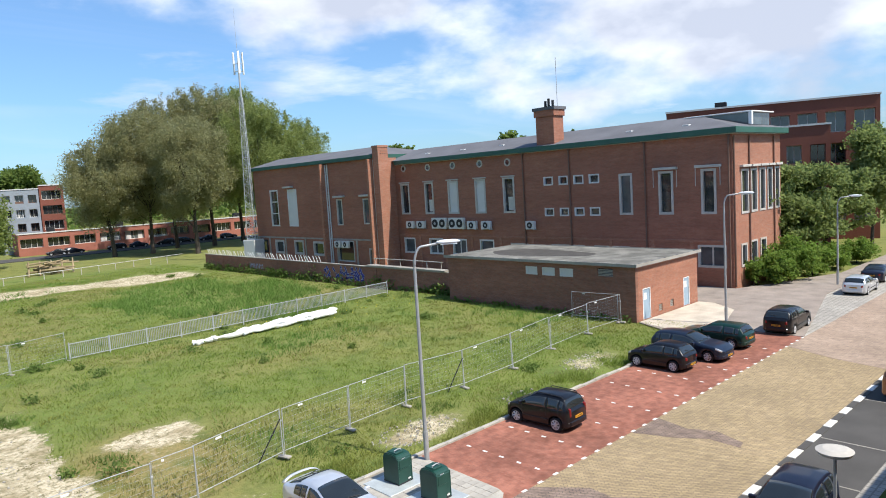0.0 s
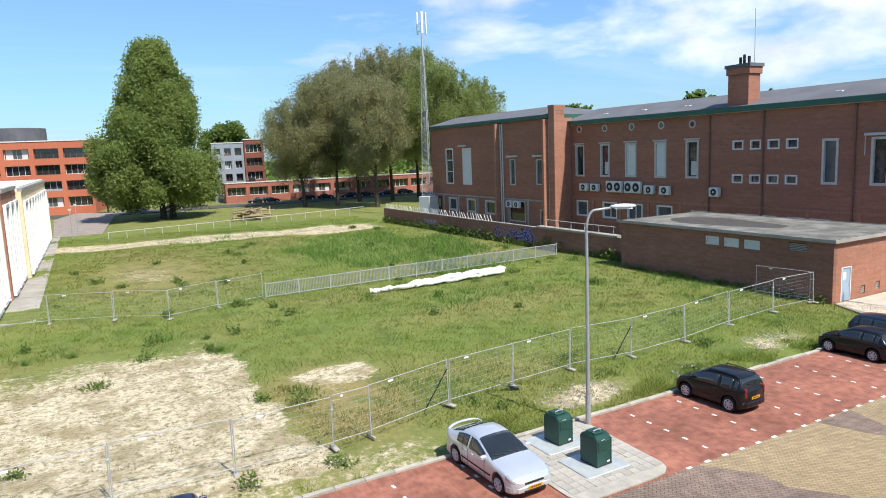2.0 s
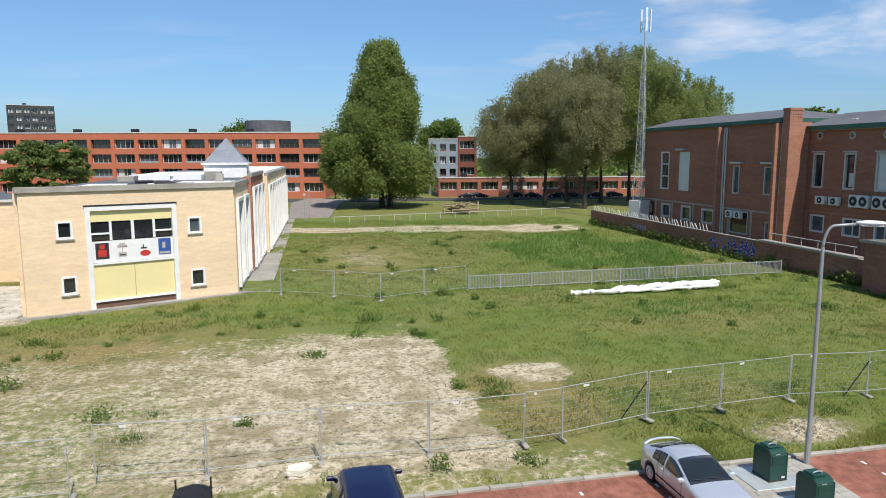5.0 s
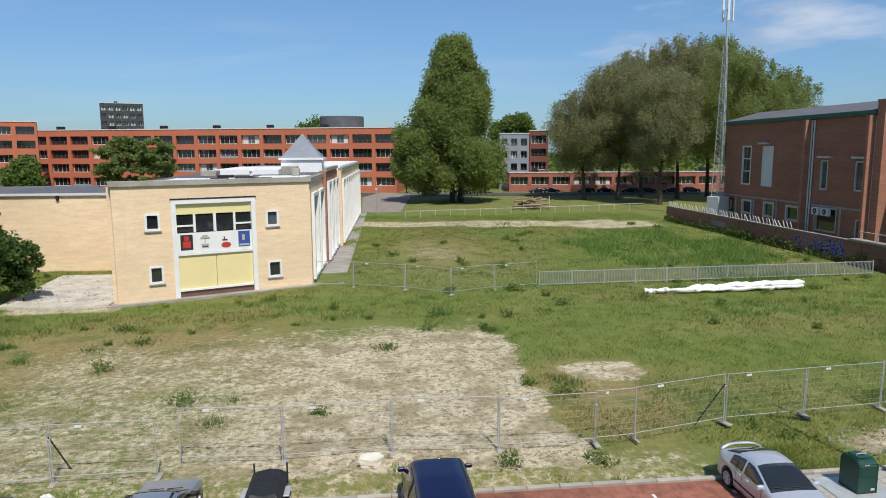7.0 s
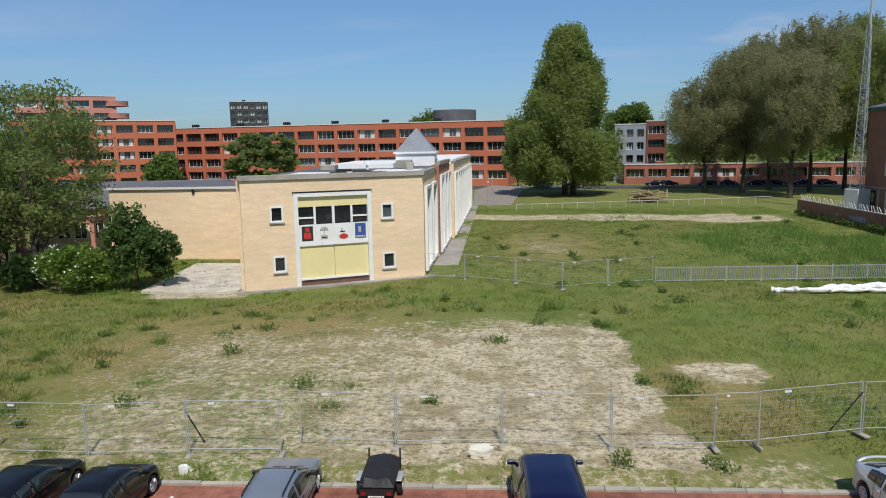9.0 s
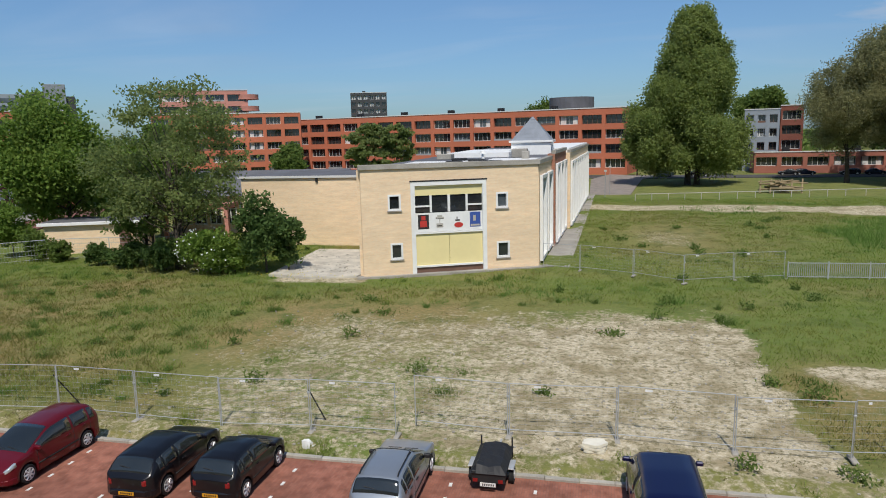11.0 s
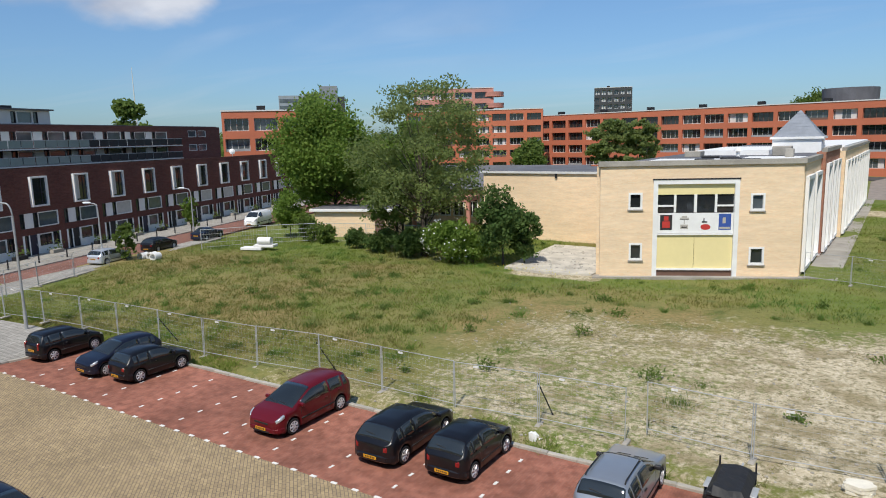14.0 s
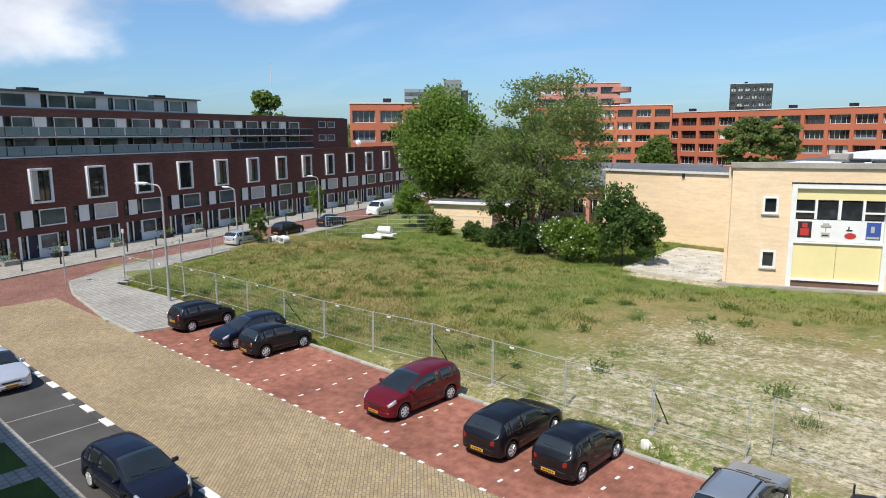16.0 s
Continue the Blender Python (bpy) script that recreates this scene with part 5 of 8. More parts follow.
# ---- terraced houses ----
def terrace():
    ANG, P = 107.7, 5.12
    base = Vector((-61.66, 17.5))
    way = Vector((math.cos(radians(ANG)), math.sin(radians(ANG))))
    def house(k):
        o = base + way * (P * k - 1.55)
        T = thing("terraced_house", pose(o.x, o.y, 0, 0, 0, ANG), "dark red-brown brick terraced house with white-framed box window", "house", "terraced houses")
        bay = (1.55, 3.35, 4.55, 7.35)
        midw = [(0.75, 1.7, 3.1 - 0.75, 4.3 - 0.2), (1.75, 4.35, 2.35, 4.1)]
        door, gl = (0.55, 1.5, 0.02, 2.15), (1.9, 4.45, 0.02, 2.15)
        part("front_wall", pierced(P - 0.004, -0.2, 8.12, 0.3, [(0.0 + 0.1, 4.5, 2.62, 4.02), bay, (0.2, 4.6, 0.0, 2.0)], 0.004), M["house_brick"], T)
        # near-black sheet in place of an unlit interior
        part("inner_wall", boxes((0.02, P - 0.02, 1.3, 1.4, -0.2, 7.6)), M["dark"], T)
        part("roof", boxes((0.004, P - 0.004, 0.302, 5.9, 7.65, 7.78)), M["roof"], T)
        # protruding box window
        b = part("box_window", boxes((bay[0] - 0.06, bay[0] + 0.12, -0.3, 0.2, bay[2], bay[3]), (bay[1] - 0.12, bay[1] + 0.06, -0.3, 0.2, bay[2], bay[3]), (bay[0] + 0.12, bay[1] - 0.12, -0.3, 0.2, bay[3] - 0.16, bay[3]), (bay[0] + 0.12, bay[1] - 0.12, -0.3, 0.2, bay[2], bay[2] + 0.16), bevel=0.01), M["white"], T, "white box frame")
        part("pane", boxes((bay[0] + 0.12, bay[1] - 0.12, -0.12, -0.1, bay[2] + 0.16, bay[3] - 0.16)), M["glass"], b)
        part("sash", boxes((bay[0] + 1.15, bay[0] + 1.22, -0.16, -0.121, bay[2] + 0.16, bay[3] - 0.16), (bay[0] + 1.22, bay[1] - 0.12, -0.16, -0.121, bay[2] + 1.25, bay[2] + 1.33)), M["black"], b)
        if random.random() < 0.45:
            part("curtain", boxes((bay[0] + 0.2, bay[0] + 0.7, -0.135, -0.125, bay[2] + 0.3, bay[3] - 0.2)), M["curtain"], b)
        # first floor strip: narrow light, white panel, broad light
        part("white_panel", boxes((0.62, 1.6, 0.02, 0.12, 2.62, 4.02)), M["white"], T)
        window(T, 0.1, 0.6, 2.62, 4.02, M["black"], M["glass"], 0.06, 0.08, 0.0)
        window(T, 1.62, 2.1, 2.62, 4.02, M["black"], M["glass"], 0.06, 0.08, 0.0)
        window(T, 2.12, 4.5, 2.62, 4.02, M["white"], M["glass_pale"] if random.random() < 0.6 else M["curtain"], 0.09, 0.08, 0.02)
        # ground floor: door, windows over a white sill wall
        d = part("front_door", boxes((1.0, 1.85, 0.06, 0.12, 0.0, 1.98)), M["navy"] if k % 3 == 0 else M["black"], T, "dark front door")
        part("handle", boxes((1.7, 1.76, 0.02, 0.06, 0.9, 1.1)), M["steel"], d)
        part("white_surround", boxes((0.2, 0.42, 0.0, 0.15, 0.0, 2.0), (0.85, 1.0, 0.0, 0.15, 0.0, 2.0), (1.85, 2.0, 0.0, 0.15, 0.0, 2.0), (2.0, 4.6, 0.0, 0.2, 0.0, 0.72), (4.4, 4.6, 0.0, 0.2, 0.72, 2.0)), M["white"], T)
        window(T, 0.42, 0.85, 0.0, 2.0, M["black"], M["glass"], 0.05, 0.1, 0.0)
        window(T, 2.0, 3.65, 0.74, 1.98, M["white"], M["glass_pale"] if random.random() < 0.5 else M["glass"], 0.08, 0.1, 0.0)
        window(T, 3.67, 4.4, 0.74, 1.98, M["black"], M["glass"], 0.06, 0.1, 0.0, (0.5,))
        part("step", boxes((0.9, 1.95, -0.5, 0.0, -0.1, 0.14), bevel=0.01), M["concrete"], T)
        g = thing("planter", pose(o.x, o.y, 0, 0, 0, ANG) @ pose(2.3 + (k % 3) * 0.5, -0.9, 0.09), "low front-garden plants in a dark trough", "planter", "planters before the houses")
        part("trough", boxes((0, 1.3, -0.25, 0.25, 0, 0.35), bevel=0.02), M["concrete"] if k % 2 else M["black"], g)
        return g
    random.seed(21)
    return [house(k) for k in range(-5, 14)]


planters = terrace()


def setback():
    """Flats above and behind the terrace."""
    ANG = 107.7
    way, back = Vector((math.cos(radians(ANG)), math.sin(radians(ANG)))), Vector((-math.sin(radians(ANG)), math.cos(radians(ANG))))
    o = Vector((-61.66, 17.5)) + way * -30 + back * 6.0
    T = thing("apartment_block", pose(o.x, o.y, 0, 0, 0, ANG), "dark brick flats with glass balconies behind the terrace", "building")
    L = 86.0
    holes, kinds = [], []
    for z0, z1, end in ((8.25, 9.68, 74), (9.95, 11.62, 74)):
        u = 0.6
        while u < end:
            for wd, kd in ((1.2, "p"), (0.55, "d"), (2.3, "w"), (0.55, "d"), (1.0, "p"), (0.6, "d"), (2.0, "w")):
                if u + wd < end:
                    holes.append((u, u + wd, z0, z1)); kinds.append(kd)
                u += wd + 0.06
    for z0 in (9.0, 10.9):
        for u in (78.3, 80.6):
            holes.append((u, u + 1.9, z0, z0 + 0.9)); kinds.append("w")
    part("front_wall", pierced(L, -0.2, 12.3, 0.3, holes), M["house_brick"], T)
    # sheet coloured as the darkness inside the flats
    part("inner_wall", boxes((0.3, L - 0.3, 1.2, 1.3, 7, 12.4)), M["dark"], T)
    for h, kd in zip(holes, kinds):
        if kd == "p":
            part("white_panel", boxes((h[0], h[1], 0.03, 0.1, h[2], h[3])), M["blind"], T)
        else:
            window(T, *h, M["blind"] if kd == "w" else M["black"], M["glass_pale"] if kd == "w" else M["glass"], 0.07, 0.1, 0.0)
    part("side_wall", boxes((L - 0.3, L, 0.302, 10, -0.2, 12.3)), M["house_brick"], T)
    part("roof", boxes((0, L - 0.302, 0.302, 10, 12.2, 12.4)), M["roof"], T)
    for k, (z, dk) in enumerate(((8.2, 0), (9.87, 1))):
        s = part("balcony", boxes((0, 74.3, -1.9, 0.0, z - 0.12, z)), M["blind"], T, "long white-edged balcony")
        for i in range(50):
            u = 0.05 + i * 1.485
            part("glass_panel", boxes((u, u + 1.36, -1.86, -1.83, z + 0.06, z + 0.8)), M["balc"] if u < 57 else M["black"], s)
        part("rail", boxes((0, 74.3, -1.88, -1.81, z + 0.8, z + 0.85)), M["steel"], s)
    up = thing("roof_storey", pose(o.x, o.y, 0, 0, 0, ANG), "white set-back top storey of the flats", "building")
    hs, u = [], 0.8
    while u < 52:
        for wd in (0.6, 1.9, 0.6, 2.4):
            if u + wd < 55: hs.append((u, u + wd, 12.5, 13.7))
            u += wd + 0.12
        u += 1.2
    f = part("front_wall", pierced(56, 12.402, 13.85, 0.3, hs), M["blind"], up)
    f.matrix_basis = pose(0, 1.2, 0)
    part("inner_wall", boxes((0.3, 55.7, 2.0, 2.1, 12.41, 13.8)), M["dark"], up)
    for h in hs:
        w = window(up, *h, M["black"] if h[1] - h[0] < 1 else M["blind"], M["glass"] if h[1] - h[0] < 1 else M["glass_pale"], 0.07, 0.1, 0.0)
        w.matrix_basis = pose(0, 1.2, 0)
    part("roof", boxes((-0.3, 56.3, 0.9, 8, 13.85, 14.0)), M["roof"], up)
    part("end_wall", boxes((55.7, 56, 1.502, 8, 12.402, 13.85)), M["blind"], up)
    for u in (6, 16, 26, 36, 43, 51):
        part("roof_vent", boxes((u, u + 1.6, 2.5, 3.5, 14.0, 14.35), bevel=0.05), M["black"], up)


setback()


# ---- orange-red flats beyond the park ----
def flats(name, m, length, storeys, floor, bays, depth, label, facing, top=0.6, lit=0.3, seed=1):
    """A slab of flats: bands, deep window bays, each with its frame and pane."""
    random.seed(seed)
    T = thing(name, m, label, "building")
    H = storeys * floor + 0.7
    step = length / bays
    holes = [(i * step + 0.4, (i + 1) * step - 0.5, 0.7 + s * floor + 0.75, 0.7 + s * floor + floor - 0.6) for s in range(storeys) for i in range(bays)]
    part("front_wall", pierced(length, -0.5, H + top, 1.2, holes), facing, T)
    # dark sheet imitates the shade of the rooms behind
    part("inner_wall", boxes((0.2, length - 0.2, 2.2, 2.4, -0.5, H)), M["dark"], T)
    part("body", boxes((0.0, 0.4, 1.2, depth, -0.5, H + top), (length - 0.4, length, 1.2, depth, -0.5, H + top), (0.4, length - 0.4, depth - 0.4, depth, -0.5, H)), facing, T)
    part("roof", boxes((0.4, length - 0.4, 1.2, depth - 0.4, H - 0.2, H)), M["roof"], T)
    part("roof_edge", boxes((-0.1, length + 0.1, -0.12, 0.5, H + top, H + top + 0.22)), M["blind"], T, "pale roof edge")
    for h in holes:
        r = random.random()
        wide = h[1] - h[0]
        pane = M["glass"] if r > lit else M["glass_pale"]
        w = window(T, *h, M["blind"] if r < 0.8 else M["copper"], pane, 0.1, 0.75, -0.65, (0.25, 0.5, 0.75) if wide > 3 else (0.5,), (), 0)
        if r < 0.22:
            part("curtain", boxes((h[0] + 0.3, h[0] + wide * 0.35, 0.70, 0.74, h[2] + 0.1, h[3] - 0.1)), M["blind"], w)
            part("curtain", boxes((h[1] - wide * 0.3, h[1] - 0.3, 0.70, 0.74, h[2] + 0.1, h[3] - 0.1)), M["blind"], w)
        elif r < 0.4:
            part("balcony_screen", boxes((h[0], h[1], 0.1, 0.16, h[2], h[2] + 0.45)), M["copper"] if r < 0.3 else M["pole"], w)
    for i in range(int(length / 14)):
        part("roof_vent", boxes((6 + 14 * i, 7.5 + 14 * i, 3, 4.5, H, H + 1.1 + top), bevel=0.05), M["black"], T)
    return T


M["grey_clad"] = mat("blue_grey_cladding", (0.27, 0.30, 0.33), 0.6, vary=0.12, scale=0.3, fine=4)
M["low_brick"] = mat("dull_red_brick", (0.36, 0.135, 0.095), 0.9, vary=0.2, scale=0.3, fine=5)
flats("red_apartments", pose(-87.3, 185.85, 0, 0, 0, -11.8), 95.3, 4, 3.45, 17, 14, "long orange-red apartment block with pale roof edge", M["red_stucco"], 0.9, 0.35, 3)
flats("red_apartments", pose(-108, 150, 0, 0, 0, 24), 36, 5, 3.12, 8, 14, "stepped orange-red apartment block", M["red_stucco"], 0.4, 0.35, 5)
flats("corner_flats", pose(-97, 80, 0, 0, 0, 48), 20, 4, 3.5, 4, 12, "orange-red corner flats with tall glazing", M["red_stucco"], 0.6, 0.6, 6)
flats("salmon_tower", pose(-121, 172.4, 0, 0, 0, 30), 24, 7, 3.3, 4, 14, "salmon apartment tower with rounded balconies", M["pink_stucco"], 0.5, 0.3, 7)
gt = thing("grey_tower", pose(-201.3, 194.7, 0, 0, 0, 43.5), "stepped grey and charcoal office tower", "building")
part("glass_wing", boxes((0, 10.6, 0, 9, -0.5, 27.6)), M["grey_clad"], gt, "pale grey glazed wing")
for k in range(5):
    part("window_band", boxes((0.3, 10.3, -0.12, 0.0, 14.5 + 2.6 * k, 15.9 + 2.6 * k)), M["glass_pale"], gt)
part("dark_wing", boxes((10.61, 16.0, -1.0, 9, -0.5, 28.3)), M["charcoal"], gt)
part("slab_tower", boxes((16.01, 22.8, -2.0, 9, -0.5, 31.0), bevel=0.1), M["slate"], gt, "tall grey slab")
part("dark_wing", boxes((22.81, 25.6, -1.0, 9, -0.5, 26.9)), M["charcoal"], gt)
flats("far_tower", pose(-122, 328, 0, 0, 0, 20), 18, 9, 3.4, 6, 16, "distant dark apartment tower", M["charcoal"], 0.6, 0.2, 9)
flats("grey_block", pose(33.2, 177, 0, 0, 0, -12), 7.6, 4, 3.2, 3, 12, "blue-grey clad block with white roof band", M["grey_clad"], 0.6, 0.5, 10)
flats("brick_block", pose(40.75, 175.3, 0, 0, 0, -12), 4.8, 4, 3.4, 1, 12, "dark brick block beside the grey one", M["far_brick"], 0.5, 0.2, 11)
flats("low_brick_building", pose(33.5, 165.6, 0, 0, 0, -6), 72, 1, 3.3, 14, 10, "low red brick building behind parked cars", M["low_brick"], 0.4, 0.3, 12)
flats("brick_flats", pose(88.6, 47.4, 0, 0, 0, -69.5), 25, 4, 3.95, 8, 14, "dark red brick apartment block with tall windows", M["far_brick"], 1.0, 0.8, 13)
flats("brick_flats", pose(84.0, 38.5, 0, 0, 0, -69.5), 12.5, 3, 3.9, 5, 4.5, "lower dark brick wing with roof terrace", M["far_brick"], 1.6, 0.8, 14)
for z in (15.5, 18.8, 22.1):
    rbal = thing("round_balcony", pose(-121, 172.4, 0, 0, 0, 30) @ pose(24, 2.5, z), "salmon rounded balcony at the tower's end", "balcony", "tower balconies")
    part("floor", tube(bmesh.new(), (0, 0, -0.3), (0, 0, 0.0), 3.2, sides=24), M["pink_stucco"], rbal)
    part("parapet", tube(bmesh.new(), (0, 0, 0.004), (0, 0, 1.1), 3.1, 3.2, 24), M["pink_stucco"], rbal)
drum = thing("roof_drum", pose(-8, 192, 0), "dark round plant room on the flats", "building")
part("drum_wall", tube(bmesh.new(), (0, 0, -0.5), (0, 0, 19.2), 6.0, sides=28), M["roof"], drum)

# the house behind the camera
hb = thing("own_house", pose(0, 0, 0), "plain brick house behind the viewpoint", "building")
part("front_wall", boxes((-46, 90, -1.2, -0.8, -0.3, 9.9)), M["main_brick"], hb)
part("back_wall", boxes((-46, 90, -9.2, -8.8, -0.3, 8.8)), M["main_brick"], hb)
part("roof", boxes((-46.2, 90.2, -9.4, -0.7, 8.8, 9.1)), M["roof"], hb)


# ---- cars ----
SILHOUETTE = dict(
    hatch=((0, 0.60), (0.02, 0.66), (0.12, 0.945), (0.22, 0.985), (0.40, 1.0), (0.54, 0.965), (0.765, 0.665), (0.90, 0.60), (0.97, 0.53), (1, 0.45)),
    mpv=((0, 0.60), (0.015, 0.66), (0.075, 0.94), (0.16, 0.985), (0.35, 1.0), (0.55, 0.965), (0.80, 0.65), (0.91, 0.585), (0.975, 0.51), (1, 0.43)),
    wagon=((0, 0.60), (0.02, 0.68), (0.085, 0.95), (0.2, 0.99), (0.35, 1.0), (0.49, 0.97), (0.70, 0.69), (0.88, 0.62), (0.965, 0.55), (1, 0.46)),
    sedan=((0, 0.60), (0.015, 0.68), (0.15, 0.72), (0.30, 0.965), (0.40, 1.0), (0.50, 0.975), (0.70, 0.69), (0.88, 0.62), (0.97, 0.54), (1, 0.46)),
    coupe=((0, 0.62), (0.025, 0.73), (0.09, 0.78), (0.28, 0.965), (0.38, 1.0), (0.48, 0.98), (0.71, 0.67), (0.88, 0.59), (0.97, 0.51), (1, 0.43)),
    van=((0, 0.62), (0.01, 0.7), (0.03, 0.96), (0.1, 1.0), (0.66, 1.0), (0.72, 0.96), (0.86, 0.62), (0.93, 0.55), (0.98, 0.46), (1, 0.4)),
    bus=((0, 0.60), (0.01, 0.66), (0.05, 0.95), (0.12, 0.99), (0.4, 1.0), (0.66, 0.965), (0.84, 0.61), (0.93, 0.54), (0.98, 0.46), (1, 0.39)))
# base of the rear glass, rear of the roof, front of the roof, foot of the windscreen
STATIONS = dict(hatch=(0.02, 0.13, 0.53, 0.77), mpv=(0.015, 0.085, 0.54, 0.805), wagon=(0.02, 0.095, 0.48, 0.705), sedan=(0.15, 0.30, 0.49, 0.705), coupe=(0.085, 0.28, 0.475, 0.715), van=(0.01, 0.035, 0.71, 0.86), bus=(0.01, 0.06, 0.65, 0.845))


def car(name, x, y, turn, paint, L=3.7, W=1.62, H=1.48, shape="hatch", label="", rails=False, spoiler=False, bumper=None, category="car", lamp="mid"):
    """A parked car, nose along local +x. Sections along its length give the body with open wheel arches; glass, lamps and wheels are parts."""
    T = thing(name, pose(x, y, 0.0, 0, 0, turn) @ Matrix.Diagonal((0.91, 0.93, 0.91, 1)), label, category, "parked cars")
    R, RA = 0.315, 0.375
    rb, rr, rf, wb = STATIONS[shape]
    line = SILHOUETTE[shape]
    axles = (0.185, 0.815)

    def raw(s):
        s = min(1.0, max(0.0, s))
        for (s0, z0), (s1, z1) in zip(line, line[1:]):
            if s <= s1:
                return H * (z0 + (z1 - z0) * (s - s0) / (s1 - s0))
        return H * line[-1][1]

    def top(s):
        return sum(raw(s + d) for d in (-0.02, -0.01, 0, 0.01, 0.02)) / 5

    def half(s):
        e = max(0.0, (0.09 - s) / 0.09, (s - 0.88) / 0.12)
        return W / 2 * (1 - 0.06 * min(e, 1) ** 1.2 - 0.20 * e ** 5)

    def floor_(s):
        low = 0.19 + 0.10 * max(0.0, (s - 0.93) / 0.07) + 0.10 * max(0.0, (0.05 - s) / 0.05)
        for a in axles:
            d = (s - a) * L
            if abs(d) < RA:
                low = max(low, R + 0.02 + math.sqrt(RA * RA - d * d) - 0.02)
        return low

    def section(s):
        w, zt, X, low = half(s), top(s), (s - 0.5) * L, floor_(s)
        belt = H * (0.635 - 0.035 * s)
        sh = max(min(belt, zt - 0.05), low + 0.06)
        up_ = min(1.0, max(0.0, (zt - belt) / (H - belt)))
        wr = w * (0.955 - 0.215 * up_)
        rail = max(sh + 0.015, zt - 0.075 * up_ - 0.018)
        g = sh - low
        return [(X, w * 0.93, low), (X, w * 0.985, low + 0.10 * g), (X, w, low + 0.45 * g), (X, w * 0.995, low + 0.80 * g), (X, w * 0.965, sh),
                (X, (w * 0.965 + wr) / 2 + 0.022 * up_, (sh + rail) / 2), (X, wr, rail), (X, wr * 0.87, zt - 0.012 - 0.012 * up_), (X, wr * 0.5, zt + 0.006), (X, 0, zt + 0.014)]

    st = {0.0, 0.006, 0.02, 0.035, 0.05, rb, rr, rf, wb, 0.97, 0.985, 0.995, 1.0, *(i / 30 for i in range(31))}
    for a in axles:
        st |= {a + k * RA / L for k in (-1.001, -0.97, -0.86, -0.65, -0.35, 0, 0.35, 0.65, 0.86, 0.97, 1.001)}
    bm = bmesh.new()
    rows = []
    ends = [(section(0.0), -0.035, 0.93), *((section(s), 0.0, 1.0) for s in sorted(st)), (section(1.0), 0.045, 0.90)]
    for h, dx, k in ends:
        zc = (h[0][2] + h[-1][2]) / 2
        h = [(p[0] + dx, p[1] * k, zc + (p[2] - zc) * (k if dx else 1)) for p in h]
        rows.append([bm.verts.new(p) for p in h] + [bm.verts.new((p[0], -p[1], p[2])) for p in h[-2::-1]])
    for a, b in zip(rows, rows[1:]):
        for i in range(len(a) - 1):
            bm.faces.new((a[i], a[i + 1], b[i + 1], b[i]))
        bm.faces.new((a[-1], a[0], b[0], b[-1]))
    bm.faces.new(rows[0][::-1]); bm.faces.new(rows[-1])
    bmesh.ops.recalc_face_normals(bm, faces=bm.faces)
    body = part("body", bm, paint, T, smooth=True)

    def skin(s, k, off=0.008):
        """A place on the body: station s, section parameter k (4 shoulder, 6 roof rail, 9 centre), moved out a little."""
        h = section(s)
        i = min(int(k), 8)
        p = Vector(h[i]).lerp(Vector(h[i + 1]), k - i)
        q = Vector(h[i + 1]) - Vector(h[i])
        n = Vector((0, q.z, -q.y)).normalized()
        if (n.y < 0 and k < 7) or (k >= 7 and n.z < 0):
            n = -n
        return p + n * off

    def patch(nm, place, s_list, k_list, material, off=0.01, deep=0.03, mirror=1, both=False, shift=0.0, parent=None):
        """A thin curved piece laid over the body between stations and section parameters."""
        b = bmesh.new()
        sheets = []
        for o in (off, off - deep):
            sheet_ = []
            for s in s_list:
                r = [place(s, k, o) for k in k_list]
                if both:
                    r = r + [Vector((p.x, -p.y, p.z)) for p in r[-2::-1]]
                sheet_.append([b.verts.new((p.x + shift, p.y * mirror, p.z)) for p in r])
            sheets.append(sheet_)
        na, nb = len(s_list), len(sheets[0][0])
        for sheet_ in sheets:
            for i in range(na - 1):
                for j in range(nb - 1):
                    b.faces.new((sheet_[i][j], sheet_[i][j + 1], sheet_[i + 1][j + 1], sheet_[i + 1][j]))
        u, v = sheets
        for i in range(na - 1):
            for j in (0, nb - 1):
                b.faces.new((u[i][j], u[i + 1][j], v[i + 1][j], v[i][j]))
        for j in range(nb - 1):
            for i in (0, na - 1):
                b.faces.new((u[i][j], u[i][j + 1], v[i][j + 1], v[i][j]))
        bmesh.ops.recalc_face_normals(b, faces=b.faces)
        return part(nm, b, material, parent or T, smooth=True)

    def steps(a, b, n):
        return [a + (b - a) * i / (n - 1) for i in range(n)]

    patch("windscreen", skin, steps(rf + 0.012, wb - 0.004, 7), (6.5, 7, 7.5, 8, 8.5, 9), M["carglass"], both=True)
    if shape != "van":
        patch("rear_window", skin, steps(rb + (rr - rb) * 0.10, rr - (rr - rb) * 0.12, 5), (6.5, 7, 7.5, 8, 8.5, 9), M["carglass"], both=True, shift=-0.006)
    mid = rr + (rf - rr) * 0.54
    spans = [(rr - (rr - rb) * 0.1, rr + (rf - rr) * 0.10), (rr + (rf - rr) * 0.15, mid - 0.012), (mid + 0.012, rf + (wb - rf) * 0.62)]
    if shape == "sedan": spans = spans[1:]
    if shape == "coupe": spans = [(rr - (rr - rb) * 0.35, rr + (rf - rr) * 0.12), *spans[1:]]
    if shape == "van": spans = [(rf - 0.14, rf + 0.08)]
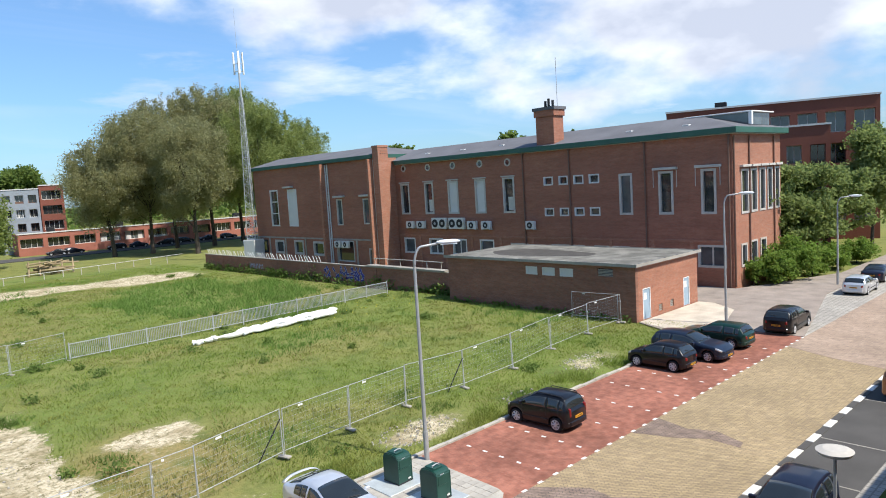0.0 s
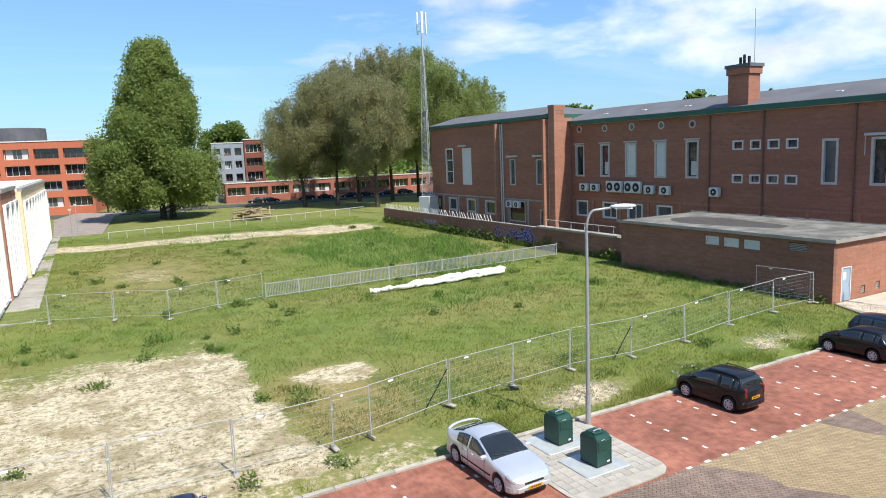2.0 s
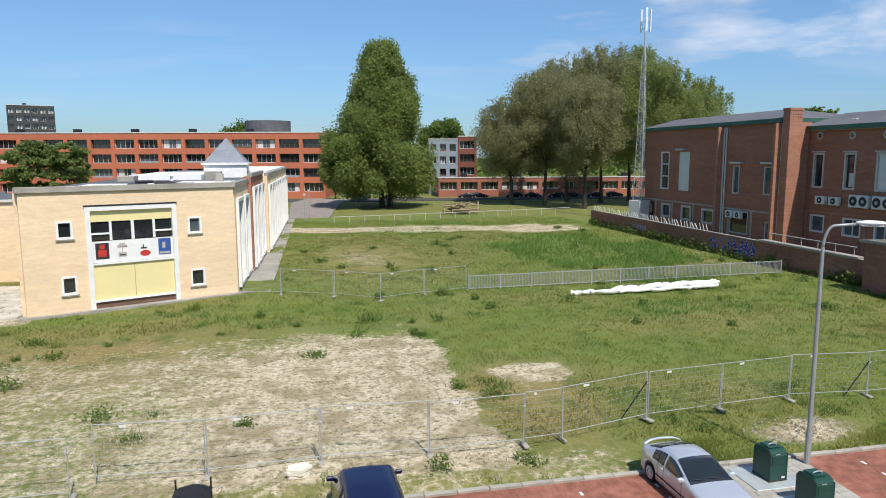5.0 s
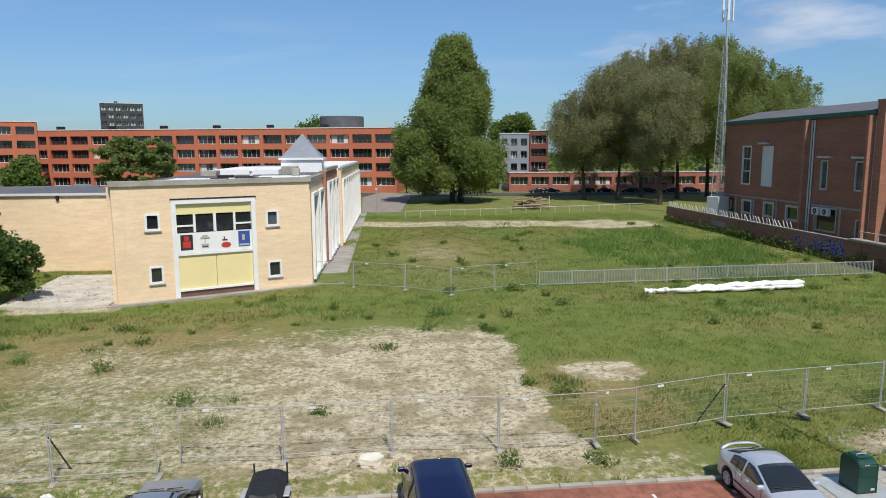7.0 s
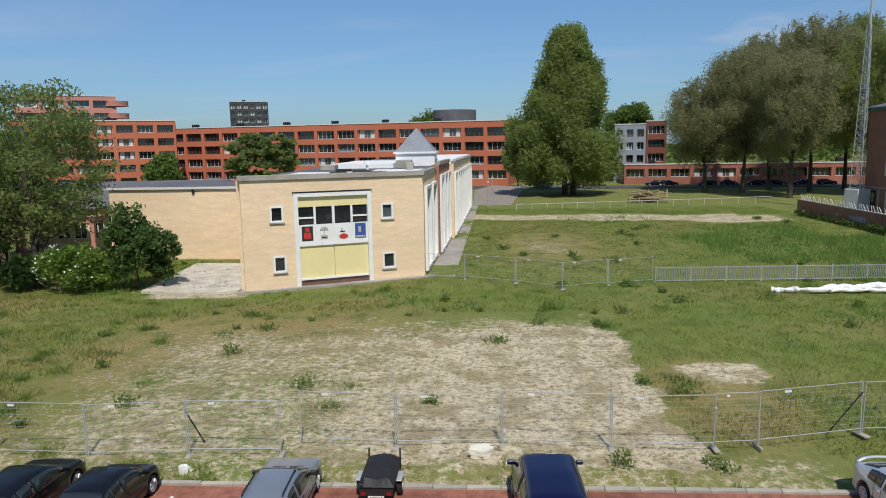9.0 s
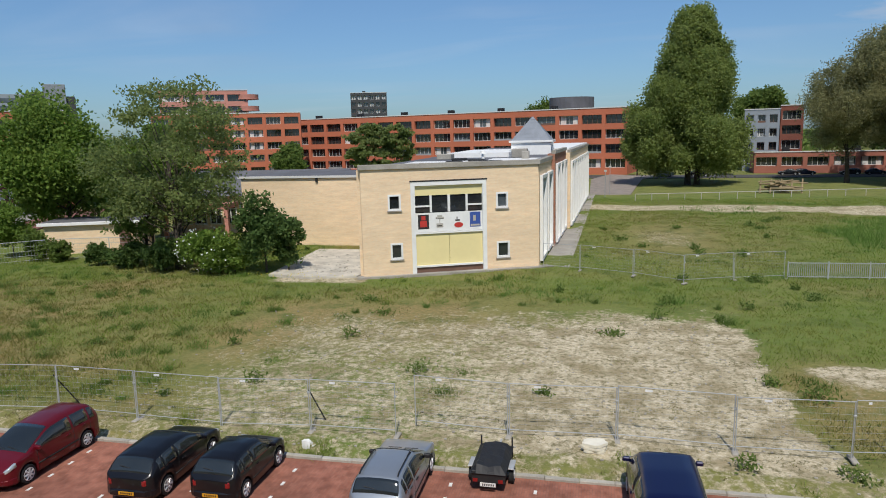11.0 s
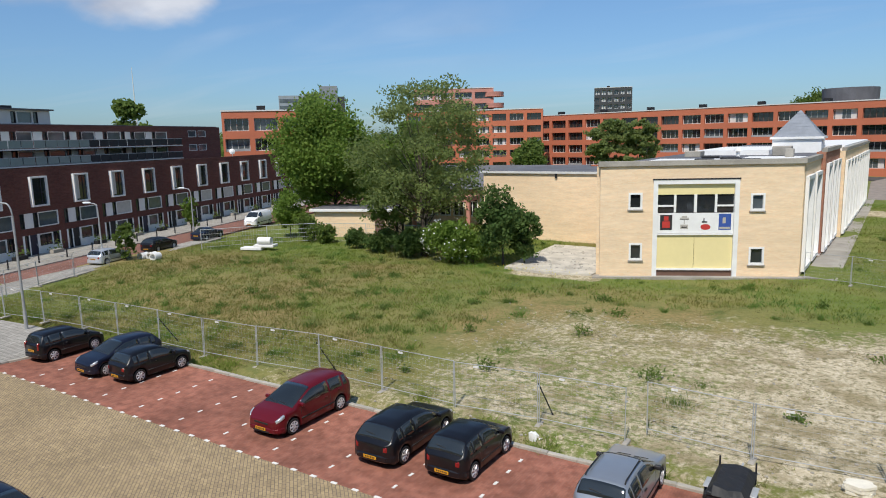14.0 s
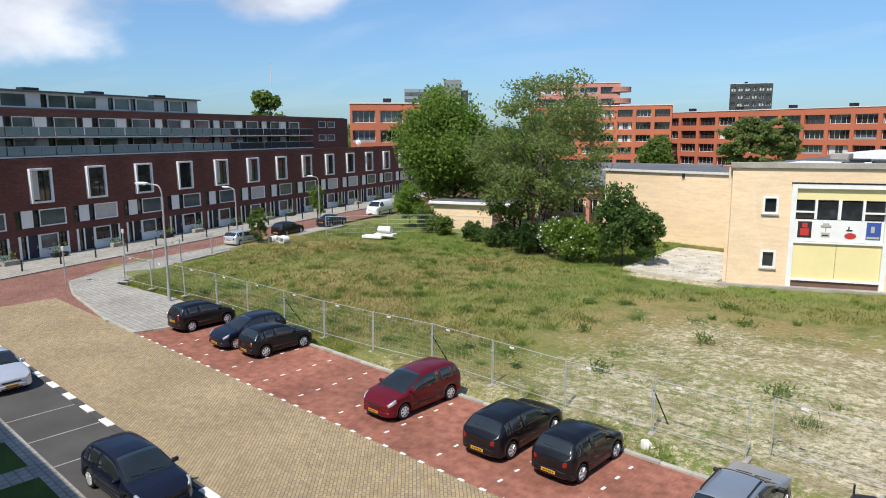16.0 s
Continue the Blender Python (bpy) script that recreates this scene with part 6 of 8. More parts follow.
    for sgn in (1, -1):
        for s0, s1 in spans:
            patch("side_window", skin, steps(s0, s1, 7), (4.12, 4.5, 5, 5.5, 5.86), M["carglass"], mirror=sgn)
        for s in (rr + (rf - rr) * 0.12, mid, rf + (wb - rf) * 0.66):
            patch("door_gap", skin, (s - 0.0018, s + 0.0018), (1.0, 2, 3, 3.95), M["black"], 0.003, 0.01, sgn, parent=body)
        for s in (rr + (rf - rr) * 0.24, mid + 0.04):
            patch("door_handle", skin, (s, s + 0.045), (3.25, 3.42), paint if bumper is None else M["black"], 0.03, 0.035, sgn, parent=body)
        patch("side_strip", skin, steps(axles[0] + RA / L + 0.01, axles[1] - RA / L - 0.01, 4), (1.75, 1.95), M["black"], 0.014, 0.02, sgn, parent=body)
        p = skin(rf + (wb - rf) * 0.66, 4.3, 0.0)
        part("mirror", boxes((p.x - 0.05, p.x + 0.07, min(sgn * (p.y - 0.02), sgn * (p.y + 0.19)), max(sgn * (p.y - 0.02), sgn * (p.y + 0.19)), p.z, p.z + 0.14), bevel=0.03), paint if bumper is None else M["black"], T)
        patch("headlamp", skin, (0.915, 0.945, 0.97, 0.99), (3.45, 3.8, 4.0, 5.0, 6.0, 6.6), M["headlamp"], 0.012, 0.05, sgn)
        q = skin(0.0, 3.0, 0.0)
        zl, zh = (q.z - 0.12, q.z + 0.06) if lamp == "low" else (q.z - 0.10, q.z + 0.30) if lamp == "pillar" else (q.z - 0.10, q.z + 0.12)
        lb = boxes((q.x - 0.04, q.x + 0.13, min(sgn * (q.y - (0.09 if lamp == "pillar" else 0.15)), sgn * (q.y + 0.015)), max(sgn * (q.y - (0.09 if lamp == "pillar" else 0.15)), sgn * (q.y + 0.015)), zl, zh), bevel=0.04)
        part("tail_lamp", lb, M["redlamp"], T)
        for s in axles:
            X, Y = (s - 0.5) * L, sgn * (W / 2 - 0.115)
            ty = bmesh.new()
            prof = ((0.20, 0.10), (0.285, 0.108), (R, 0.075), (R, -0.075), (0.285, -0.108), (0.20, -0.10))
            rings = [[ty.verts.new((X + r * math.cos(2 * math.pi * k / 24), Y + w_, R + r * math.sin(2 * math.pi * k / 24))) for r, w_ in prof] for k in range(24)]
            for k in range(24):
                for i in range(5):
                    ty.faces.new((rings[k][i], rings[k][i + 1], rings[(k + 1) % 24][i + 1], rings[(k + 1) % 24][i]))
            wheel = part("wheel", ty, M["tyre"], T)
            rim = bmesh.new()
            Yo = Y + sgn * 0.098
            turn_ = Matrix.Rotation(radians(90), 4, "X")
            bmesh.ops.create_cone(rim, cap_ends=True, segments=14, radius1=0.065, radius2=0.065, depth=0.04, matrix=Matrix.Translation((X, Yo, R)) @ turn_)
            for k in range(7):
                a = 2 * math.pi * k / 7
                tube(rim, (X + 0.05 * math.cos(a), Yo, R + 0.05 * math.sin(a)), (X + 0.2 * math.cos(a), Yo, R + 0.2 * math.sin(a)), 0.04, 0.034, 5)
            ring = [[rim.verts.new((X + r * math.cos(2 * math.pi * k / 24), Yo + d * sgn, R + r * math.sin(2 * math.pi * k / 24))) for r, d in ((0.185, -0.01), (0.19, 0.014), (0.218, 0.014), (0.218, -0.01))] for k in range(24)]
            for k in range(24):
                for i in range(3):
                    rim.faces.new((ring[k][i], ring[k][i + 1], ring[(k + 1) % 24][i + 1], ring[(k + 1) % 24][i]))
            part("rim", rim, M["rim"], wheel)
            hub = bmesh.new()
            bmesh.ops.create_cone(hub, cap_ends=True, segments=20, radius1=0.2, radius2=0.2, depth=0.03, matrix=Matrix.Translation((X, Yo - sgn * 0.06, R)) @ turn_)
            part("brake_disc", hub, M["black"], wheel)

    def band(nm, stations, z0, z1, out, cap, material):
        """A bumper: a band that follows the plan from one side round the end to the other."""
        b = bmesh.new()
        pl = [((s - 0.5) * L, half(s) + out) for s in stations]
        pl += [(pl[-1][0] + cap, pl[-1][1] * 0.93), (pl[-1][0] + cap * 1.6, pl[-1][1] * 0.5), (pl[-1][0] + cap * 1.75, 0.0)]
        pl += [(a, -c) for a, c in pl[-2::-1]]
        ring = []
        for i, (a, c) in enumerate(pl):
            ring.append([b.verts.new((a - math.copysign(ins, cap) * (1 if abs(c) < W * 0.42 else 0.2), c * (1 - ins * 0.4), z)) for z, ins in ((z0, 0.05), (z0 + 0.05, 0.0), (z1 - 0.04, 0.0), (z1, 0.04), (z1, 0.16), (z0, 0.16))])
        for u, v in zip(ring, ring[1:]):
            for i in range(6):
                b.faces.new((u[i], u[(i + 1) % 6], v[(i + 1) % 6], v[i]))
        b.faces.new(ring[0]); b.faces.new(ring[-1][::-1])
        bmesh.ops.recalc_face_normals(b, faces=b.faces)
        return part(nm, b, material, T, smooth=False)
    band("rear_bumper", (0.075, 0.04, 0.015, 0.0), 0.27, 0.52, 0.012, -0.05, bumper or paint)
    band("front_bumper", (0.925, 0.96, 0.985, 1.0), 0.24, 0.46, 0.012, 0.05, bumper or paint)
    r1 = (0.5) * L
    part("grille", boxes((r1 - 0.02, r1 + 0.058, -0.36, 0.36, H * 0.36, H * 0.36 + 0.07), bevel=0.008), M["black"], T)
    part("air_intake", boxes((r1 - 0.02, r1 + 0.092, -0.4, 0.4, 0.27, 0.33), bevel=0.008), M["black"], T)
    for xx, sgn, zz in ((-r1 - (0.045 if shape not in ("coupe", "hatch") else 0.092), -1, 0.60 if shape not in ("coupe", "hatch") else 0.37), (r1 + 0.09, 1, 0.345)):
        pl = part("number_plate", boxes((min(xx, xx + sgn * 0.012), max(xx, xx + sgn * 0.012), -0.26, 0.26, zz, zz + 0.11)), M["yplate"], T, "yellow number plate")
        xs_ = xx + sgn * 0.013
        for k in range(6):
            part("plate_bar", boxes((min(xs_, xs_ + sgn * 0.002), max(xs_, xs_ + sgn * 0.002), -0.2 + 0.07 * k, -0.16 + 0.07 * k, zz + 0.025, zz + 0.085)), M["black"], pl)
    p = skin(rb + (rr - rb) * 0.3, 9)
    part("rear_wiper", tube(bmesh.new(), (p.x - 0.03, 0.0, p.z + 0.0), (p.x - 0.01, 0.34, p.z + 0.05), 0.012, sides=5), M["black"], T)
    for dy in (0.42, -0.1):
        a, b = skin(wb - 0.012, 9, 0.02), skin(wb - 0.03, 9, 0.03)
        part("wiper", tube(bmesh.new(), (a.x, dy, a.z), (b.x, dy - 0.45, b.z + 0.01), 0.012, sides=5), M["black"], T)
    if rails:
        for sgn in (1, -1):
            a, b = skin(rr + 0.02, 7.0), skin(rf - 0.02, 7.0)
            bmr = bmesh.new()
            path_tube(bmr, [(a.x, sgn * a.y, a.z), (a.x + 0.1, sgn * a.y, a.z + 0.07), (b.x - 0.1, sgn * b.y, b.z + 0.07), (b.x, sgn * b.y, b.z)], [0.022] * 4, 6)
            part("roof_rail", bmr, M["black"], T)
    if spoiler:
        zt, sx = top(0.03), (0.03 - 0.5) * L
        bs = bmesh.new()
        arc = [(sx - 0.05 - 0.08 * math.cos(math.pi * k / 20), W * 0.42 * k / 10, zt + 0.12 - 0.14 * abs(k / 10) ** 4) for k in range(-10, 11)]
        ring = [[bs.verts.new((a + dx, c, z + dz)) for dx, dz in ((-0.10, 0.0), (0.0, 0.035), (0.12, 0.01), (0.0, -0.015))] for a, c, z in arc]
        for u, v in zip(ring, ring[1:]):
            for i in range(4):
                bs.faces.new((u[i], u[(i + 1) % 4], v[(i + 1) % 4], v[i]))
        bs.faces.new(ring[0]); bs.faces.new(ring[-1][::-1])
        bmesh.ops.recalc_face_normals(bs, faces=bs.faces)
        part("spoiler", bs, paint, T, smooth=True)
    return T


def paint(name, colour, metal=0.35):
    m = mat(name, colour, 0.3, metal, vary=0.06, scale=1.5, fine=60, bump=0.0, spec=0.25)
    m.node_tree.nodes["Principled BSDF"].inputs["Coat Weight"].default_value = 0.4
    m.node_tree.nodes["Principled BSDF"].inputs["Coat Roughness"].default_value = 0.06
    return m


BLACK, NAVY, SILVER = paint("black_car_paint", (0.007, 0.007, 0.009), 0.0), paint("navy_car_paint", (0.008, 0.010, 0.022), 0.0), paint("silver_car_paint", (0.62, 0.65, 0.69), 0.5)
GREY, RED, GREEN = paint("silver_grey_car_paint", (0.30, 0.33, 0.37), 0.5), paint("dark_red_car_paint", (0.125, 0.006, 0.012), 0.15), paint("dark_green_car_paint", (0.006, 0.03, 0.022), 0.0)
BLUE, BRONZE, CWHITE, SLATE = paint("royal_blue_car_paint", (0.005, 0.007, 0.045), 0.1), paint("bronze_car_paint", (0.30, 0.13, 0.06)), paint("white_car_paint", (0.75, 0.75, 0.74), 0.0), paint("slate_blue_car_paint", (0.012, 0.018, 0.035), 0.1)

UP, DOWN = 90, -90
car("hatchback", 21.6, 17.15, UP + 2, BLACK, 3.4, 1.6, 1.52, "mpv", "black tall hatchback nose to the kerb", rails=True, lamp="pillar")
car("hatchback", 31.45, 17.4, UP, BLACK, 3.5, 1.65, 1.46, "hatch", "black small hatchback nose to the kerb")
car("estate_car", 34.05, 17.1, DOWN, SLATE, 4.4, 1.74, 1.46, "wagon", "dark blue estate car nose to the street")
car("estate_car", 37.1, 17.2, UP, GREEN, 4.3, 1.7, 1.44, "wagon", "dark green estate car nose to the kerb")
car("compact_mpv", 42.6, 15.3, 2, BLACK, 4.3, 1.75, 1.62, "mpv", "dark grey compact people carrier beside the street")
car("estate_car", 57.2, 15.35, 2, SILVER, 4.4, 1.72, 1.46, "wagon", "silver estate car beside the pavement")
car("sedan", 63.4, 15.8, 2, NAVY, 4.5, 1.75, 1.44, "sedan", "dark saloon car beside the pavement")
car("compact_mpv", 33.6, 7.0, 0, BRONZE, 4.2, 1.72, 1.6, "mpv", "bronze people carrier in the near lane")
car("hatchback", 19.2, 6.8, 183, NAVY, 4.0, 1.68, 1.46, "hatch", "dark navy hatchback in the near lane")
car("sports_hatchback", 11.15, 17.0, DOWN + 1, SILVER, 4.2, 1.68, 1.4, "coupe", "silver sporty hatchback with rear spoiler", spoiler=True)
car("people_carrier", 1.65, 16.95, UP + 1, BLUE, 4.7, 1.98, 1.85, "bus", "royal blue people carrier nose to the kerb")
car("estate_car", -5.7, 17.2, UP + 1, GREY, 4.3, 1.68, 1.5, "wagon", "silver-grey estate car with dark roof rails", rails=True, bumper=M["black"])
car("hatchback", -12.95, 17.1, UP + 1, BLACK, 4.2, 1.7, 1.45, "hatch", "black hatchback nose to the kerb")
car("hatchback", -10.5, 17.1, UP, BLACK, 3.5, 1.62, 1.46, "hatch", "small black hatchback nose to the kerb")
car("compact_mpv", -17.55, 16.95, DOWN, RED, 4.25, 1.72, 1.58, "mpv", "dark red compact people carrier nose to the street")
car("hatchback", -33.45, 16.95, UP + 3, BLACK, 3.6, 1.6, 1.52, "mpv", "black tall hatchback beside the corner pavement", lamp="pillar")
car("hatchback", -29.15, 17.1, DOWN, NAVY, 3.9, 1.65, 1.48, "hatch", "dark blue hatchback nose to the street")
car("hatchback", -27.05, 17.25, UP, BLACK, 3.6, 1.64, 1.46, "hatch", "black hatchback nose to the kerb")
car("sedan", -31.9, 7.05, 0, SILVER, 4.4, 1.72, 1.42, "sedan", "silver saloon car in the near lane")
car("hatchback", -18.9, 7.15, 2, NAVY, 4.2, 1.72, 1.45, "hatch", "dark navy hatchback in the near lane")
car("hatchback", -58.2, 39.4, 108, BLACK, 4.1, 1.68, 1.46, "hatch", "black hatchback in the side street")
car("sedan", -60.0, 46.4, 108, SLATE, 4.4, 1.7, 1.44, "sedan", "dark green-grey saloon in the side street")
car("estate_car", -56.3, 33.2, 108, SILVER, 4.2, 1.7, 1.45, "wagon", "silver car behind the sapling")
car("delivery_van", -63.9, 57.0, 288, CWHITE, 4.6, 1.85, 1.95, "van", "small white delivery van in the side street", category="van")
car("hatchback", 13.4, 155.6, -12, SILVER, 4.2, 1.7, 1.48, "hatch", "silver hatchback beyond the park")
random.seed(8)
for k, (x, y, c) in enumerate(((20.5, 154.0, BLACK), (38.2, 155.6, BLACK), (41.4, 155.5, NAVY), (49.5, 154.6, BLACK), (54.0, 154.2, SLATE), (59.5, 153.4, BLACK), (63.8, 153.0, BLACK), (69.0, 152.6, NAVY), (74.0, 152.2, BLACK))):
    car("hatchback", x, y, -4 + 180 * (k % 2), c, 4.2, 1.7, 1.46, ("hatch", "sedan", "wagon")[k % 3], "dark parked car beyond the park trees")

# trailer under a black sheet
tr = thing("trailer", pose(-3.1, 18.45, 0, 0, 0, 90) @ Matrix.Diagonal((0.92, 0.86, 0.92, 1)), "small box trailer under a black tarpaulin", "trailer")
part("box", boxes((-0.95, 0.95, -0.55, 0.55, 0.35, 0.72), bevel=0.02), M["black"], tr)
bm = bmesh.new()
g = [[bm.verts.new((-1.0 + 2.0 * i / 10, -0.6 + 1.2 * j / 6, (0.86 + 0.05 * math.sin(i * 1.3) * math.cos(j * 1.1) + random.uniform(-0.012, 0.012)) if 0 < i < 10 and 0 < j < 6 else 0.66)) for j in range(7)] for i in range(11)]
for a, b in zip(g, g[1:]):
    for j in range(6):
        bm.faces.new((a[j], b[j], b[j + 1], a[j + 1]))
part("tarpaulin", bm, M["black"], tr, "creased black tarpaulin")
for sgn in (-1, 1):
    w = part("wheel", tube(bmesh.new(), (-0.1, sgn * 0.6, 0.27), (-0.1, sgn * 0.76, 0.27), 0.27, sides=18), M["tyre"], tr)
    part("rim", tube(bmesh.new(), (-0.1, sgn * 0.755, 0.27), (-0.1, sgn * 0.775, 0.27), 0.15, sides=14), M["rim"], w)
    part("mudguard", boxes((-0.42, 0.22, sgn * 0.68 - 0.1, sgn * 0.68 + 0.1, 0.56, 0.6), bevel=0.015), M["steel"], tr)
    part("stake", boxes((0.93, 0.99, sgn * 0.55 - 0.025, sgn * 0.55 + 0.025, 0.3, 1.0)), M["black"], tr)
    part("tail_lamp", boxes((-0.98, -0.95, sgn * 0.42 - 0.08, sgn * 0.42 + 0.08, 0.38, 0.48)), M["redlamp"], tr)
part("drawbar", tube(bmesh.new(), (0.9, 0, 0.4), (2.0, 0, 0.4), 0.04), M["steel"], tr)
part("jockey_wheel", tube(bmesh.new(), (1.8, 0.0, 0.0), (1.8, 0.0, 0.4), 0.03), M["steel"], tr)
pl = part("number_plate", boxes((-0.975, -0.96, -0.26, 0.26, 0.24, 0.36)), M["white"], tr, "white number plate")
for k in range(6):
    part("plate_bar", boxes((-0.979, -0.976, -0.2 + 0.07 * k, -0.16 + 0.07 * k, 0.265, 0.335)), M["black"], pl)


# ---- street furniture and fences ----
def lamp_post(x, y, h, turn, reach=1.2):
    T = thing("street_lamp", pose(x, y, 0, 0, 0, turn), "grey steel street lamp with curved arm", "street lamp", "street lamps")
    bm = bmesh.new()
    tube(bm, (0, 0, -0.1), (0, 0, 1.1), 0.095, 0.095, 12)
    tube(bm, (0, 0, 1.1), (0, 0, h - 0.75), 0.075, 0.055, 12)
    part("pole", bm, M["pole"], T)
    bm = bmesh.new()
    path_tube(bm, [(0.3 * (1 - math.cos(a)), 0, h - 0.77 + 0.7 * math.sin(a)) for a in [math.pi / 2 * i / 8 for i in range(9)]] + [(reach * 0.7, 0, h + 0.0)], [0.045] * 10, 8)
    part("arm", bm, M["pole"], T, smooth=True)
    bm = bmesh.new()
    bmesh.ops.create_uvsphere(bm, u_segments=16, v_segments=8, radius=1.0, matrix=Matrix.Translation((reach * 0.7 + 0.38, 0, h + 0.04)) @ Matrix.Diagonal((0.45, 0.15, 0.085, 1)))
    hd = part("lamp_head", bm, M["lamp_glass"], T, "pale oval lamp head", smooth=True)
    part("lens", boxes((reach * 0.7 + 0.1, reach * 0.7 + 0.7, -0.1, 0.1, h - 0.06, h - 0.02), bevel=0.015), M["lamp_glass"], hd)


lamp_post(15.9, 18.15, 7.85, -33, 1.25)
lamp_post(-39.65, 18.1, 7.15, -143)
lamp_post(-56.4, 32.65, 5.2, -162, 1.0)
lamp_post(-62.3, 46.5, 5.3, 200, 1.0)
lamp_post(42.0, 18.75, 8.2, -72, 1.3)
lamp_post(59.6, 17.6, 7.0, -80, 1.2)
sg = thing("post_lamp", pose(16.9, 5.05, 0.07), "flat white disc lamp on a thin post", "street lamp")
part("post", tube(bmesh.new(), (0, 0, -0.1), (0, 0, 3.2), 0.04), M["pole"], sg)
# white disc given a grey colour that stands in for shade on it
part("disc", tube(tube(bmesh.new(), (0, 0, 3.2), (0, 0, 3.28), 0.36, 0.4, 28), (0, 0, 3.28), (0, 0, 3.33), 0.4, 0.25, 28), M["frame_grey"], sg)
for x, y, h in ((-53.5, 21.2, 2.6), (-49.5, 15.6, 2.4), (0.6, 106, 4.0), (1.4, 114, 4.2)):
    sp_ = thing("sign_post", pose(x, y, 0.05), "thin grey post with a small head", "post")
    part("post", tube(bmesh.new(), (0, 0, -0.15), (0, 0, h), 0.045), M["pole"], sp_)
    part("head", boxes((-0.2, 0.2, -0.05, 0.05, h - 0.1, h + 0.22), bevel=0.03), M["frame_grey"], sp_)

# underground refuse containers on their island
isl = thing("bin_island", pose(0, 0, 0), "pale tiled island for the refuse bins", "pavement", kind="structure")
part("island_base", polygon(bmesh.new(), [(11.95, 14.5), (12.05, 14.2), (12.25, 14.0), (12.55, 13.95), (14.9, 13.95), (15.35, 14.02), (15.65, 14.25), (15.78, 14.6), (15.95, 18.55), (11.95, 18.55)], -0.2, 0.035), M["kerb"], isl)
tl = part("paving_tile", boxes((-0.143, 0.143, -0.143, 0.143, -0.05, 0.05), bevel=0.004), M["tile"], isl)
tl.matrix_basis = pose(12.25, 14.6, 0)
for i in range(12):
    for j in range(13):
        x, y = 12.25 + 0.3 * i, 14.6 + 0.3 * j
        if (i, j) != (0, 0) and x < 15.7 and not (12.95 < x < 14.9 and (15.05 < y < 16.55 or 16.85 < y < 18.3)):
            share("paving_tile", tl.data, isl, pose(x, y, random.uniform(-0.004, 0.004), random.uniform(-0.5, 0.5), random.uniform(-0.5, 0.5), 0))
for x, y in ((14.05, 15.67), (14.08, 17.58)):
    pl = thing("steel_plate", pose(x, y, 0), "pale steel lid plate set in the tiles", "cover plate")
    part("plate", boxes((-0.95, 0.75, -0.75, 0.72, 0.0, 0.07), bevel=0.01), M["plate_steel"], pl)
    b = thing("refuse_bin", pose(x, y, 0.07, 0, 0, 3), "dark green steel refuse bin with rounded lid", "refuse bin", "bins on the island")
    bm = bmesh.new()
    prof = [(-0.36, 0.0), (0.36, 0.0), (0.37, 0.86), (0.33, 0.96), (0.16, 1.0), (-0.1, 1.01), (-0.28, 0.97), (-0.37, 0.86)]
    a = [bm.verts.new((0.31, py_, pz)) for py_, pz in prof]
    c = [bm.verts.new((-0.31, py_, pz)) for py_, pz in prof]
    bm.faces.new(a); bm.faces.new(c[::-1])
    for i in range(8):
        bm.faces.new((a[i], c[i], c[(i + 1) % 8], a[(i + 1) % 8]))
    bmesh.ops.recalc_face_normals(bm, faces=bm.faces)
    bmesh.ops.bevel(bm, geom=list(bm.edges), offset=0.025, segments=2, affect="EDGES")
    part("casing", bm, M["binsteel"], b)
    for sx in (-0.3, 0.3):
        part("side_rib", boxes((sx - 0.018, sx + 0.018, -0.38, 0.375, 0.04, 0.88), bevel=0.008), M["binsteel"], b)
    part("hatch", boxes((-0.25, 0.25, -0.385, -0.36, 0.52, 0.84), bevel=0.012), M["binsteel"], b)
    part("hatch_slot", boxes((-0.15, 0.0, -0.392, -0.386, 0.86, 0.885)), M["steel"], b)
    lid = part("drum_lid", boxes((-0.24, 0.16, -0.2, 0.22, 1.0, 1.05), bevel=0.02), M["binsteel"], b)
    bm = bmesh.new()
    path_tube(bm, [(-0.2, -0.1, 1.04), (-0.2, -0.1, 1.1), (-0.05, -0.1, 1.12), (0.1, -0.1, 1.1), (0.1, -0.1, 1.04)], [0.02] * 5, 6)
    part("lid_handle", bm, M["steel"], lid)
    part("notice", boxes((0.1, 0.22, -0.392, -0.386, 0.1, 0.16)), M["blind"], b, "small pale notice")
    part("base_trim", boxes((-0.325, 0.325, -0.378, 0.378, 0.0, 0.05), bevel=0.01), M["black"], b)


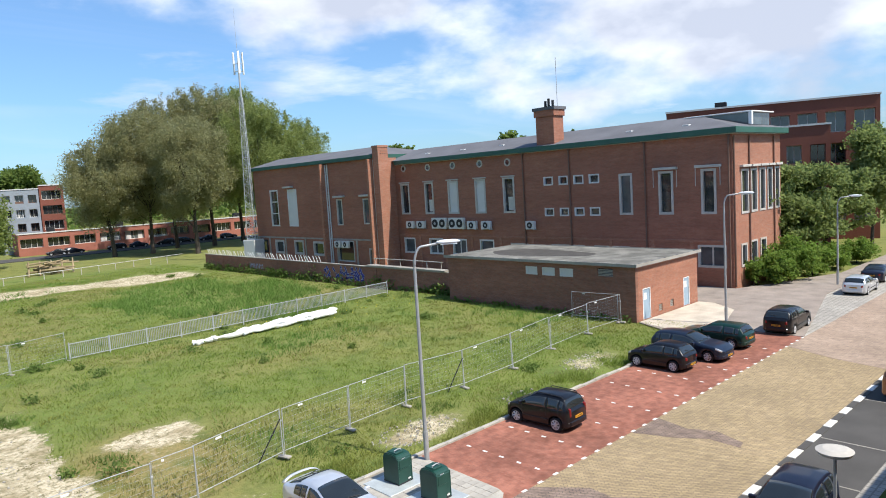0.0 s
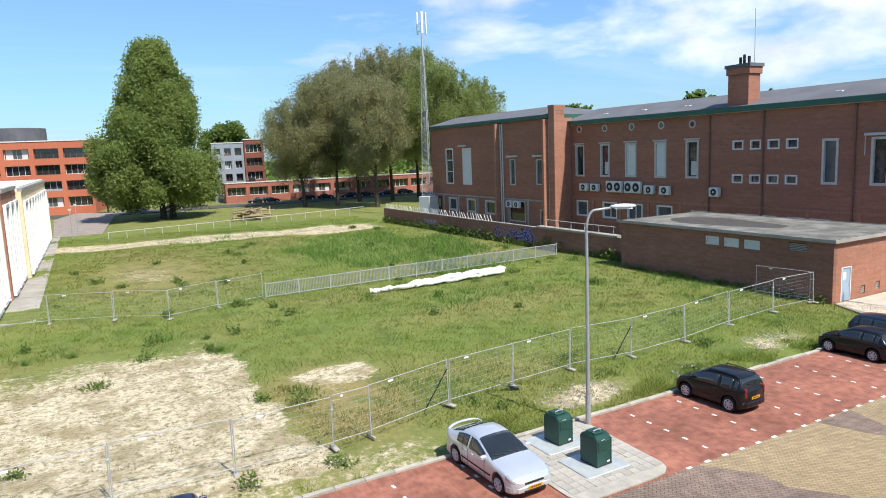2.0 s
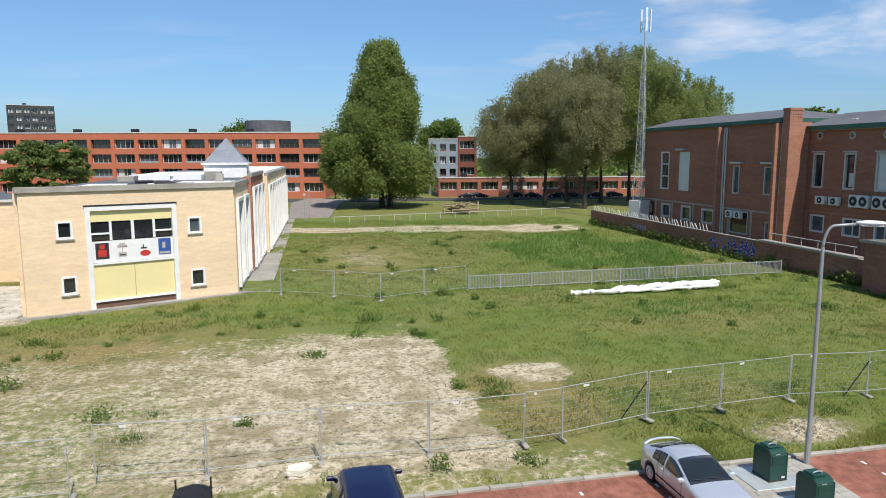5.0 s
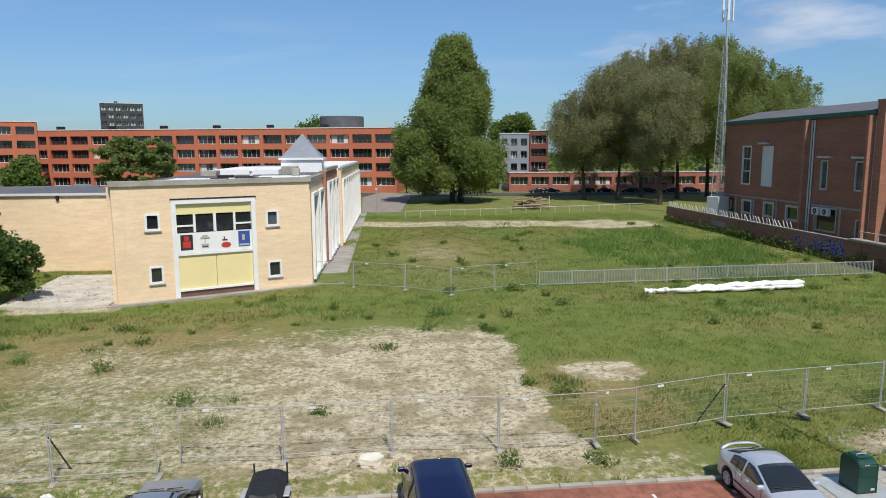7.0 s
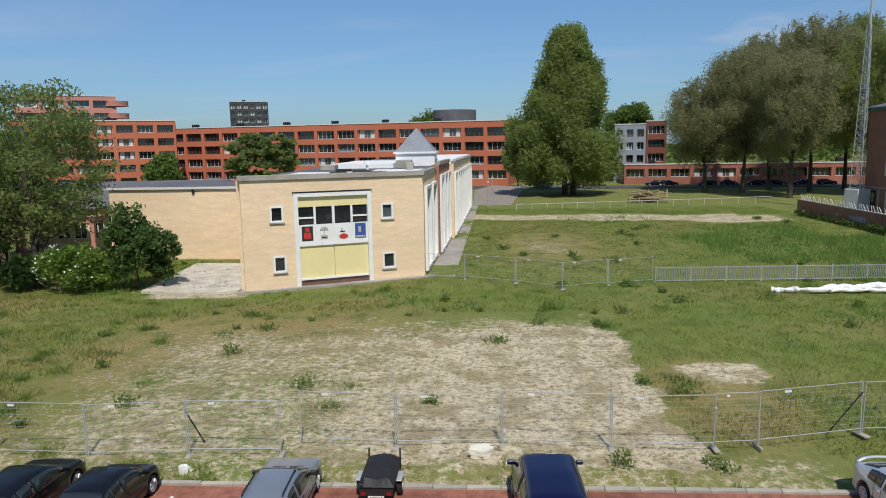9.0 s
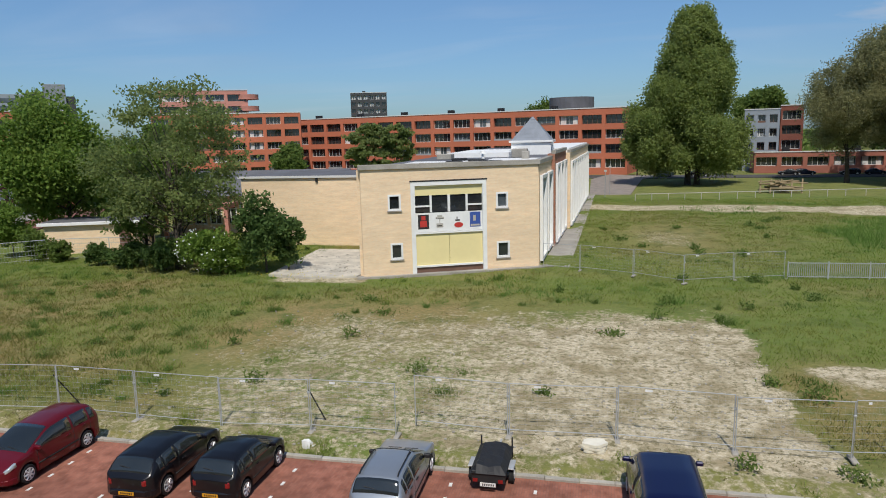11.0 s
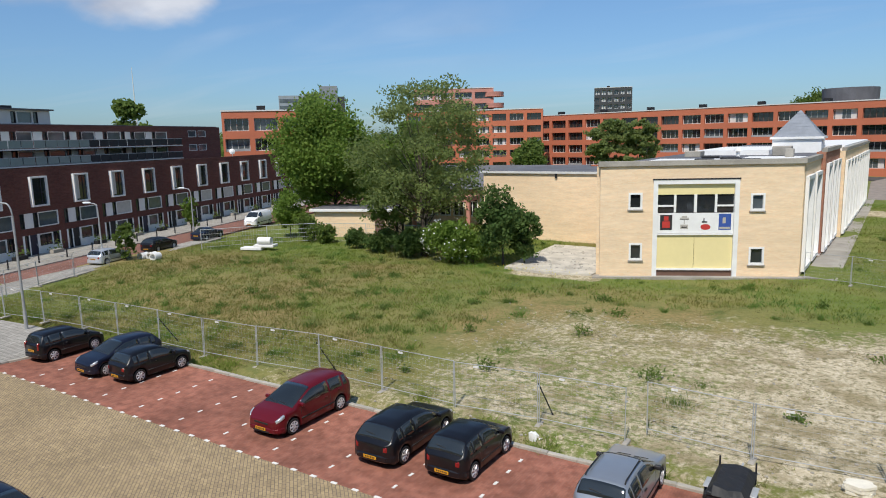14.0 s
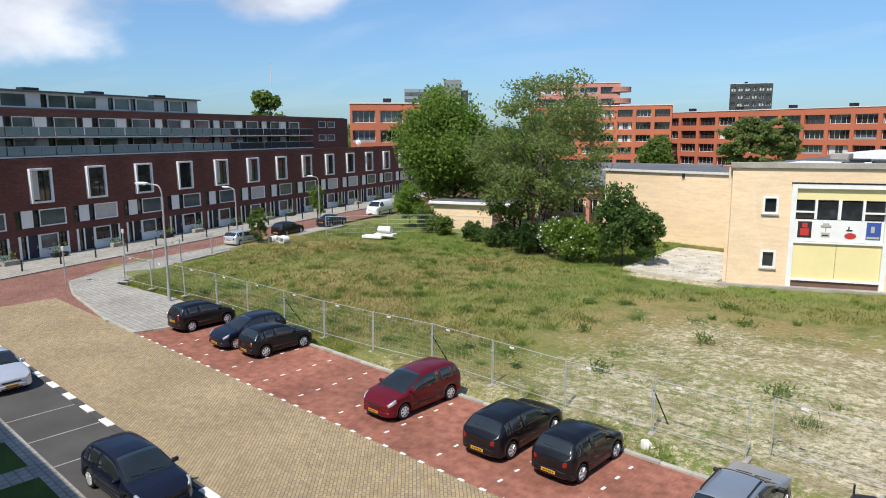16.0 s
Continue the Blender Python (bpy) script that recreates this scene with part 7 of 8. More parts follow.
# mobile fence panels
def fence_panel():
    T = thing("mobile_fence", pose(0, 0, -50), "galvanised mobile wire fence on a concrete foot", "fence", "mobile fences")
    for x in (0.03, 3.42):
        part("upright", tube(bmesh.new(), (x, 0, 0.1), (x, 0, 2.02), 0.019), M["steel"], T)
    for z in (0.28, 2.0):
        part("rail", tube(bmesh.new(), (0.03, 0, z), (3.42, 0, z), 0.016), M["steel"], T)
    rows = [(0.05, 3.4, -0.0025, 0.0025, 0.28 + 0.215 * i - 0.002, 0.28 + 0.215 * i + 0.002) for i in range(1, 8)] + [(0.1 + 0.2 * i - 0.001, 0.1 + 0.2 * i + 0.001, -0.004, -0.001, 0.29, 1.99) for i in range(17)]
    tagged(part("wire_infill", boxes(*rows), M["steel"], T), kind="stuff")
    f = part("foot", boxes((-0.12, 0.08, -0.28, 0.28, 0.0, 0.1), bevel=0.03), M["concrete"], T, "concrete fence foot")
    part("label_tag", boxes((2.4, 2.62, -0.02, -0.006, 1.86, 1.94)), M["white"], T, "small white tag")
    part("clamp", boxes((-0.03, 0.06, -0.04, 0.04, 1.5, 1.56), bevel=0.01), M["steel"], T)
    return T


first_panel = fence_panel()
runs = [
    [(39.15, 24.5), (35.3, 24.5), (31.0, 24.1), (26.7, 23.3), (22.8, 23.05), (19.3, 23.3), (15.95, 22.95), (12.65, 22.6), (8.85, 21.6), (7.4, 21.4), (4.05, 21.3), (0.5, 21.48), (-3.0, 21.25), (-6.3, 21.5)],
    [(-6.7, 20.6), (-9.75, 20.5), (-13.0, 20.2), (-16.5, 20.35), (-19.9, 20.4), (-23.3, 20.0), (-26.7, 19.8), (-30.1, 19.8), (-33.5, 19.7), (-36.9, 19.7), (-40.3, 19.4), (-43.8, 18.9), (-47.3, 18.6), (-49.4, 21.6), (-51.2, 24.6), (-52.6, 28.0), (-53.7, 31.6)],
    [(39.1, 24.7), (38.6, 28.1)],
    [(5.3, 45.9), (2.2, 48.1), (-1.5, 49.6), (-4.2, 50.2)],
    [(11.9, 48.2), (8.6, 47.4), (5.3, 46.2)],
]
made = 0
for run in runs:
    for (ax, ay), (bx, by) in zip(run, run[1:]):
        m = pose(ax, ay, 0.01, random.uniform(-2.5, 2.5), random.uniform(-0.7, 0.7), math.degrees(math.atan2(by - ay, bx - ax)))
        if made == 0:
            ob = first_panel
            ob.matrix_world = m
        else:
            ob = copy_thing(first_panel, m)
        ob.scale = (math.hypot(bx - ax, by - ay) / 3.45, 1, 0.95)
        made += 1
for x, y, a in ((12.6, 22.6, 150), (-9.75, 20.5, 60), (-20, 20.4, 60), (-30.1, 19.8, 60), (22.8, 23.05, 150)):
    br = thing("fence_brace", pose(x, y, 0.05, 0, 0, a), "dark slanting brace behind the fence", "fence brace", "fence braces")
    part("strut", tube(bmesh.new(), (0, 0, 1.5), (0.9, 0.35, 0.0), 0.025), M["black"], br)

# fixed bar railing across the field
rl = thing("bar_railing", pose(12.05, 48.04, 0, 0, 0, math.degrees(math.atan2(1.26, 27.19))), "grey galvanised bar railing across the meadow", "railing")
LEN = 27.2
for z in (0.2, 1.12):
    part("rail", boxes((0, LEN, -0.025, 0.025, z, z + 0.05)), M["steel"], rl)
post = part("post", boxes((-0.035, 0.035, -0.035, 0.035, -0.2, 1.25), bevel=0.005), M["steel"], rl)
for i in range(1, 12):
    share("post", post.data, rl, pose(LEN * i / 11, 0, 0))
bar = part("bar", boxes((-0.016, 0.016, -0.012, 0.012, 0.25, 1.12)), M["pole"], rl)
bar.matrix_basis = pose(0.12, 0, 0)
for i in range(1, 225):
    share("bar", bar.data, rl, pose(0.12 + 0.12 * i, 0, 0))

# low rail along the park
lr = thing("park_rail", pose(0, 0, 0), "low grey rail between meadow and park", "railing")
pts = [(4.8, 101.2), (14, 103.0), (24, 105.2), (34, 107.3), (45.5, 110.5)]
bm = bmesh.new()
for (ax, ay), (bx, by) in zip(pts, pts[1:]):
    tube(bm, (ax, ay, 1.0), (bx, by, 1.0), 0.05, sides=6)
part("top_rail", bm, M["frame_grey"], lr)
for (ax, ay), (bx, by) in zip(pts, pts[1:]):
    for k in range(4):
        x, y = ax + (bx - ax) * k / 4, ay + (by - ay) * k / 4
        part("post", tube(bmesh.new(), (x, y, -0.3), (x, y, 1.02), 0.05, sides=6), M["frame_grey"], lr)

# white sheeting rolled up before the railing
random.seed(15)
ws = thing("plastic_sheet", pose(19.6, 44.9, 0.05, 0, 0, 3.6), "long crumpled roll of white plastic sheeting", "plastic sheet")
bm = bmesh.new()
pts, rad = [], []
for i in range(40):
    u = 11.6 * i / 39
    pts.append((u, 0.18 * math.sin(i * 0.7) + random.uniform(-0.05, 0.05), 0.16 + 0.14 * smooth(1.0, 8, u) + random.uniform(-0.03, 0.03)))
    rad.append((0.08 + 0.17 * smooth(0.6, 3.5, u)) * random.uniform(0.85, 1.15) * (1 - 0.7 * smooth(11.2, 11.6, u)))
path_tube(bm, pts, rad, 10)
part("roll", bm, M["white"], ws)
bm = bmesh.new()
path_tube(bm, [(2.8 + 0.32 * i, -0.35 + 0.1 * math.sin(i), 0.1 + random.uniform(0, 0.08)) for i in range(27)], [0.12 * random.uniform(0.7, 1.3) for i in range(27)], 8)
part("loose_fold", bm, M["white"], ws)
bm = bmesh.new()
path_tube(bm, [(-0.8 + 0.14 * i, random.uniform(-0.16, 0.16), 0.1 + random.uniform(0, 0.12)) for i in range(13)], [0.16 * random.uniform(0.6, 1.3) for i in range(13)], 8)
part("crumpled_end", bm, M["white"], ws)


def rubble(name, x, y, n, spread, size, material, label, seed):
    random.seed(seed)
    T = thing(name, pose(x, y, 0.0), label, "rubble")
    bm = bmesh.new()
    for i in range(n):
        a, r = random.uniform(0, 6.28), spread * math.sqrt(random.random())
        s = size * random.uniform(0.4, 1.3)
        bmesh.ops.create_icosphere(bm, subdivisions=1, radius=s, matrix=Matrix.Translation((r * math.cos(a), 0.6 * r * math.sin(a), 0.0 + s * 0.35)) @ Euler((random.random() * 3, random.random() * 3, 0)).to_matrix().to_4x4() @ Matrix.Diagonal((1, random.uniform(0.5, 0.9), random.uniform(0.4, 0.7), 1)))
    for v in bm.verts:
        v.co += Vector((random.uniform(-1, 1), random.uniform(-1, 1), random.uniform(-1, 1))) * size * 0.12
    tagged(part("debris", bm, material, T), kind="stuff")


random.seed(1)
M["cream_board"] = mat("cream_foam_board", (0.78, 0.73, 0.60), 0.85, vary=0.12, scale=2, fine=12)
stack = thing("board_stack", pose(-0.2, 20.55, 0.04, 0, 0, 8) @ Matrix.Diagonal((0.6, 0.6, 1.0, 1)), "stack of cream wavy-edged boards beside the fence", "boards")
for k in range(4):
    rim_ = [((0.62 + 0.07 * math.sin(7 * a + k)) * math.cos(a), (0.45 + 0.05 * math.sin(5 * a + k)) * math.sin(a)) for a in [2 * math.pi * i / 22 for i in range(22)]]
    ob = part("board", polygon(bmesh.new(), rim_, 0.0, 0.085), M["cream_board"], stack)
    ob.matrix_basis = pose(random.uniform(-0.05, 0.05), random.uniform(-0.04, 0.04), 0.1 * k, 0, random.uniform(-2, 2), random.uniform(-8, 8))
rubble("white_bag", -9.4, 19.5, 3, 0.2, 0.2, M["white"], "crumpled white plastic bag", 2)
rubble("white_bag", -10.9, 20.3, 2, 0.12, 0.12, M["white"], "small white plastic scrap", 3)
rubble("rubble_heap", 30.2, 21.0, 170, 2.0, 0.055, M["kerb"], "heap of pale broken stone in the grass", 4)
rubble("rubble_heap", 17.6, 20.7, 170, 2.1, 0.05, M["kerb"], "scattered pale rubble behind the kerb", 5)
rubble("rubble_heap", -20.0, 48.5, 130, 3.4, 0.15, M["kerb"], "broken concrete beside the school", 6)
rubble("rubble_heap", -21.0, 52.5, 100, 3.2, 0.14, M["kerb"], "broken concrete beside the school", 7)
rubble("rubble_heap", 23.5, 19.9, 25, 1.5, 0.1, M["kerb"], "scattered pale rubble behind the kerb", 9)
random.seed(3)
bm = bmesh.new()
for i in range(900):
    x, y = random.uniform(-20, 8), random.uniform(19.3, 36)
    if random.random() < soil(x, y):
        s = random.uniform(0.02, 0.07)
        bmesh.ops.create_icosphere(bm, subdivisions=1, radius=s, matrix=Matrix.Translation((x, y, rise(x, y) + s * 0.3)) @ Matrix.Diagonal((1, 0.8, 0.6, 1)))
st_ = tagged(part("loose_stones", bm, M["kerb"]), "small loose stones on the bare sand", "stones", kind="stuff")

# broken concrete wall stubs and pipes at the far edge of the meadow
cp = thing("concrete_pipes", pose(-54.6, 35.6, 0.05, 0, 0, 15), "pile of short pale concrete pipes", "pipes")
for k, (x, y, z) in enumerate(((0, 0, 0.3), (0.7, 0.3, 0.3), (1.5, -0.2, 0.35))):
    bm = bmesh.new()
    ring = [(0.34, 0), (0.34, 0.8), (0.26, 0.8), (0.26, 0)]
    vs = [[bm.verts.new((x + r * math.cos(2 * math.pi * i / 16), y - d, z + r * math.sin(2 * math.pi * i / 16))) for r, d in ring] for i in range(16)]
    for i in range(16):
        for j in range(4):
            bm.faces.new((vs[i][j], vs[i][(j + 1) % 4], vs[(i + 1) % 16][(j + 1) % 4], vs[(i + 1) % 16][j]))
    bmesh.ops.recalc_face_normals(bm, faces=bm.faces)
    part("pipe", bm, M["white"], cp)
wo = thing("concrete_slabs", pose(-48.7, 43.2, 0.12, 0, 0, 20), "white concrete slabs with a pipe on top", "slabs")
part("slab", boxes((-1.6, 0.5, -0.5, 0.5, 0.0, 0.25), bevel=0.03), M["white"], wo)
part("slab", boxes((-0.3, 1.7, -0.4, 0.6, 0.252, 0.5), bevel=0.03), M["white"], wo)
part("pipe", tube(bmesh.new(), (0.1, -0.1, 0.85), (1.4, -0.1, 0.85), 0.34, sides=18), M["white"], wo)
wf = thing("wire_fence", pose(0, 0, 0), "grey wire mesh fence before the hut", "fence")
pts = [(-54.0, 41.0), (-50.5, 46.0), (-46.5, 49.5), (-42.0, 50.8), (-37, 51.5), (-31, 51.8)]
for (ax, ay), (bx, by) in zip(pts, pts[1:]):
    part("post", tube(bmesh.new(), (ax, ay, -0.2), (ax, ay, 2.0), 0.04, sides=6), M["steel"], wf)
    rows = bmesh.new()
    for z in (0.3, 0.7, 1.1, 1.5, 1.95):
        tube(rows, (ax, ay, z), (bx, by, z), 0.012 if z < 1.9 else 0.025, sides=4)
    for i in range(24):
        s = i / 24
        tube(rows, (ax + (bx - ax) * s, ay + (by - ay) * s, 0.1), (ax + (bx - ax) * s, ay + (by - ay) * s, 1.95), 0.008, sides=3)
    tagged(part("mesh", rows, M["steel"], wf), kind="stuff")

# timber climbing frame in the park
tf = thing("timber_structure", pose(27.2, 115.5, -0.15), "rough timber climbing structure on the park lawn", "play structure")
random.seed(12)
for i in range(22):
    a = random.uniform(-0.4, 0.4)
    x, y, z = random.uniform(-3.2, 1.2), random.uniform(-1.2, 1.2), random.uniform(0.3, 1.7)
    part("log", tube(bmesh.new(), (x, y, z), (x + 3.0 * math.cos(a), y + 3.0 * math.sin(a), z + random.uniform(-0.3, 0.3)), 0.13, 0.11, 7), M["wood"], tf)
for x in (-3, -1.5, 0, 1.5, 3):
    part("post", tube(bmesh.new(), (x, -0.8, 0), (x + 0.3, 0.2, 2.1), 0.14, 0.12, 7), M["wood"], tf)

# lattice mast
ms = thing("radio_mast", pose(50.6, 95.6, 0, 0, 0, 20), "tall galvanised lattice mast with aerial panels", "mast")
HB, HT = 24.6, 31.6
def leg(k, z):
    r = 1.05 - 0.72 * z / HB
    a = 2 * math.pi * k / 3
    return Vector((r * math.cos(a), r * math.sin(a), z))
for k in range(3):
    part("mast_leg", tube(bmesh.new(), leg(k, 0), leg(k, HB), 0.06, 0.045, 6), M["steel"], ms)
n_lev = 30
for i in range(n_lev):
    z0, z1 = HB * i / n_lev, HB * (i + 1) / n_lev
    for k in range(3):
        j = (k + 1) % 3
        p0, p1 = (leg(k, z0), leg(j, z1)) if i % 2 else (leg(j, z0), leg(k, z1))
        part("brace", tube(bmesh.new(), p0, p1, 0.028, sides=4), M["steel"], ms)
        part("crossbar", tube(bmesh.new(), leg(k, z1), leg(j, z1), 0.024, sides=4), M["steel"], ms)
part("ladder", boxes((-0.02, 0.02, -0.2, -0.16, 2, HB), (-0.02, 0.02, 0.16, 0.2, 2, HB), *[(-0.015, 0.015, -0.16, 0.16, 2 + 0.5 * i, 2.04 + 0.5 * i) for i in range(44)]), M["steel"], ms)
part("mast_pole", tube(tube(bmesh.new(), (0, 0, HB - 1.5), (0, 0, 29.8), 0.16, 0.12, 8), (0, 0, 29.8), (0, 0, 37.5), 0.03, 0.015, 6), M["steel"], ms)
for a in (100, 230, 340):
    c, s = math.cos(radians(a)), math.sin(radians(a))
    bm = boxes((-0.16, 0.16, -0.09, 0.09, 27.9, 31.2), bevel=0.03)
    ob = part("aerial_panel", bm, M["white"], ms)
    ob.matrix_basis = pose(0.75 * c, 0.75 * s, 0, 0, 0, a + 90)
    part("aerial_arm", tube(tube(bmesh.new(), (0, 0, 28.4), (0.7 * c, 0.7 * s, 28.4), 0.05), (0, 0, 29.5), (0.7 * c, 0.7 * s, 29.5), 0.05), M["steel"], ms)
part("equipment_cabinet", boxes((-1.1, 1.1, -1.1, 1.1, 0, 3.1), bevel=0.04), M["blind"], ms, "pale equipment cabinet")
# dishes on the flats
for x, y, z in ((-76.5, 64.5, 8.5),):
    d = thing("satellite_dish", pose(x, y, z - 0.45, 0, 0, 150), "white satellite dish on a roof edge", "satellite dish", "satellite dishes")
    part("stand", tube(bmesh.new(), (0, 0, 0.02), (0, 0, 0.5), 0.04), M["steel"], d)
    bm = bmesh.new()
    bmesh.ops.create_cone(bm, cap_ends=False, segments=18, radius1=0.4, radius2=0.1, depth=0.14, matrix=Matrix.Translation((0.08, 0, 0.75)) @ Matrix.Rotation(radians(-75), 4, "Y"))
    bmesh.ops.create_circle(bm, cap_ends=True, radius=0.1, segments=12, matrix=Matrix.Translation((0.01, 0, 0.73)) @ Matrix.Rotation(radians(-75), 4, "Y"))
    part("dish", bm, M["white"], d)
# bollards and bikes' rails before the terrace
bol = thing("bollard", pose(-56.6, 15.0, 0.09), "short dark bollard on the pavement", "bollard", "bollards on the pavement")
part("post", tube(bmesh.new(), (0, 0, 0), (0, 0, 0.85), 0.07, 0.06, 8), M["black"], bol)
for k in range(1, 16):
    s = 3.1 * k
    copy_thing(bol, pose(-56.6 - 0.304 * s, 15.0 + 0.953 * s, 0.09))
fm = thing("far_mast", pose(-250, 165, 0), "thin pale mast far behind the flats", "mast")
part("shaft", tube(tube(bmesh.new(), (0, 0, -1), (0, 0, 26), 0.4, 0.3, 8), (0, 0, 26), (0, 0, 40), 0.2, 0.08, 6), M["blind"], fm)


# ---- plants ----
def leaf_mesh(name, centres, sizes, material, parent=None, droop=0.0, seed=0, label="", long=1.5):
    """Many small folded leaves, each two triangles, at the given places."""
    rng = np.random.default_rng(seed)
    n = len(centres)
    a = rng.normal(size=(n, 3)); a[:, 2] -= droop
    a /= np.linalg.norm(a, axis=1)[:, None]
    b = rng.normal(size=(n, 3))
    b -= (b * a).sum(1)[:, None] * a
    b /= np.linalg.norm(b, axis=1)[:, None]
    s = np.asarray(sizes)[:, None]
    c = np.cross(a, b) * s * 0.18
    q = np.stack([centres - a * s * long * 0.5, centres + b * s * 0.45 + c, centres + a * s * long * 0.5, centres - b * s * 0.45 + c], 1).reshape(-1, 3)
    me = bpy.data.meshes.new(name)
    me.vertices.add(4 * n)
    me.vertices.foreach_set("co", q.astype(np.float32).ravel())
    me.loops.add(6 * n)
    idx = (np.arange(n)[:, None] * 4 + np.array([0, 1, 2, 0, 2, 3])[None]).ravel()
    me.loops.foreach_set("vertex_index", idx.astype(np.int32))
    me.polygons.add(2 * n)
    me.polygons.foreach_set("loop_start", np.arange(0, 6 * n, 3, dtype=np.int32))
    me.update(calc_edges=True)
    me.validate()
    me.materials.append(material)
    ob = new(name, me)
    if parent is not None:
        ob.parent = parent
    if label:
        ob["label"] = label
    return ob


def crown_points(rng, lobes, per, fill=0.1, spread=0.30, tall=0.8):
    """Places of leaves in lobes (x, y, z, rx, ry, rz), thick towards their skins, gathered in tufts."""
    out = []
    for x, y, z, rx, ry, rz in lobes:
        k = max(4, int(per * (rx * ry * rz) ** (2 / 3) / 14))
        d = rng.normal(size=(k, 3)); d /= np.linalg.norm(d, axis=1)[:, None]
        r = fill + (1 - fill) * rng.random(k) ** 0.6
        tuft = np.stack([x + d[:, 0] * rx * r, y + d[:, 1] * ry * r, z + d[:, 2] * rz * r], 1)
        m = 14
        off = np.clip(rng.normal(size=(k, m, 3)), -1.5, 1.5) * spread * (rx * ry * rz) ** (1 / 3) * np.array([1, 1, tall])
        out.append((tuft[:, None] + off).reshape(-1, 3))
    return np.concatenate(out)


def tree(x, y, height, crown, kind, material, leaf, per, trunk=0.3, seed=0, label="", stems=1, name="tree", droop=0.0, fork=0.25):
    """Tapered trunk with limbs to the crown's lobes, and the crown as thousands of leaves in tufts."""
    rng = np.random.default_rng(seed)
    T = thing(name, pose(x, y, 0), label, "tree" if name == "tree" else name)
    lobes = []
    if kind == "cone":
        for i in range(170):
            t = rng.random() ** 0.85
            z = height * (0.145 + 0.815 * t)
            R = crown * max(0.10, (1 - t) ** 0.46 * min(1.0, 0.82 + t * 1.2)) * 0.92
            a = rng.random() * 6.283
            q = R * (0.4 + 0.55 * rng.random())
            s = crown * (0.105 + 0.075 * (1 - t)) * (0.65 + 0.7 * rng.random())
            lobes.append((q * math.cos(a), q * math.sin(a), z, s, s, s * 1.15))
        for i in range(26):
            s = crown * rng.uniform(0.10, 0.17)
            lobes.append((-crown * rng.uniform(0.55, 0.98), rng.normal() * crown * 0.3, height * rng.uniform(0.15, 0.44), s, s, s * 1.1))
        lobes.append((0, 0, height * 0.955, crown * 0.14, crown * 0.14, height * 0.045))
    elif kind == "vase":
        for i in range(84):
            d = rng.normal(size=3); d /= np.linalg.norm(d)
            r = 0.35 + 0.6 * rng.random() ** 0.6
            s = crown * (0.13 + 0.10 * rng.random())
            z = height * (0.60 + 0.355 * d[2] * r)
            wide = 1.0 if d[2] > -0.3 else 0.86
            lobes.append((d[0] * crown * r * wide, d[1] * crown * r * wide, z, s, s, s * 1.35))
        for i in range(46):
            a, q = rng.random() * 6.283, crown * 0.8 * rng.random() ** 0.5
            z = height * (0.60 + 0.35 * math.sqrt(max(0.0, 1 - (q / crown) ** 2)))
            s = crown * (0.045 + 0.03 * rng.random())
            lobes.append((q * math.cos(a), q * math.sin(a), z, s, s, s * 3.6))
    elif kind == "layer":
        for i in range(78):
            t = rng.random()
            a = rng.random() * 6.283
            z = height * (0.30 + 0.66 * t)
            q = crown * (0.1 + 0.9 * rng.random() ** 0.7) * (1.0 - 0.55 * abs(t - 0.4))
            s = crown * (0.14 + 0.12 * rng.random())
            lobes.append((q * math.cos(a), q * math.sin(a), z, s * 1.3, s * 1.3, s * 0.5))
    else:
        for i in range(38):
            d = rng.normal(size=3); d /= np.linalg.norm(d)
            r = 0.82 * rng.random() ** 0.4
            s = crown * (0.22 + 0.16 * rng.random())
            zc = height * (0.56 if kind == "round" else 0.5)
            zr = height * (0.42 if kind == "round" else 0.46)
            lobes.append((d[0] * crown * r * 0.85, d[1] * crown * r * 0.85, max(s * 0.6, zc + d[2] * zr * r), s, s, s * 0.9))
    pts = crown_points(rng, lobes, per, 0.1, *((0.34, 1.05) if kind == "vase" else (0.46, 1.0) if kind == "cone" else (0.30, 0.8)))
    pts = pts[pts[:, 2] > 0.15]
    leaf_mesh("crown", pts, leaf * (0.7 + 0.6 * rng.random(len(pts))), material, T, droop, seed + 7)
    bm = bmesh.new()
    for k in range(stems):
        bx, by = (0, 0) if stems == 1 else (rng.normal() * trunk * 1.5, rng.normal() * trunk * 1.5)
        h = height * (0.8 if kind == "cone" else 0.6)
        leanx, leany = rng.normal() * 0.03 * height, rng.normal() * 0.03 * height
        spine = [(bx + leanx * (i / 6) ** 1.5, by + leany * (i / 6) ** 1.5, -0.3 + (h + 0.3) * i / 6) for i in range(7)]
        path_tube(bm, spine, [trunk * (1.25 if i == 0 else 1 - 0.13 * i) for i in range(7)], 8)
        for lb in lobes[k::stems][:14]:
            z0 = max(height * fork * 0.6, lb[2] * 0.55)
            t = min(1, z0 / h)
            a = Vector((bx + leanx * t ** 1.5, by + leany * t ** 1.5, min(z0, h)))
            b = Vector(lb[:3])
            mid = a.lerp(b, 0.5) + Vector((0, 0, 0.06 * height * (0.5 - rng.random())))
            r0 = trunk * 0.42 * (1 - 0.5 * t)
            path_tube(bm, [a, mid, b], [r0, r0 * 0.65, r0 * 0.2], 5)
    part("trunk", bm, M["bark"], T)
    return T


M["leaf_airy"] = leafy("light_green_leaves", (0.19, 0.25, 0.075), (0.28, 0.33, 0.12), 0.6)
M["leaf_cone"] = leafy("mid_green_leaves", (0.22, 0.285, 0.075), (0.31, 0.365, 0.12), 0.62)
tree(16.4, 134.0, 31.2, 11.4, "cone", M["leaf_cone"], 0.30, 520, 0.5, 3, "tall dense conical green tree on the park lawn", stems=2)
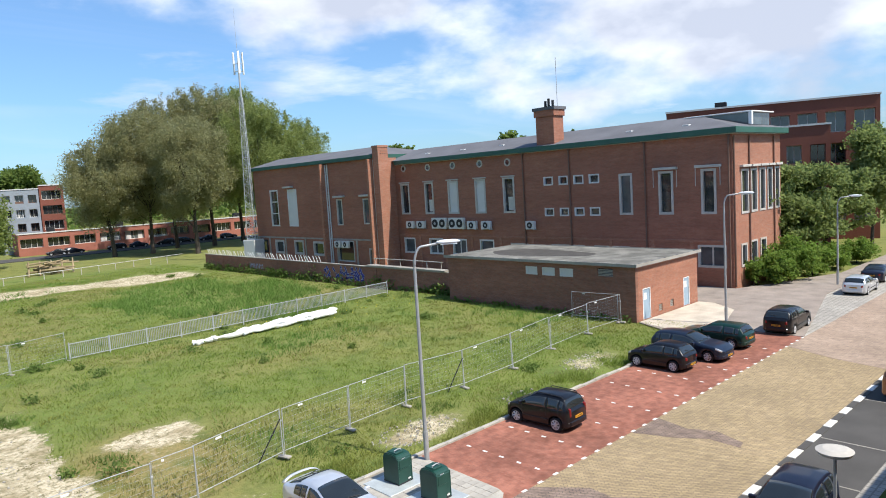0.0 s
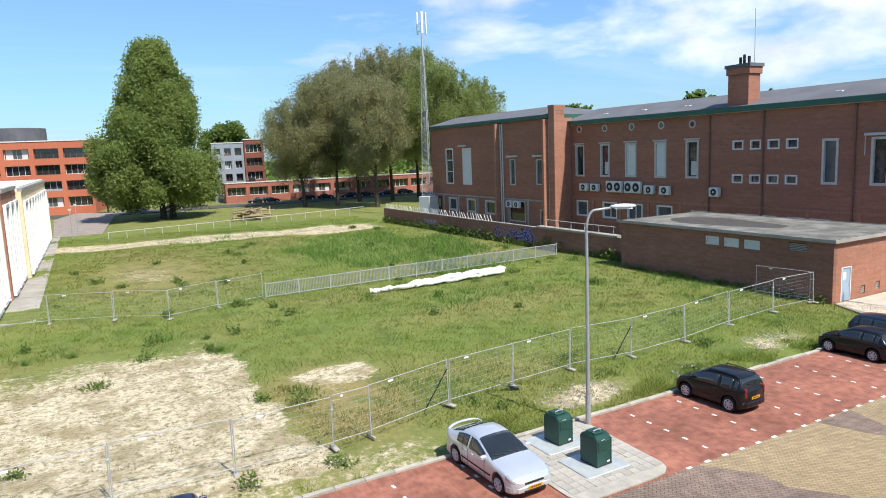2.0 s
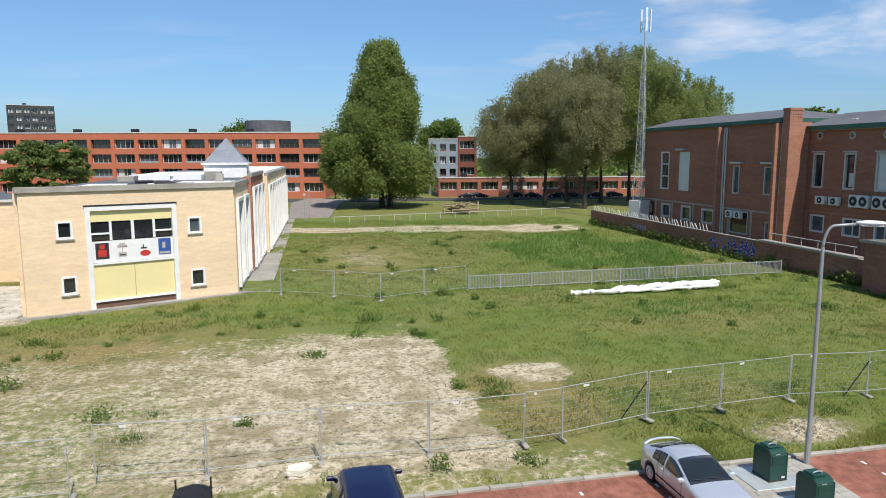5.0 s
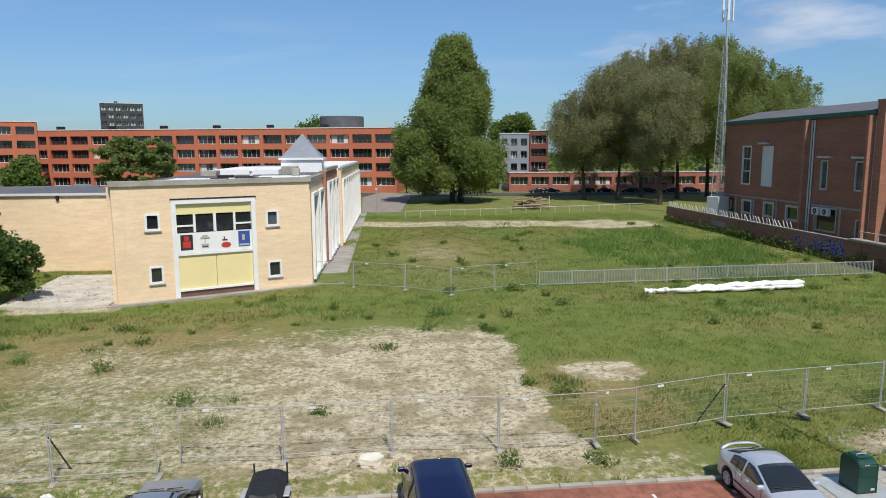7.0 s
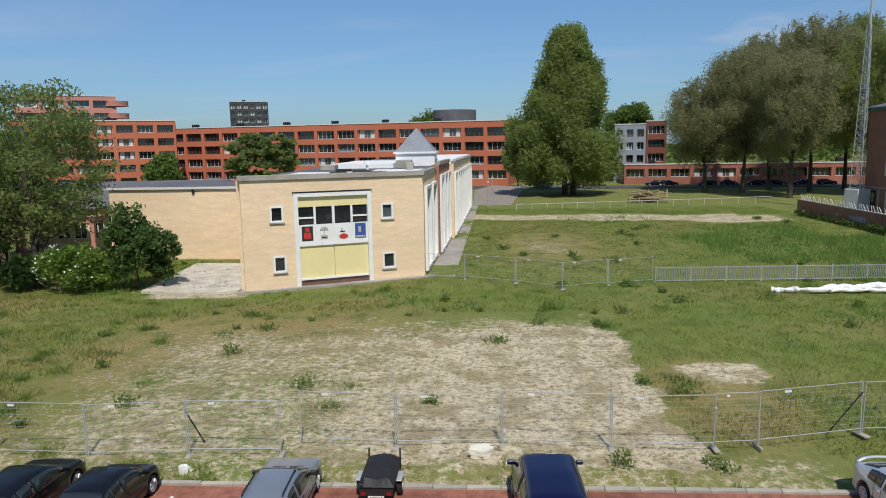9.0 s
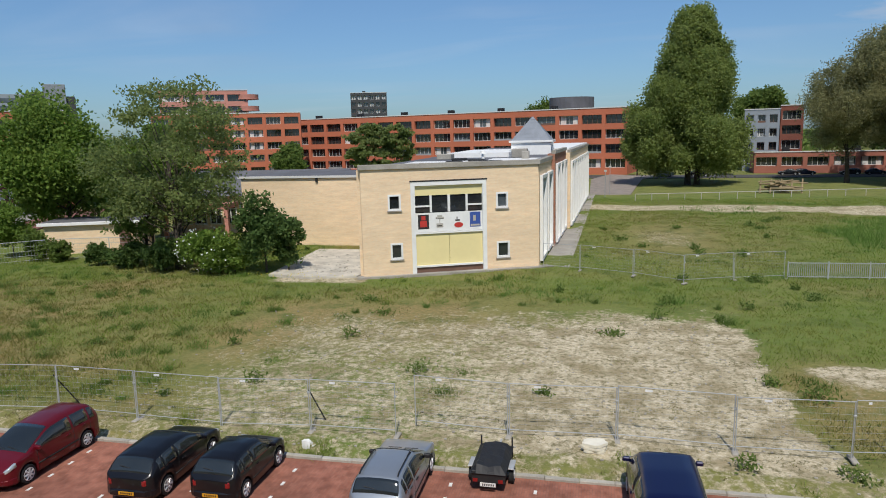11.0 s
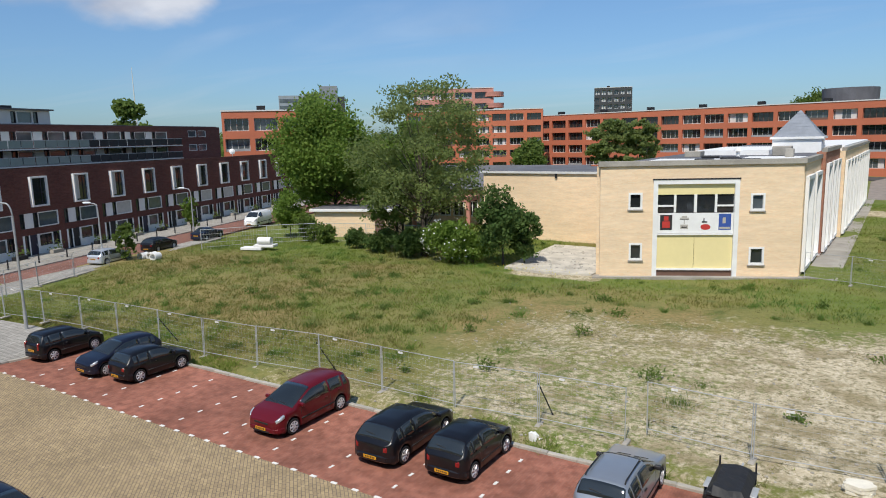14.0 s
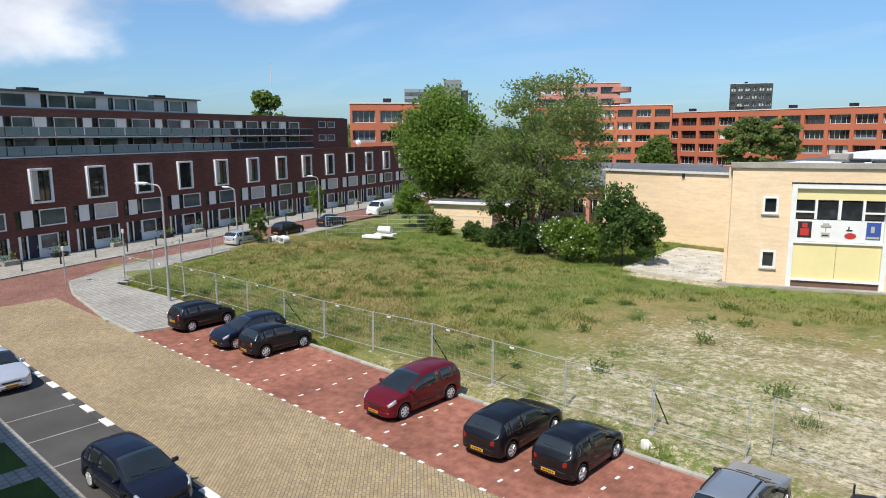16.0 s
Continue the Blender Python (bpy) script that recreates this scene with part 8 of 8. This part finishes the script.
for k, (x, y, h, c) in enumerate(((43.0, 135.5, 20.5, 7.6), (49.5, 134.0, 25.5, 8.4), (57.0, 140.5, 29.5, 8.8), (53.0, 121.5, 23.5, 7.6), (63.0, 136.0, 31.0, 8.8), (71.5, 140.0, 31.5, 9.4), (68.0, 124.0, 27.0, 8.0), (81.0, 131.0, 24.5, 8.0))):
    tree(x, y, h * 1.05, c * 1.12, "vase", M["leaf_olive"] if k < 5 else M["leaf_olive2"], 0.22, 190, 0.42, 30 + k, "tall olive-green feathery poplar in the park group", fork=0.3)
tree(-51.2, 56.6, 16.9, 7.3, "shrub", M["leaf_bright"], 0.25, 300, 0.25, 51, "full bright green leafy tree beside the hut")
tree(-43.6, 60.5, 13.5, 4.2, "round", M["leaf_bright"], 0.28, 260, 0.18, 58, "bright green tree beside the hut")
tree(-32.9, 47.4, 14.8, 6.0, "layer", M["leaf_airy"], 0.17, 200, 0.2, 52, "open layered tree with several dark stems", stems=3)
tree(-37.0, 49.2, 9.0, 3.2, "layer", M["leaf_dense"], 0.19, 240, 0.14, 53, "open layered tree with several dark stems", stems=2)
tree(-25.0, 46.9, 6.9, 2.5, "shrub", M["leaf_dark"], 0.2, 330, 0.1, 54, "tall dark green rounded shrub", name="shrub")
tree(-23.4, 47.4, 4.9, 1.6, "shrub", M["leaf_dark"], 0.19, 420, 0.08, 64, "dark green shrub beside the rubble", name="shrub")
for k, (x, y, h, c, m) in enumerate(((-29.3, 46.0, 3.7, 2.6, "leaf_bright"), (-27.4, 46.4, 3.3, 1.8, "leaf_bright"), (-33.5, 46.6, 2.6, 2.2, "leaf_dark"), (-37.4, 47.3, 2.4, 1.8, "leaf_dark"), (-40.9, 48.0, 2.0, 1.3, "leaf_dark"), (-48.2, 49.3, 3.0, 1.7, "leaf_dense"), (-45.6, 49.0, 2.2, 1.3, "leaf_dense"), (-52.0, 50.6, 5.2, 2.2, "leaf_bright"))):
    tree(x, y, h, c, "shrub", M[m], 0.17, 330, 0.06, 70 + k, "bushy green shrub at the meadow's edge", name="shrub")
rng = np.random.default_rng(5)
d = rng.normal(size=(160, 3)); d /= np.linalg.norm(d, axis=1)[:, None]
bl = np.array([-29.3, 46.0, 1.9]) + d * np.array([2.5, 2.4, 1.75])
fl = tagged(leaf_mesh("blossom", bl[bl[:, 1] < 46.5], 0.12 * np.ones((bl[:, 1] < 46.5).sum()), M["white"], None, 0, 6), "white blossom on the shrub", "blossom", kind="stuff")
tree(-54.9, 33.9, 4.0, 1.15, "shrub", M["leaf_dense"], 0.15, 420, 0.05, 81, "young green sapling behind the pipes", name="sapling")
tree(-64.4, 47.8, 4.6, 1.1, "round", M["leaf_bright"], 0.17, 300, 0.06, 82, "slim street tree before the houses")
# park border and school yard
for k, (x, y, h, c, kd, m) in enumerate(((8.0, 160.5, 8.5, 2.6, "round", "leaf_bright"), (-49, 140, 13, 4.6, "layer", "leaf_airy"), (-41.8, 138, 12.6, 4.0, "layer", "leaf_airy"), (27, 162, 7, 3.2, "round", "leaf_bright"), (-58, 120, 10, 4, "round", "leaf_dense"))):
    tree(x, y, h, c, kd, M[m], 0.4, 170, 0.2, 90 + k, "green tree between the buildings")
for k, (x, y, h, c) in enumerate(((70, 25.0, 9.8, 5.6), (65.5, 26.5, 8.4, 4.4), (75.5, 23.5, 9.0, 4.5), (86, 22.0, 15, 5.0))):
    tree(x, y, h, c, "layer" if k < 3 else "round", M["leaf_airy"], 0.26, 200, 0.2, 110 + k, "spreading green tree beside the street")
for k, (x, y, h, c) in enumerate(((58.6, 21.8, 2.6, 2.0), (61.2, 21.6, 3.6, 2.7), (65.0, 21.2, 2.7, 2.1), (57.2, 23.2, 2.4, 1.1), (69.5, 20.6, 2.4, 2.0), (74, 20.2, 2.2, 2.0))):
    tree(x, y, h, c, "shrub", M["leaf_bright"], 0.17, 330, 0.05, 120 + k, "clipped green bush beside the pavement", name="bush")
for k, (x, y, h, c) in enumerate(((92, 78, 19.5, 4), (96, 120, 20, 4.5), (63, 175, 22, 6), (42, 205, 23, 8), (-20, 260, 24, 9), (-96.7, 62.3, 17.9, 3.8))):
    tree(x, y, h, c, "round", M["leaf_dense"], 0.55, 110, 0.3, 140 + k, "green tree behind the rooftops")
tree(67.5, 78.2, 19.0, 3.0, "round", M["leaf_dense"], 0.4, 150, 0.25, 160, "treetop behind the brick building")
tree(83.0, 59.0, 18.2, 1.8, "round", M["leaf_dense"], 0.4, 150, 0.25, 161, "treetop behind the brick building")
# far woods: one uneven band of foliage to the horizon
rng = np.random.default_rng(9)
n_far = 2600
ang = rng.uniform(-1.9, 1.75, n_far)
dist = rng.uniform(330, 620, n_far)
hh = rng.uniform(3, 13, n_far) * (0.7 + 0.5 * np.sin(ang * 9) * np.sin(ang * 23 + 1))
cc = np.stack([-np.sin(ang) * dist, np.cos(ang) * dist, np.maximum(hh, 1)], 1)
off = rng.normal(size=(n_far, 16, 3)) * np.array([5, 5, 2.4])
fw = leaf_mesh("far_woods", (cc[:, None] + off).reshape(-1, 3), 2.6 * np.ones(n_far * 16), M["leaf_dense"], None, 0, 11)
tagged(fw, "distant green woods along the horizon", "woods", kind="stuff")
# creeper on the garden wall's foot and front gardens
rng = np.random.default_rng(17)
pts = []
for i in range(150):
    y = rng.uniform(42, 92)
    pts.append(np.array([41.2, y, 0.1]) + rng.normal(size=(26, 3)) * np.array([0.18, 0.45, 0.28]) + np.array([0, 0, rng.uniform(0, 0.7) * (rng.random() < 0.5)]))
for i in range(40):
    y = rng.uniform(24, 41)
    pts.append(np.array([39.45, y, 0.1]) + rng.normal(size=(14, 3)) * np.array([0.12, 0.3, 0.16]))
pts = np.concatenate(pts)
tagged(leaf_mesh("wall_weeds", pts[pts[:, 2] > 0], 0.2 * np.ones((pts[:, 2] > 0).sum()), M["leaf_dense"], None, 0, 18), "weeds and creeper along the wall's foot", "weeds", kind="stuff")
pts = []
for k, g_ in enumerate(planters):
    c = np.array(g_.matrix_world @ Vector((0.65, 0, 0.5)))
    pts.append(c + rng.normal(size=(60, 3)) * np.array([0.3, 0.4, 0.2 + 0.15 * (k % 3)]))
pts = np.concatenate(pts)
tagged(leaf_mesh("garden_plants", pts[pts[:, 2] > 0.3], 0.16 * np.ones((pts[:, 2] > 0.3).sum()), M["leaf_dense"], None, 0, 19), "small green plants in the troughs", "plants", kind="stuff")


# ---- grass ----
def blades(name, roots, heights, widths, material, label, seed):
    """Single curved-over blades, one triangle each, in tufts."""
    rng = np.random.default_rng(seed)
    n = len(roots)
    a = rng.random(n) * 6.283
    side = np.stack([np.cos(a), np.sin(a), np.zeros(n)], 1) * np.asarray(widths)[:, None] * 0.5
    b = rng.random(n) * 6.283
    lean = np.stack([np.cos(b), np.sin(b), np.zeros(n)], 1) * (np.asarray(heights) * rng.uniform(0.2, 1.3, n))[:, None]
    tip = roots + lean + np.stack([np.zeros(n), np.zeros(n), np.asarray(heights)], 1)
    q = np.stack([roots - side, roots + side, tip], 1).reshape(-1, 3)
    me = bpy.data.meshes.new(name)
    me.vertices.add(3 * n)
    me.vertices.foreach_set("co", q.astype(np.float32).ravel())
    me.loops.add(3 * n)
    me.loops.foreach_set("vertex_index", np.arange(3 * n, dtype=np.int32))
    me.polygons.add(n)
    me.polygons.foreach_set("loop_start", np.arange(0, 3 * n, 3, dtype=np.int32))
    me.update(calc_edges=True)
    me.materials.append(material)
    return tagged(new(name, me), label, "grass", kind="stuff")


def meadow():
    rng = np.random.default_rng(23)
    sets = dict(green=[], dry=[], tall=[], rank=[], moss=[])
    def inside(x, y):
        return 18.95 < y < 104 and x < 41.0 and x > -53.5 - 0.30 * (y - 31) * (y > 31) and not (y < 31 and x < -47 - (y - 18) * 0.48) and not (-17.1 < x < -2.2 and y > 44.4 and y > 45.4 + (x + 16.6) * 0.452 - 0.6) and not (-34 < x < -16 and y > 59) and not (x < -36 and y > 50) and not (x < -17 and y > 60)
    for i in range(64000):
        y = 18.95 + 85 * rng.random() ** 1.7
        x = rng.uniform(-62, 41)
        if not inside(x, y):
            continue
        s = soil(x, y)
        mott = noise.noise((x * 0.55, y * 0.55, 9.0)) * 0.5 + noise.noise((x * 1.7, y * 1.7, 4.0)) * 0.35
        if s > 0.35 and mott < (s - 0.35) * 0.4 - 0.04:
            continue
        zone = noise.noise((x * 0.09, y * 0.09, 2.0))
        west = 1 - smooth(-20, -8, x)
        reeds = (1 - smooth(0.45, 1.05, math.hypot((x - 30) / 11, (y - 64) / 17) + 0.5 * noise.noise((x * 0.2, y * 0.16, 8.0)))) + 0.6 * (1 - smooth(0.5, 1, math.hypot((x - 15) / 9, (y - 90) / 4)))
        z = rise(x, y) - 0.02
        if s < 0.3 and x > -16 and dry(x, y) < 0.45 and zone + 0.35 * mott > 0.34 + 0.1 * rng.random():
            key, h, k = "tall", rng.uniform(0.2, 0.42), 7
        elif reeds > 0.3 + 0.2 * rng.random():
            key, h, k = "tall", rng.uniform(0.35, 0.8), 7
        elif s > 0.35:
            key, h, k = "moss" if rng.random() < 0.6 else ("dry" if rng.random() < 0.7 else "green"), rng.uniform(0.03, 0.09), 11
        else:
            dryness = dry(x, y) * 1.1 - 0.05
            key, h, k = ("dry" if rng.random() < dryness else "green"), rng.uniform(0.08, 0.19) * (1 + 0.3 * west + 0.7 * max(0, zone)), 9
        if y < 20.6 and noise.noise((x * 0.5, y * 0.5, 12.0)) > 0.2 - 0.14 * smooth(7, 12, x):
            key, h, k = "green", rng.uniform(0.15, 0.34), 12
        clump = noise.noise((x * 0.42, y * 0.42, 31.0)) + 0.45 * noise.noise((x * 1.3, y * 1.3, 17.0))
        if s < 0.62 and y < 60 and clump > 0.46 + 0.12 * (s > 0.3) and key != "tall":
            key, h, k = "rank", rng.uniform(0.14, 0.34) * (1 + 0.5 * (clump - 0.46)), 10
        far = 1 + y / 60
        for _ in range(k):
            sets[key].append((x + rng.normal() * 0.13 * far, y + rng.normal() * 0.13 * far, z, h * rng.uniform(0.6, 1.25), (0.017 + 0.015 * rng.random()) * far))
    # upright tussocks standing over the turf
    for i in range(170):
        x, y = rng.uniform(-47, 7), rng.uniform(20.5, 47)
        if not inside(x, y) or (soil(x, y) > 0.55 and rng.random() < 0.85):
            continue
        r, h = rng.uniform(0.1, 0.4) * rng.uniform(0.5, 1.4), rng.uniform(0.18, 0.5)
        key = "rank" if rng.random() < 0.6 else "tall"
        for _ in range(int(60 + 260 * r)):
            dx, dy = rng.normal() * r, rng.normal() * r
            sets[key].append((x + dx, y + dy, rise(x, y) - 0.02, h * rng.uniform(0.4, 1.2), 0.022 + 0.015 * rng.random()))
    for key, m, lab in (("green", "grass", "fresh green meadow grass"), ("dry", "grass_dry", "dry straw-coloured meadow grass"), ("tall", "reed", "tall lush green grass in the hollow"), ("rank", "rank", "dark green rank grass in clumps"), ("moss", "moss", "short olive turf on the sandy ground")):
        a = np.array(sets[key])
        blades("meadow_grass" if key != "tall" else "tall_grass", a[:, :3], a[:, 3], a[:, 4], M[m], lab, 40)
    # weeds: leafy tufts standing over the grass
    pts, siz = [], []
    spots = [(-2.2, 25.3), (-7.6, 27.0), (-14.0, 24.4), (-12.5, 31.5), (7.9, 26.2), (6.5, 27.5), (12.0, 41.8), (19.5, 36.5), (24.5, 34.5), (8.0, 39.5), (9.8, 46.6), (-17.8, 29.5), (-20.3, 23.4), (-17.0, 22.6), (-12.2, 36.2), (-20.5, 34.5), (-28.0, 33.0), (-35, 30), (0.6, 33.5), (14.5, 21.5), (27, 22.2), (35.5, 47.2), (38.2, 45.5), (4.2, 20.2), (7.2, 20.3), (36, 83), (34.5, 88), (33, 38), (28, 41), (-30, 39), (-25, 28.5), (3.0, 37.2)]
    for x, y in spots + [(rng.uniform(-45, 40), rng.uniform(36, 80)) for _ in range(60)]:
        if not inside(x, y): continue
        r, h = rng.uniform(0.15, 0.6), rng.uniform(0.2, 0.6)
        m = int(60 + 120 * r)
        q = rng.normal(size=(m, 3)) * np.array([r, r, h * 0.45]) * 0.6 + np.array([x, y, rise(x, y) + h * 0.45])
        q = q[q[:, 2] > rise(x, y)]
        pts.append(q); siz.append(np.full(len(q), 0.06 + 0.0008 * y))
    tagged(leaf_mesh("meadow_weeds", np.concatenate(pts), np.concatenate(siz), M["leaf_weed"], None, -0.6, 27, long=2.2), "leafy green weeds in the meadow", "weeds", kind="stuff")
    pts = [np.array([rng.uniform(22, 38), rng.uniform(42, 52), 0.35]) + rng.normal(size=3) * np.array([0.5, 0.5, 0.05]) for _ in range(160)] + [np.array([-22 + rng.normal() * 2, 44.2 + rng.normal() * 0.7, 0.4]) for _ in range(70)]
    tagged(leaf_mesh("wild_flowers", np.array(pts), np.full(len(pts), 0.07), M["yellow_flower"], None, 0, 28), "scattered yellow wild flowers", "flowers", kind="stuff")


M["leaf_weed"] = leafy("weed_leaves", (0.13, 0.205, 0.045), (0.20, 0.265, 0.075), 0.55)
M["yellow_flower"] = mat("yellow_petals", (0.62, 0.52, 0.04), 0.8, vary=0.1, scale=4, fine=10, bump=0.0)
meadow()
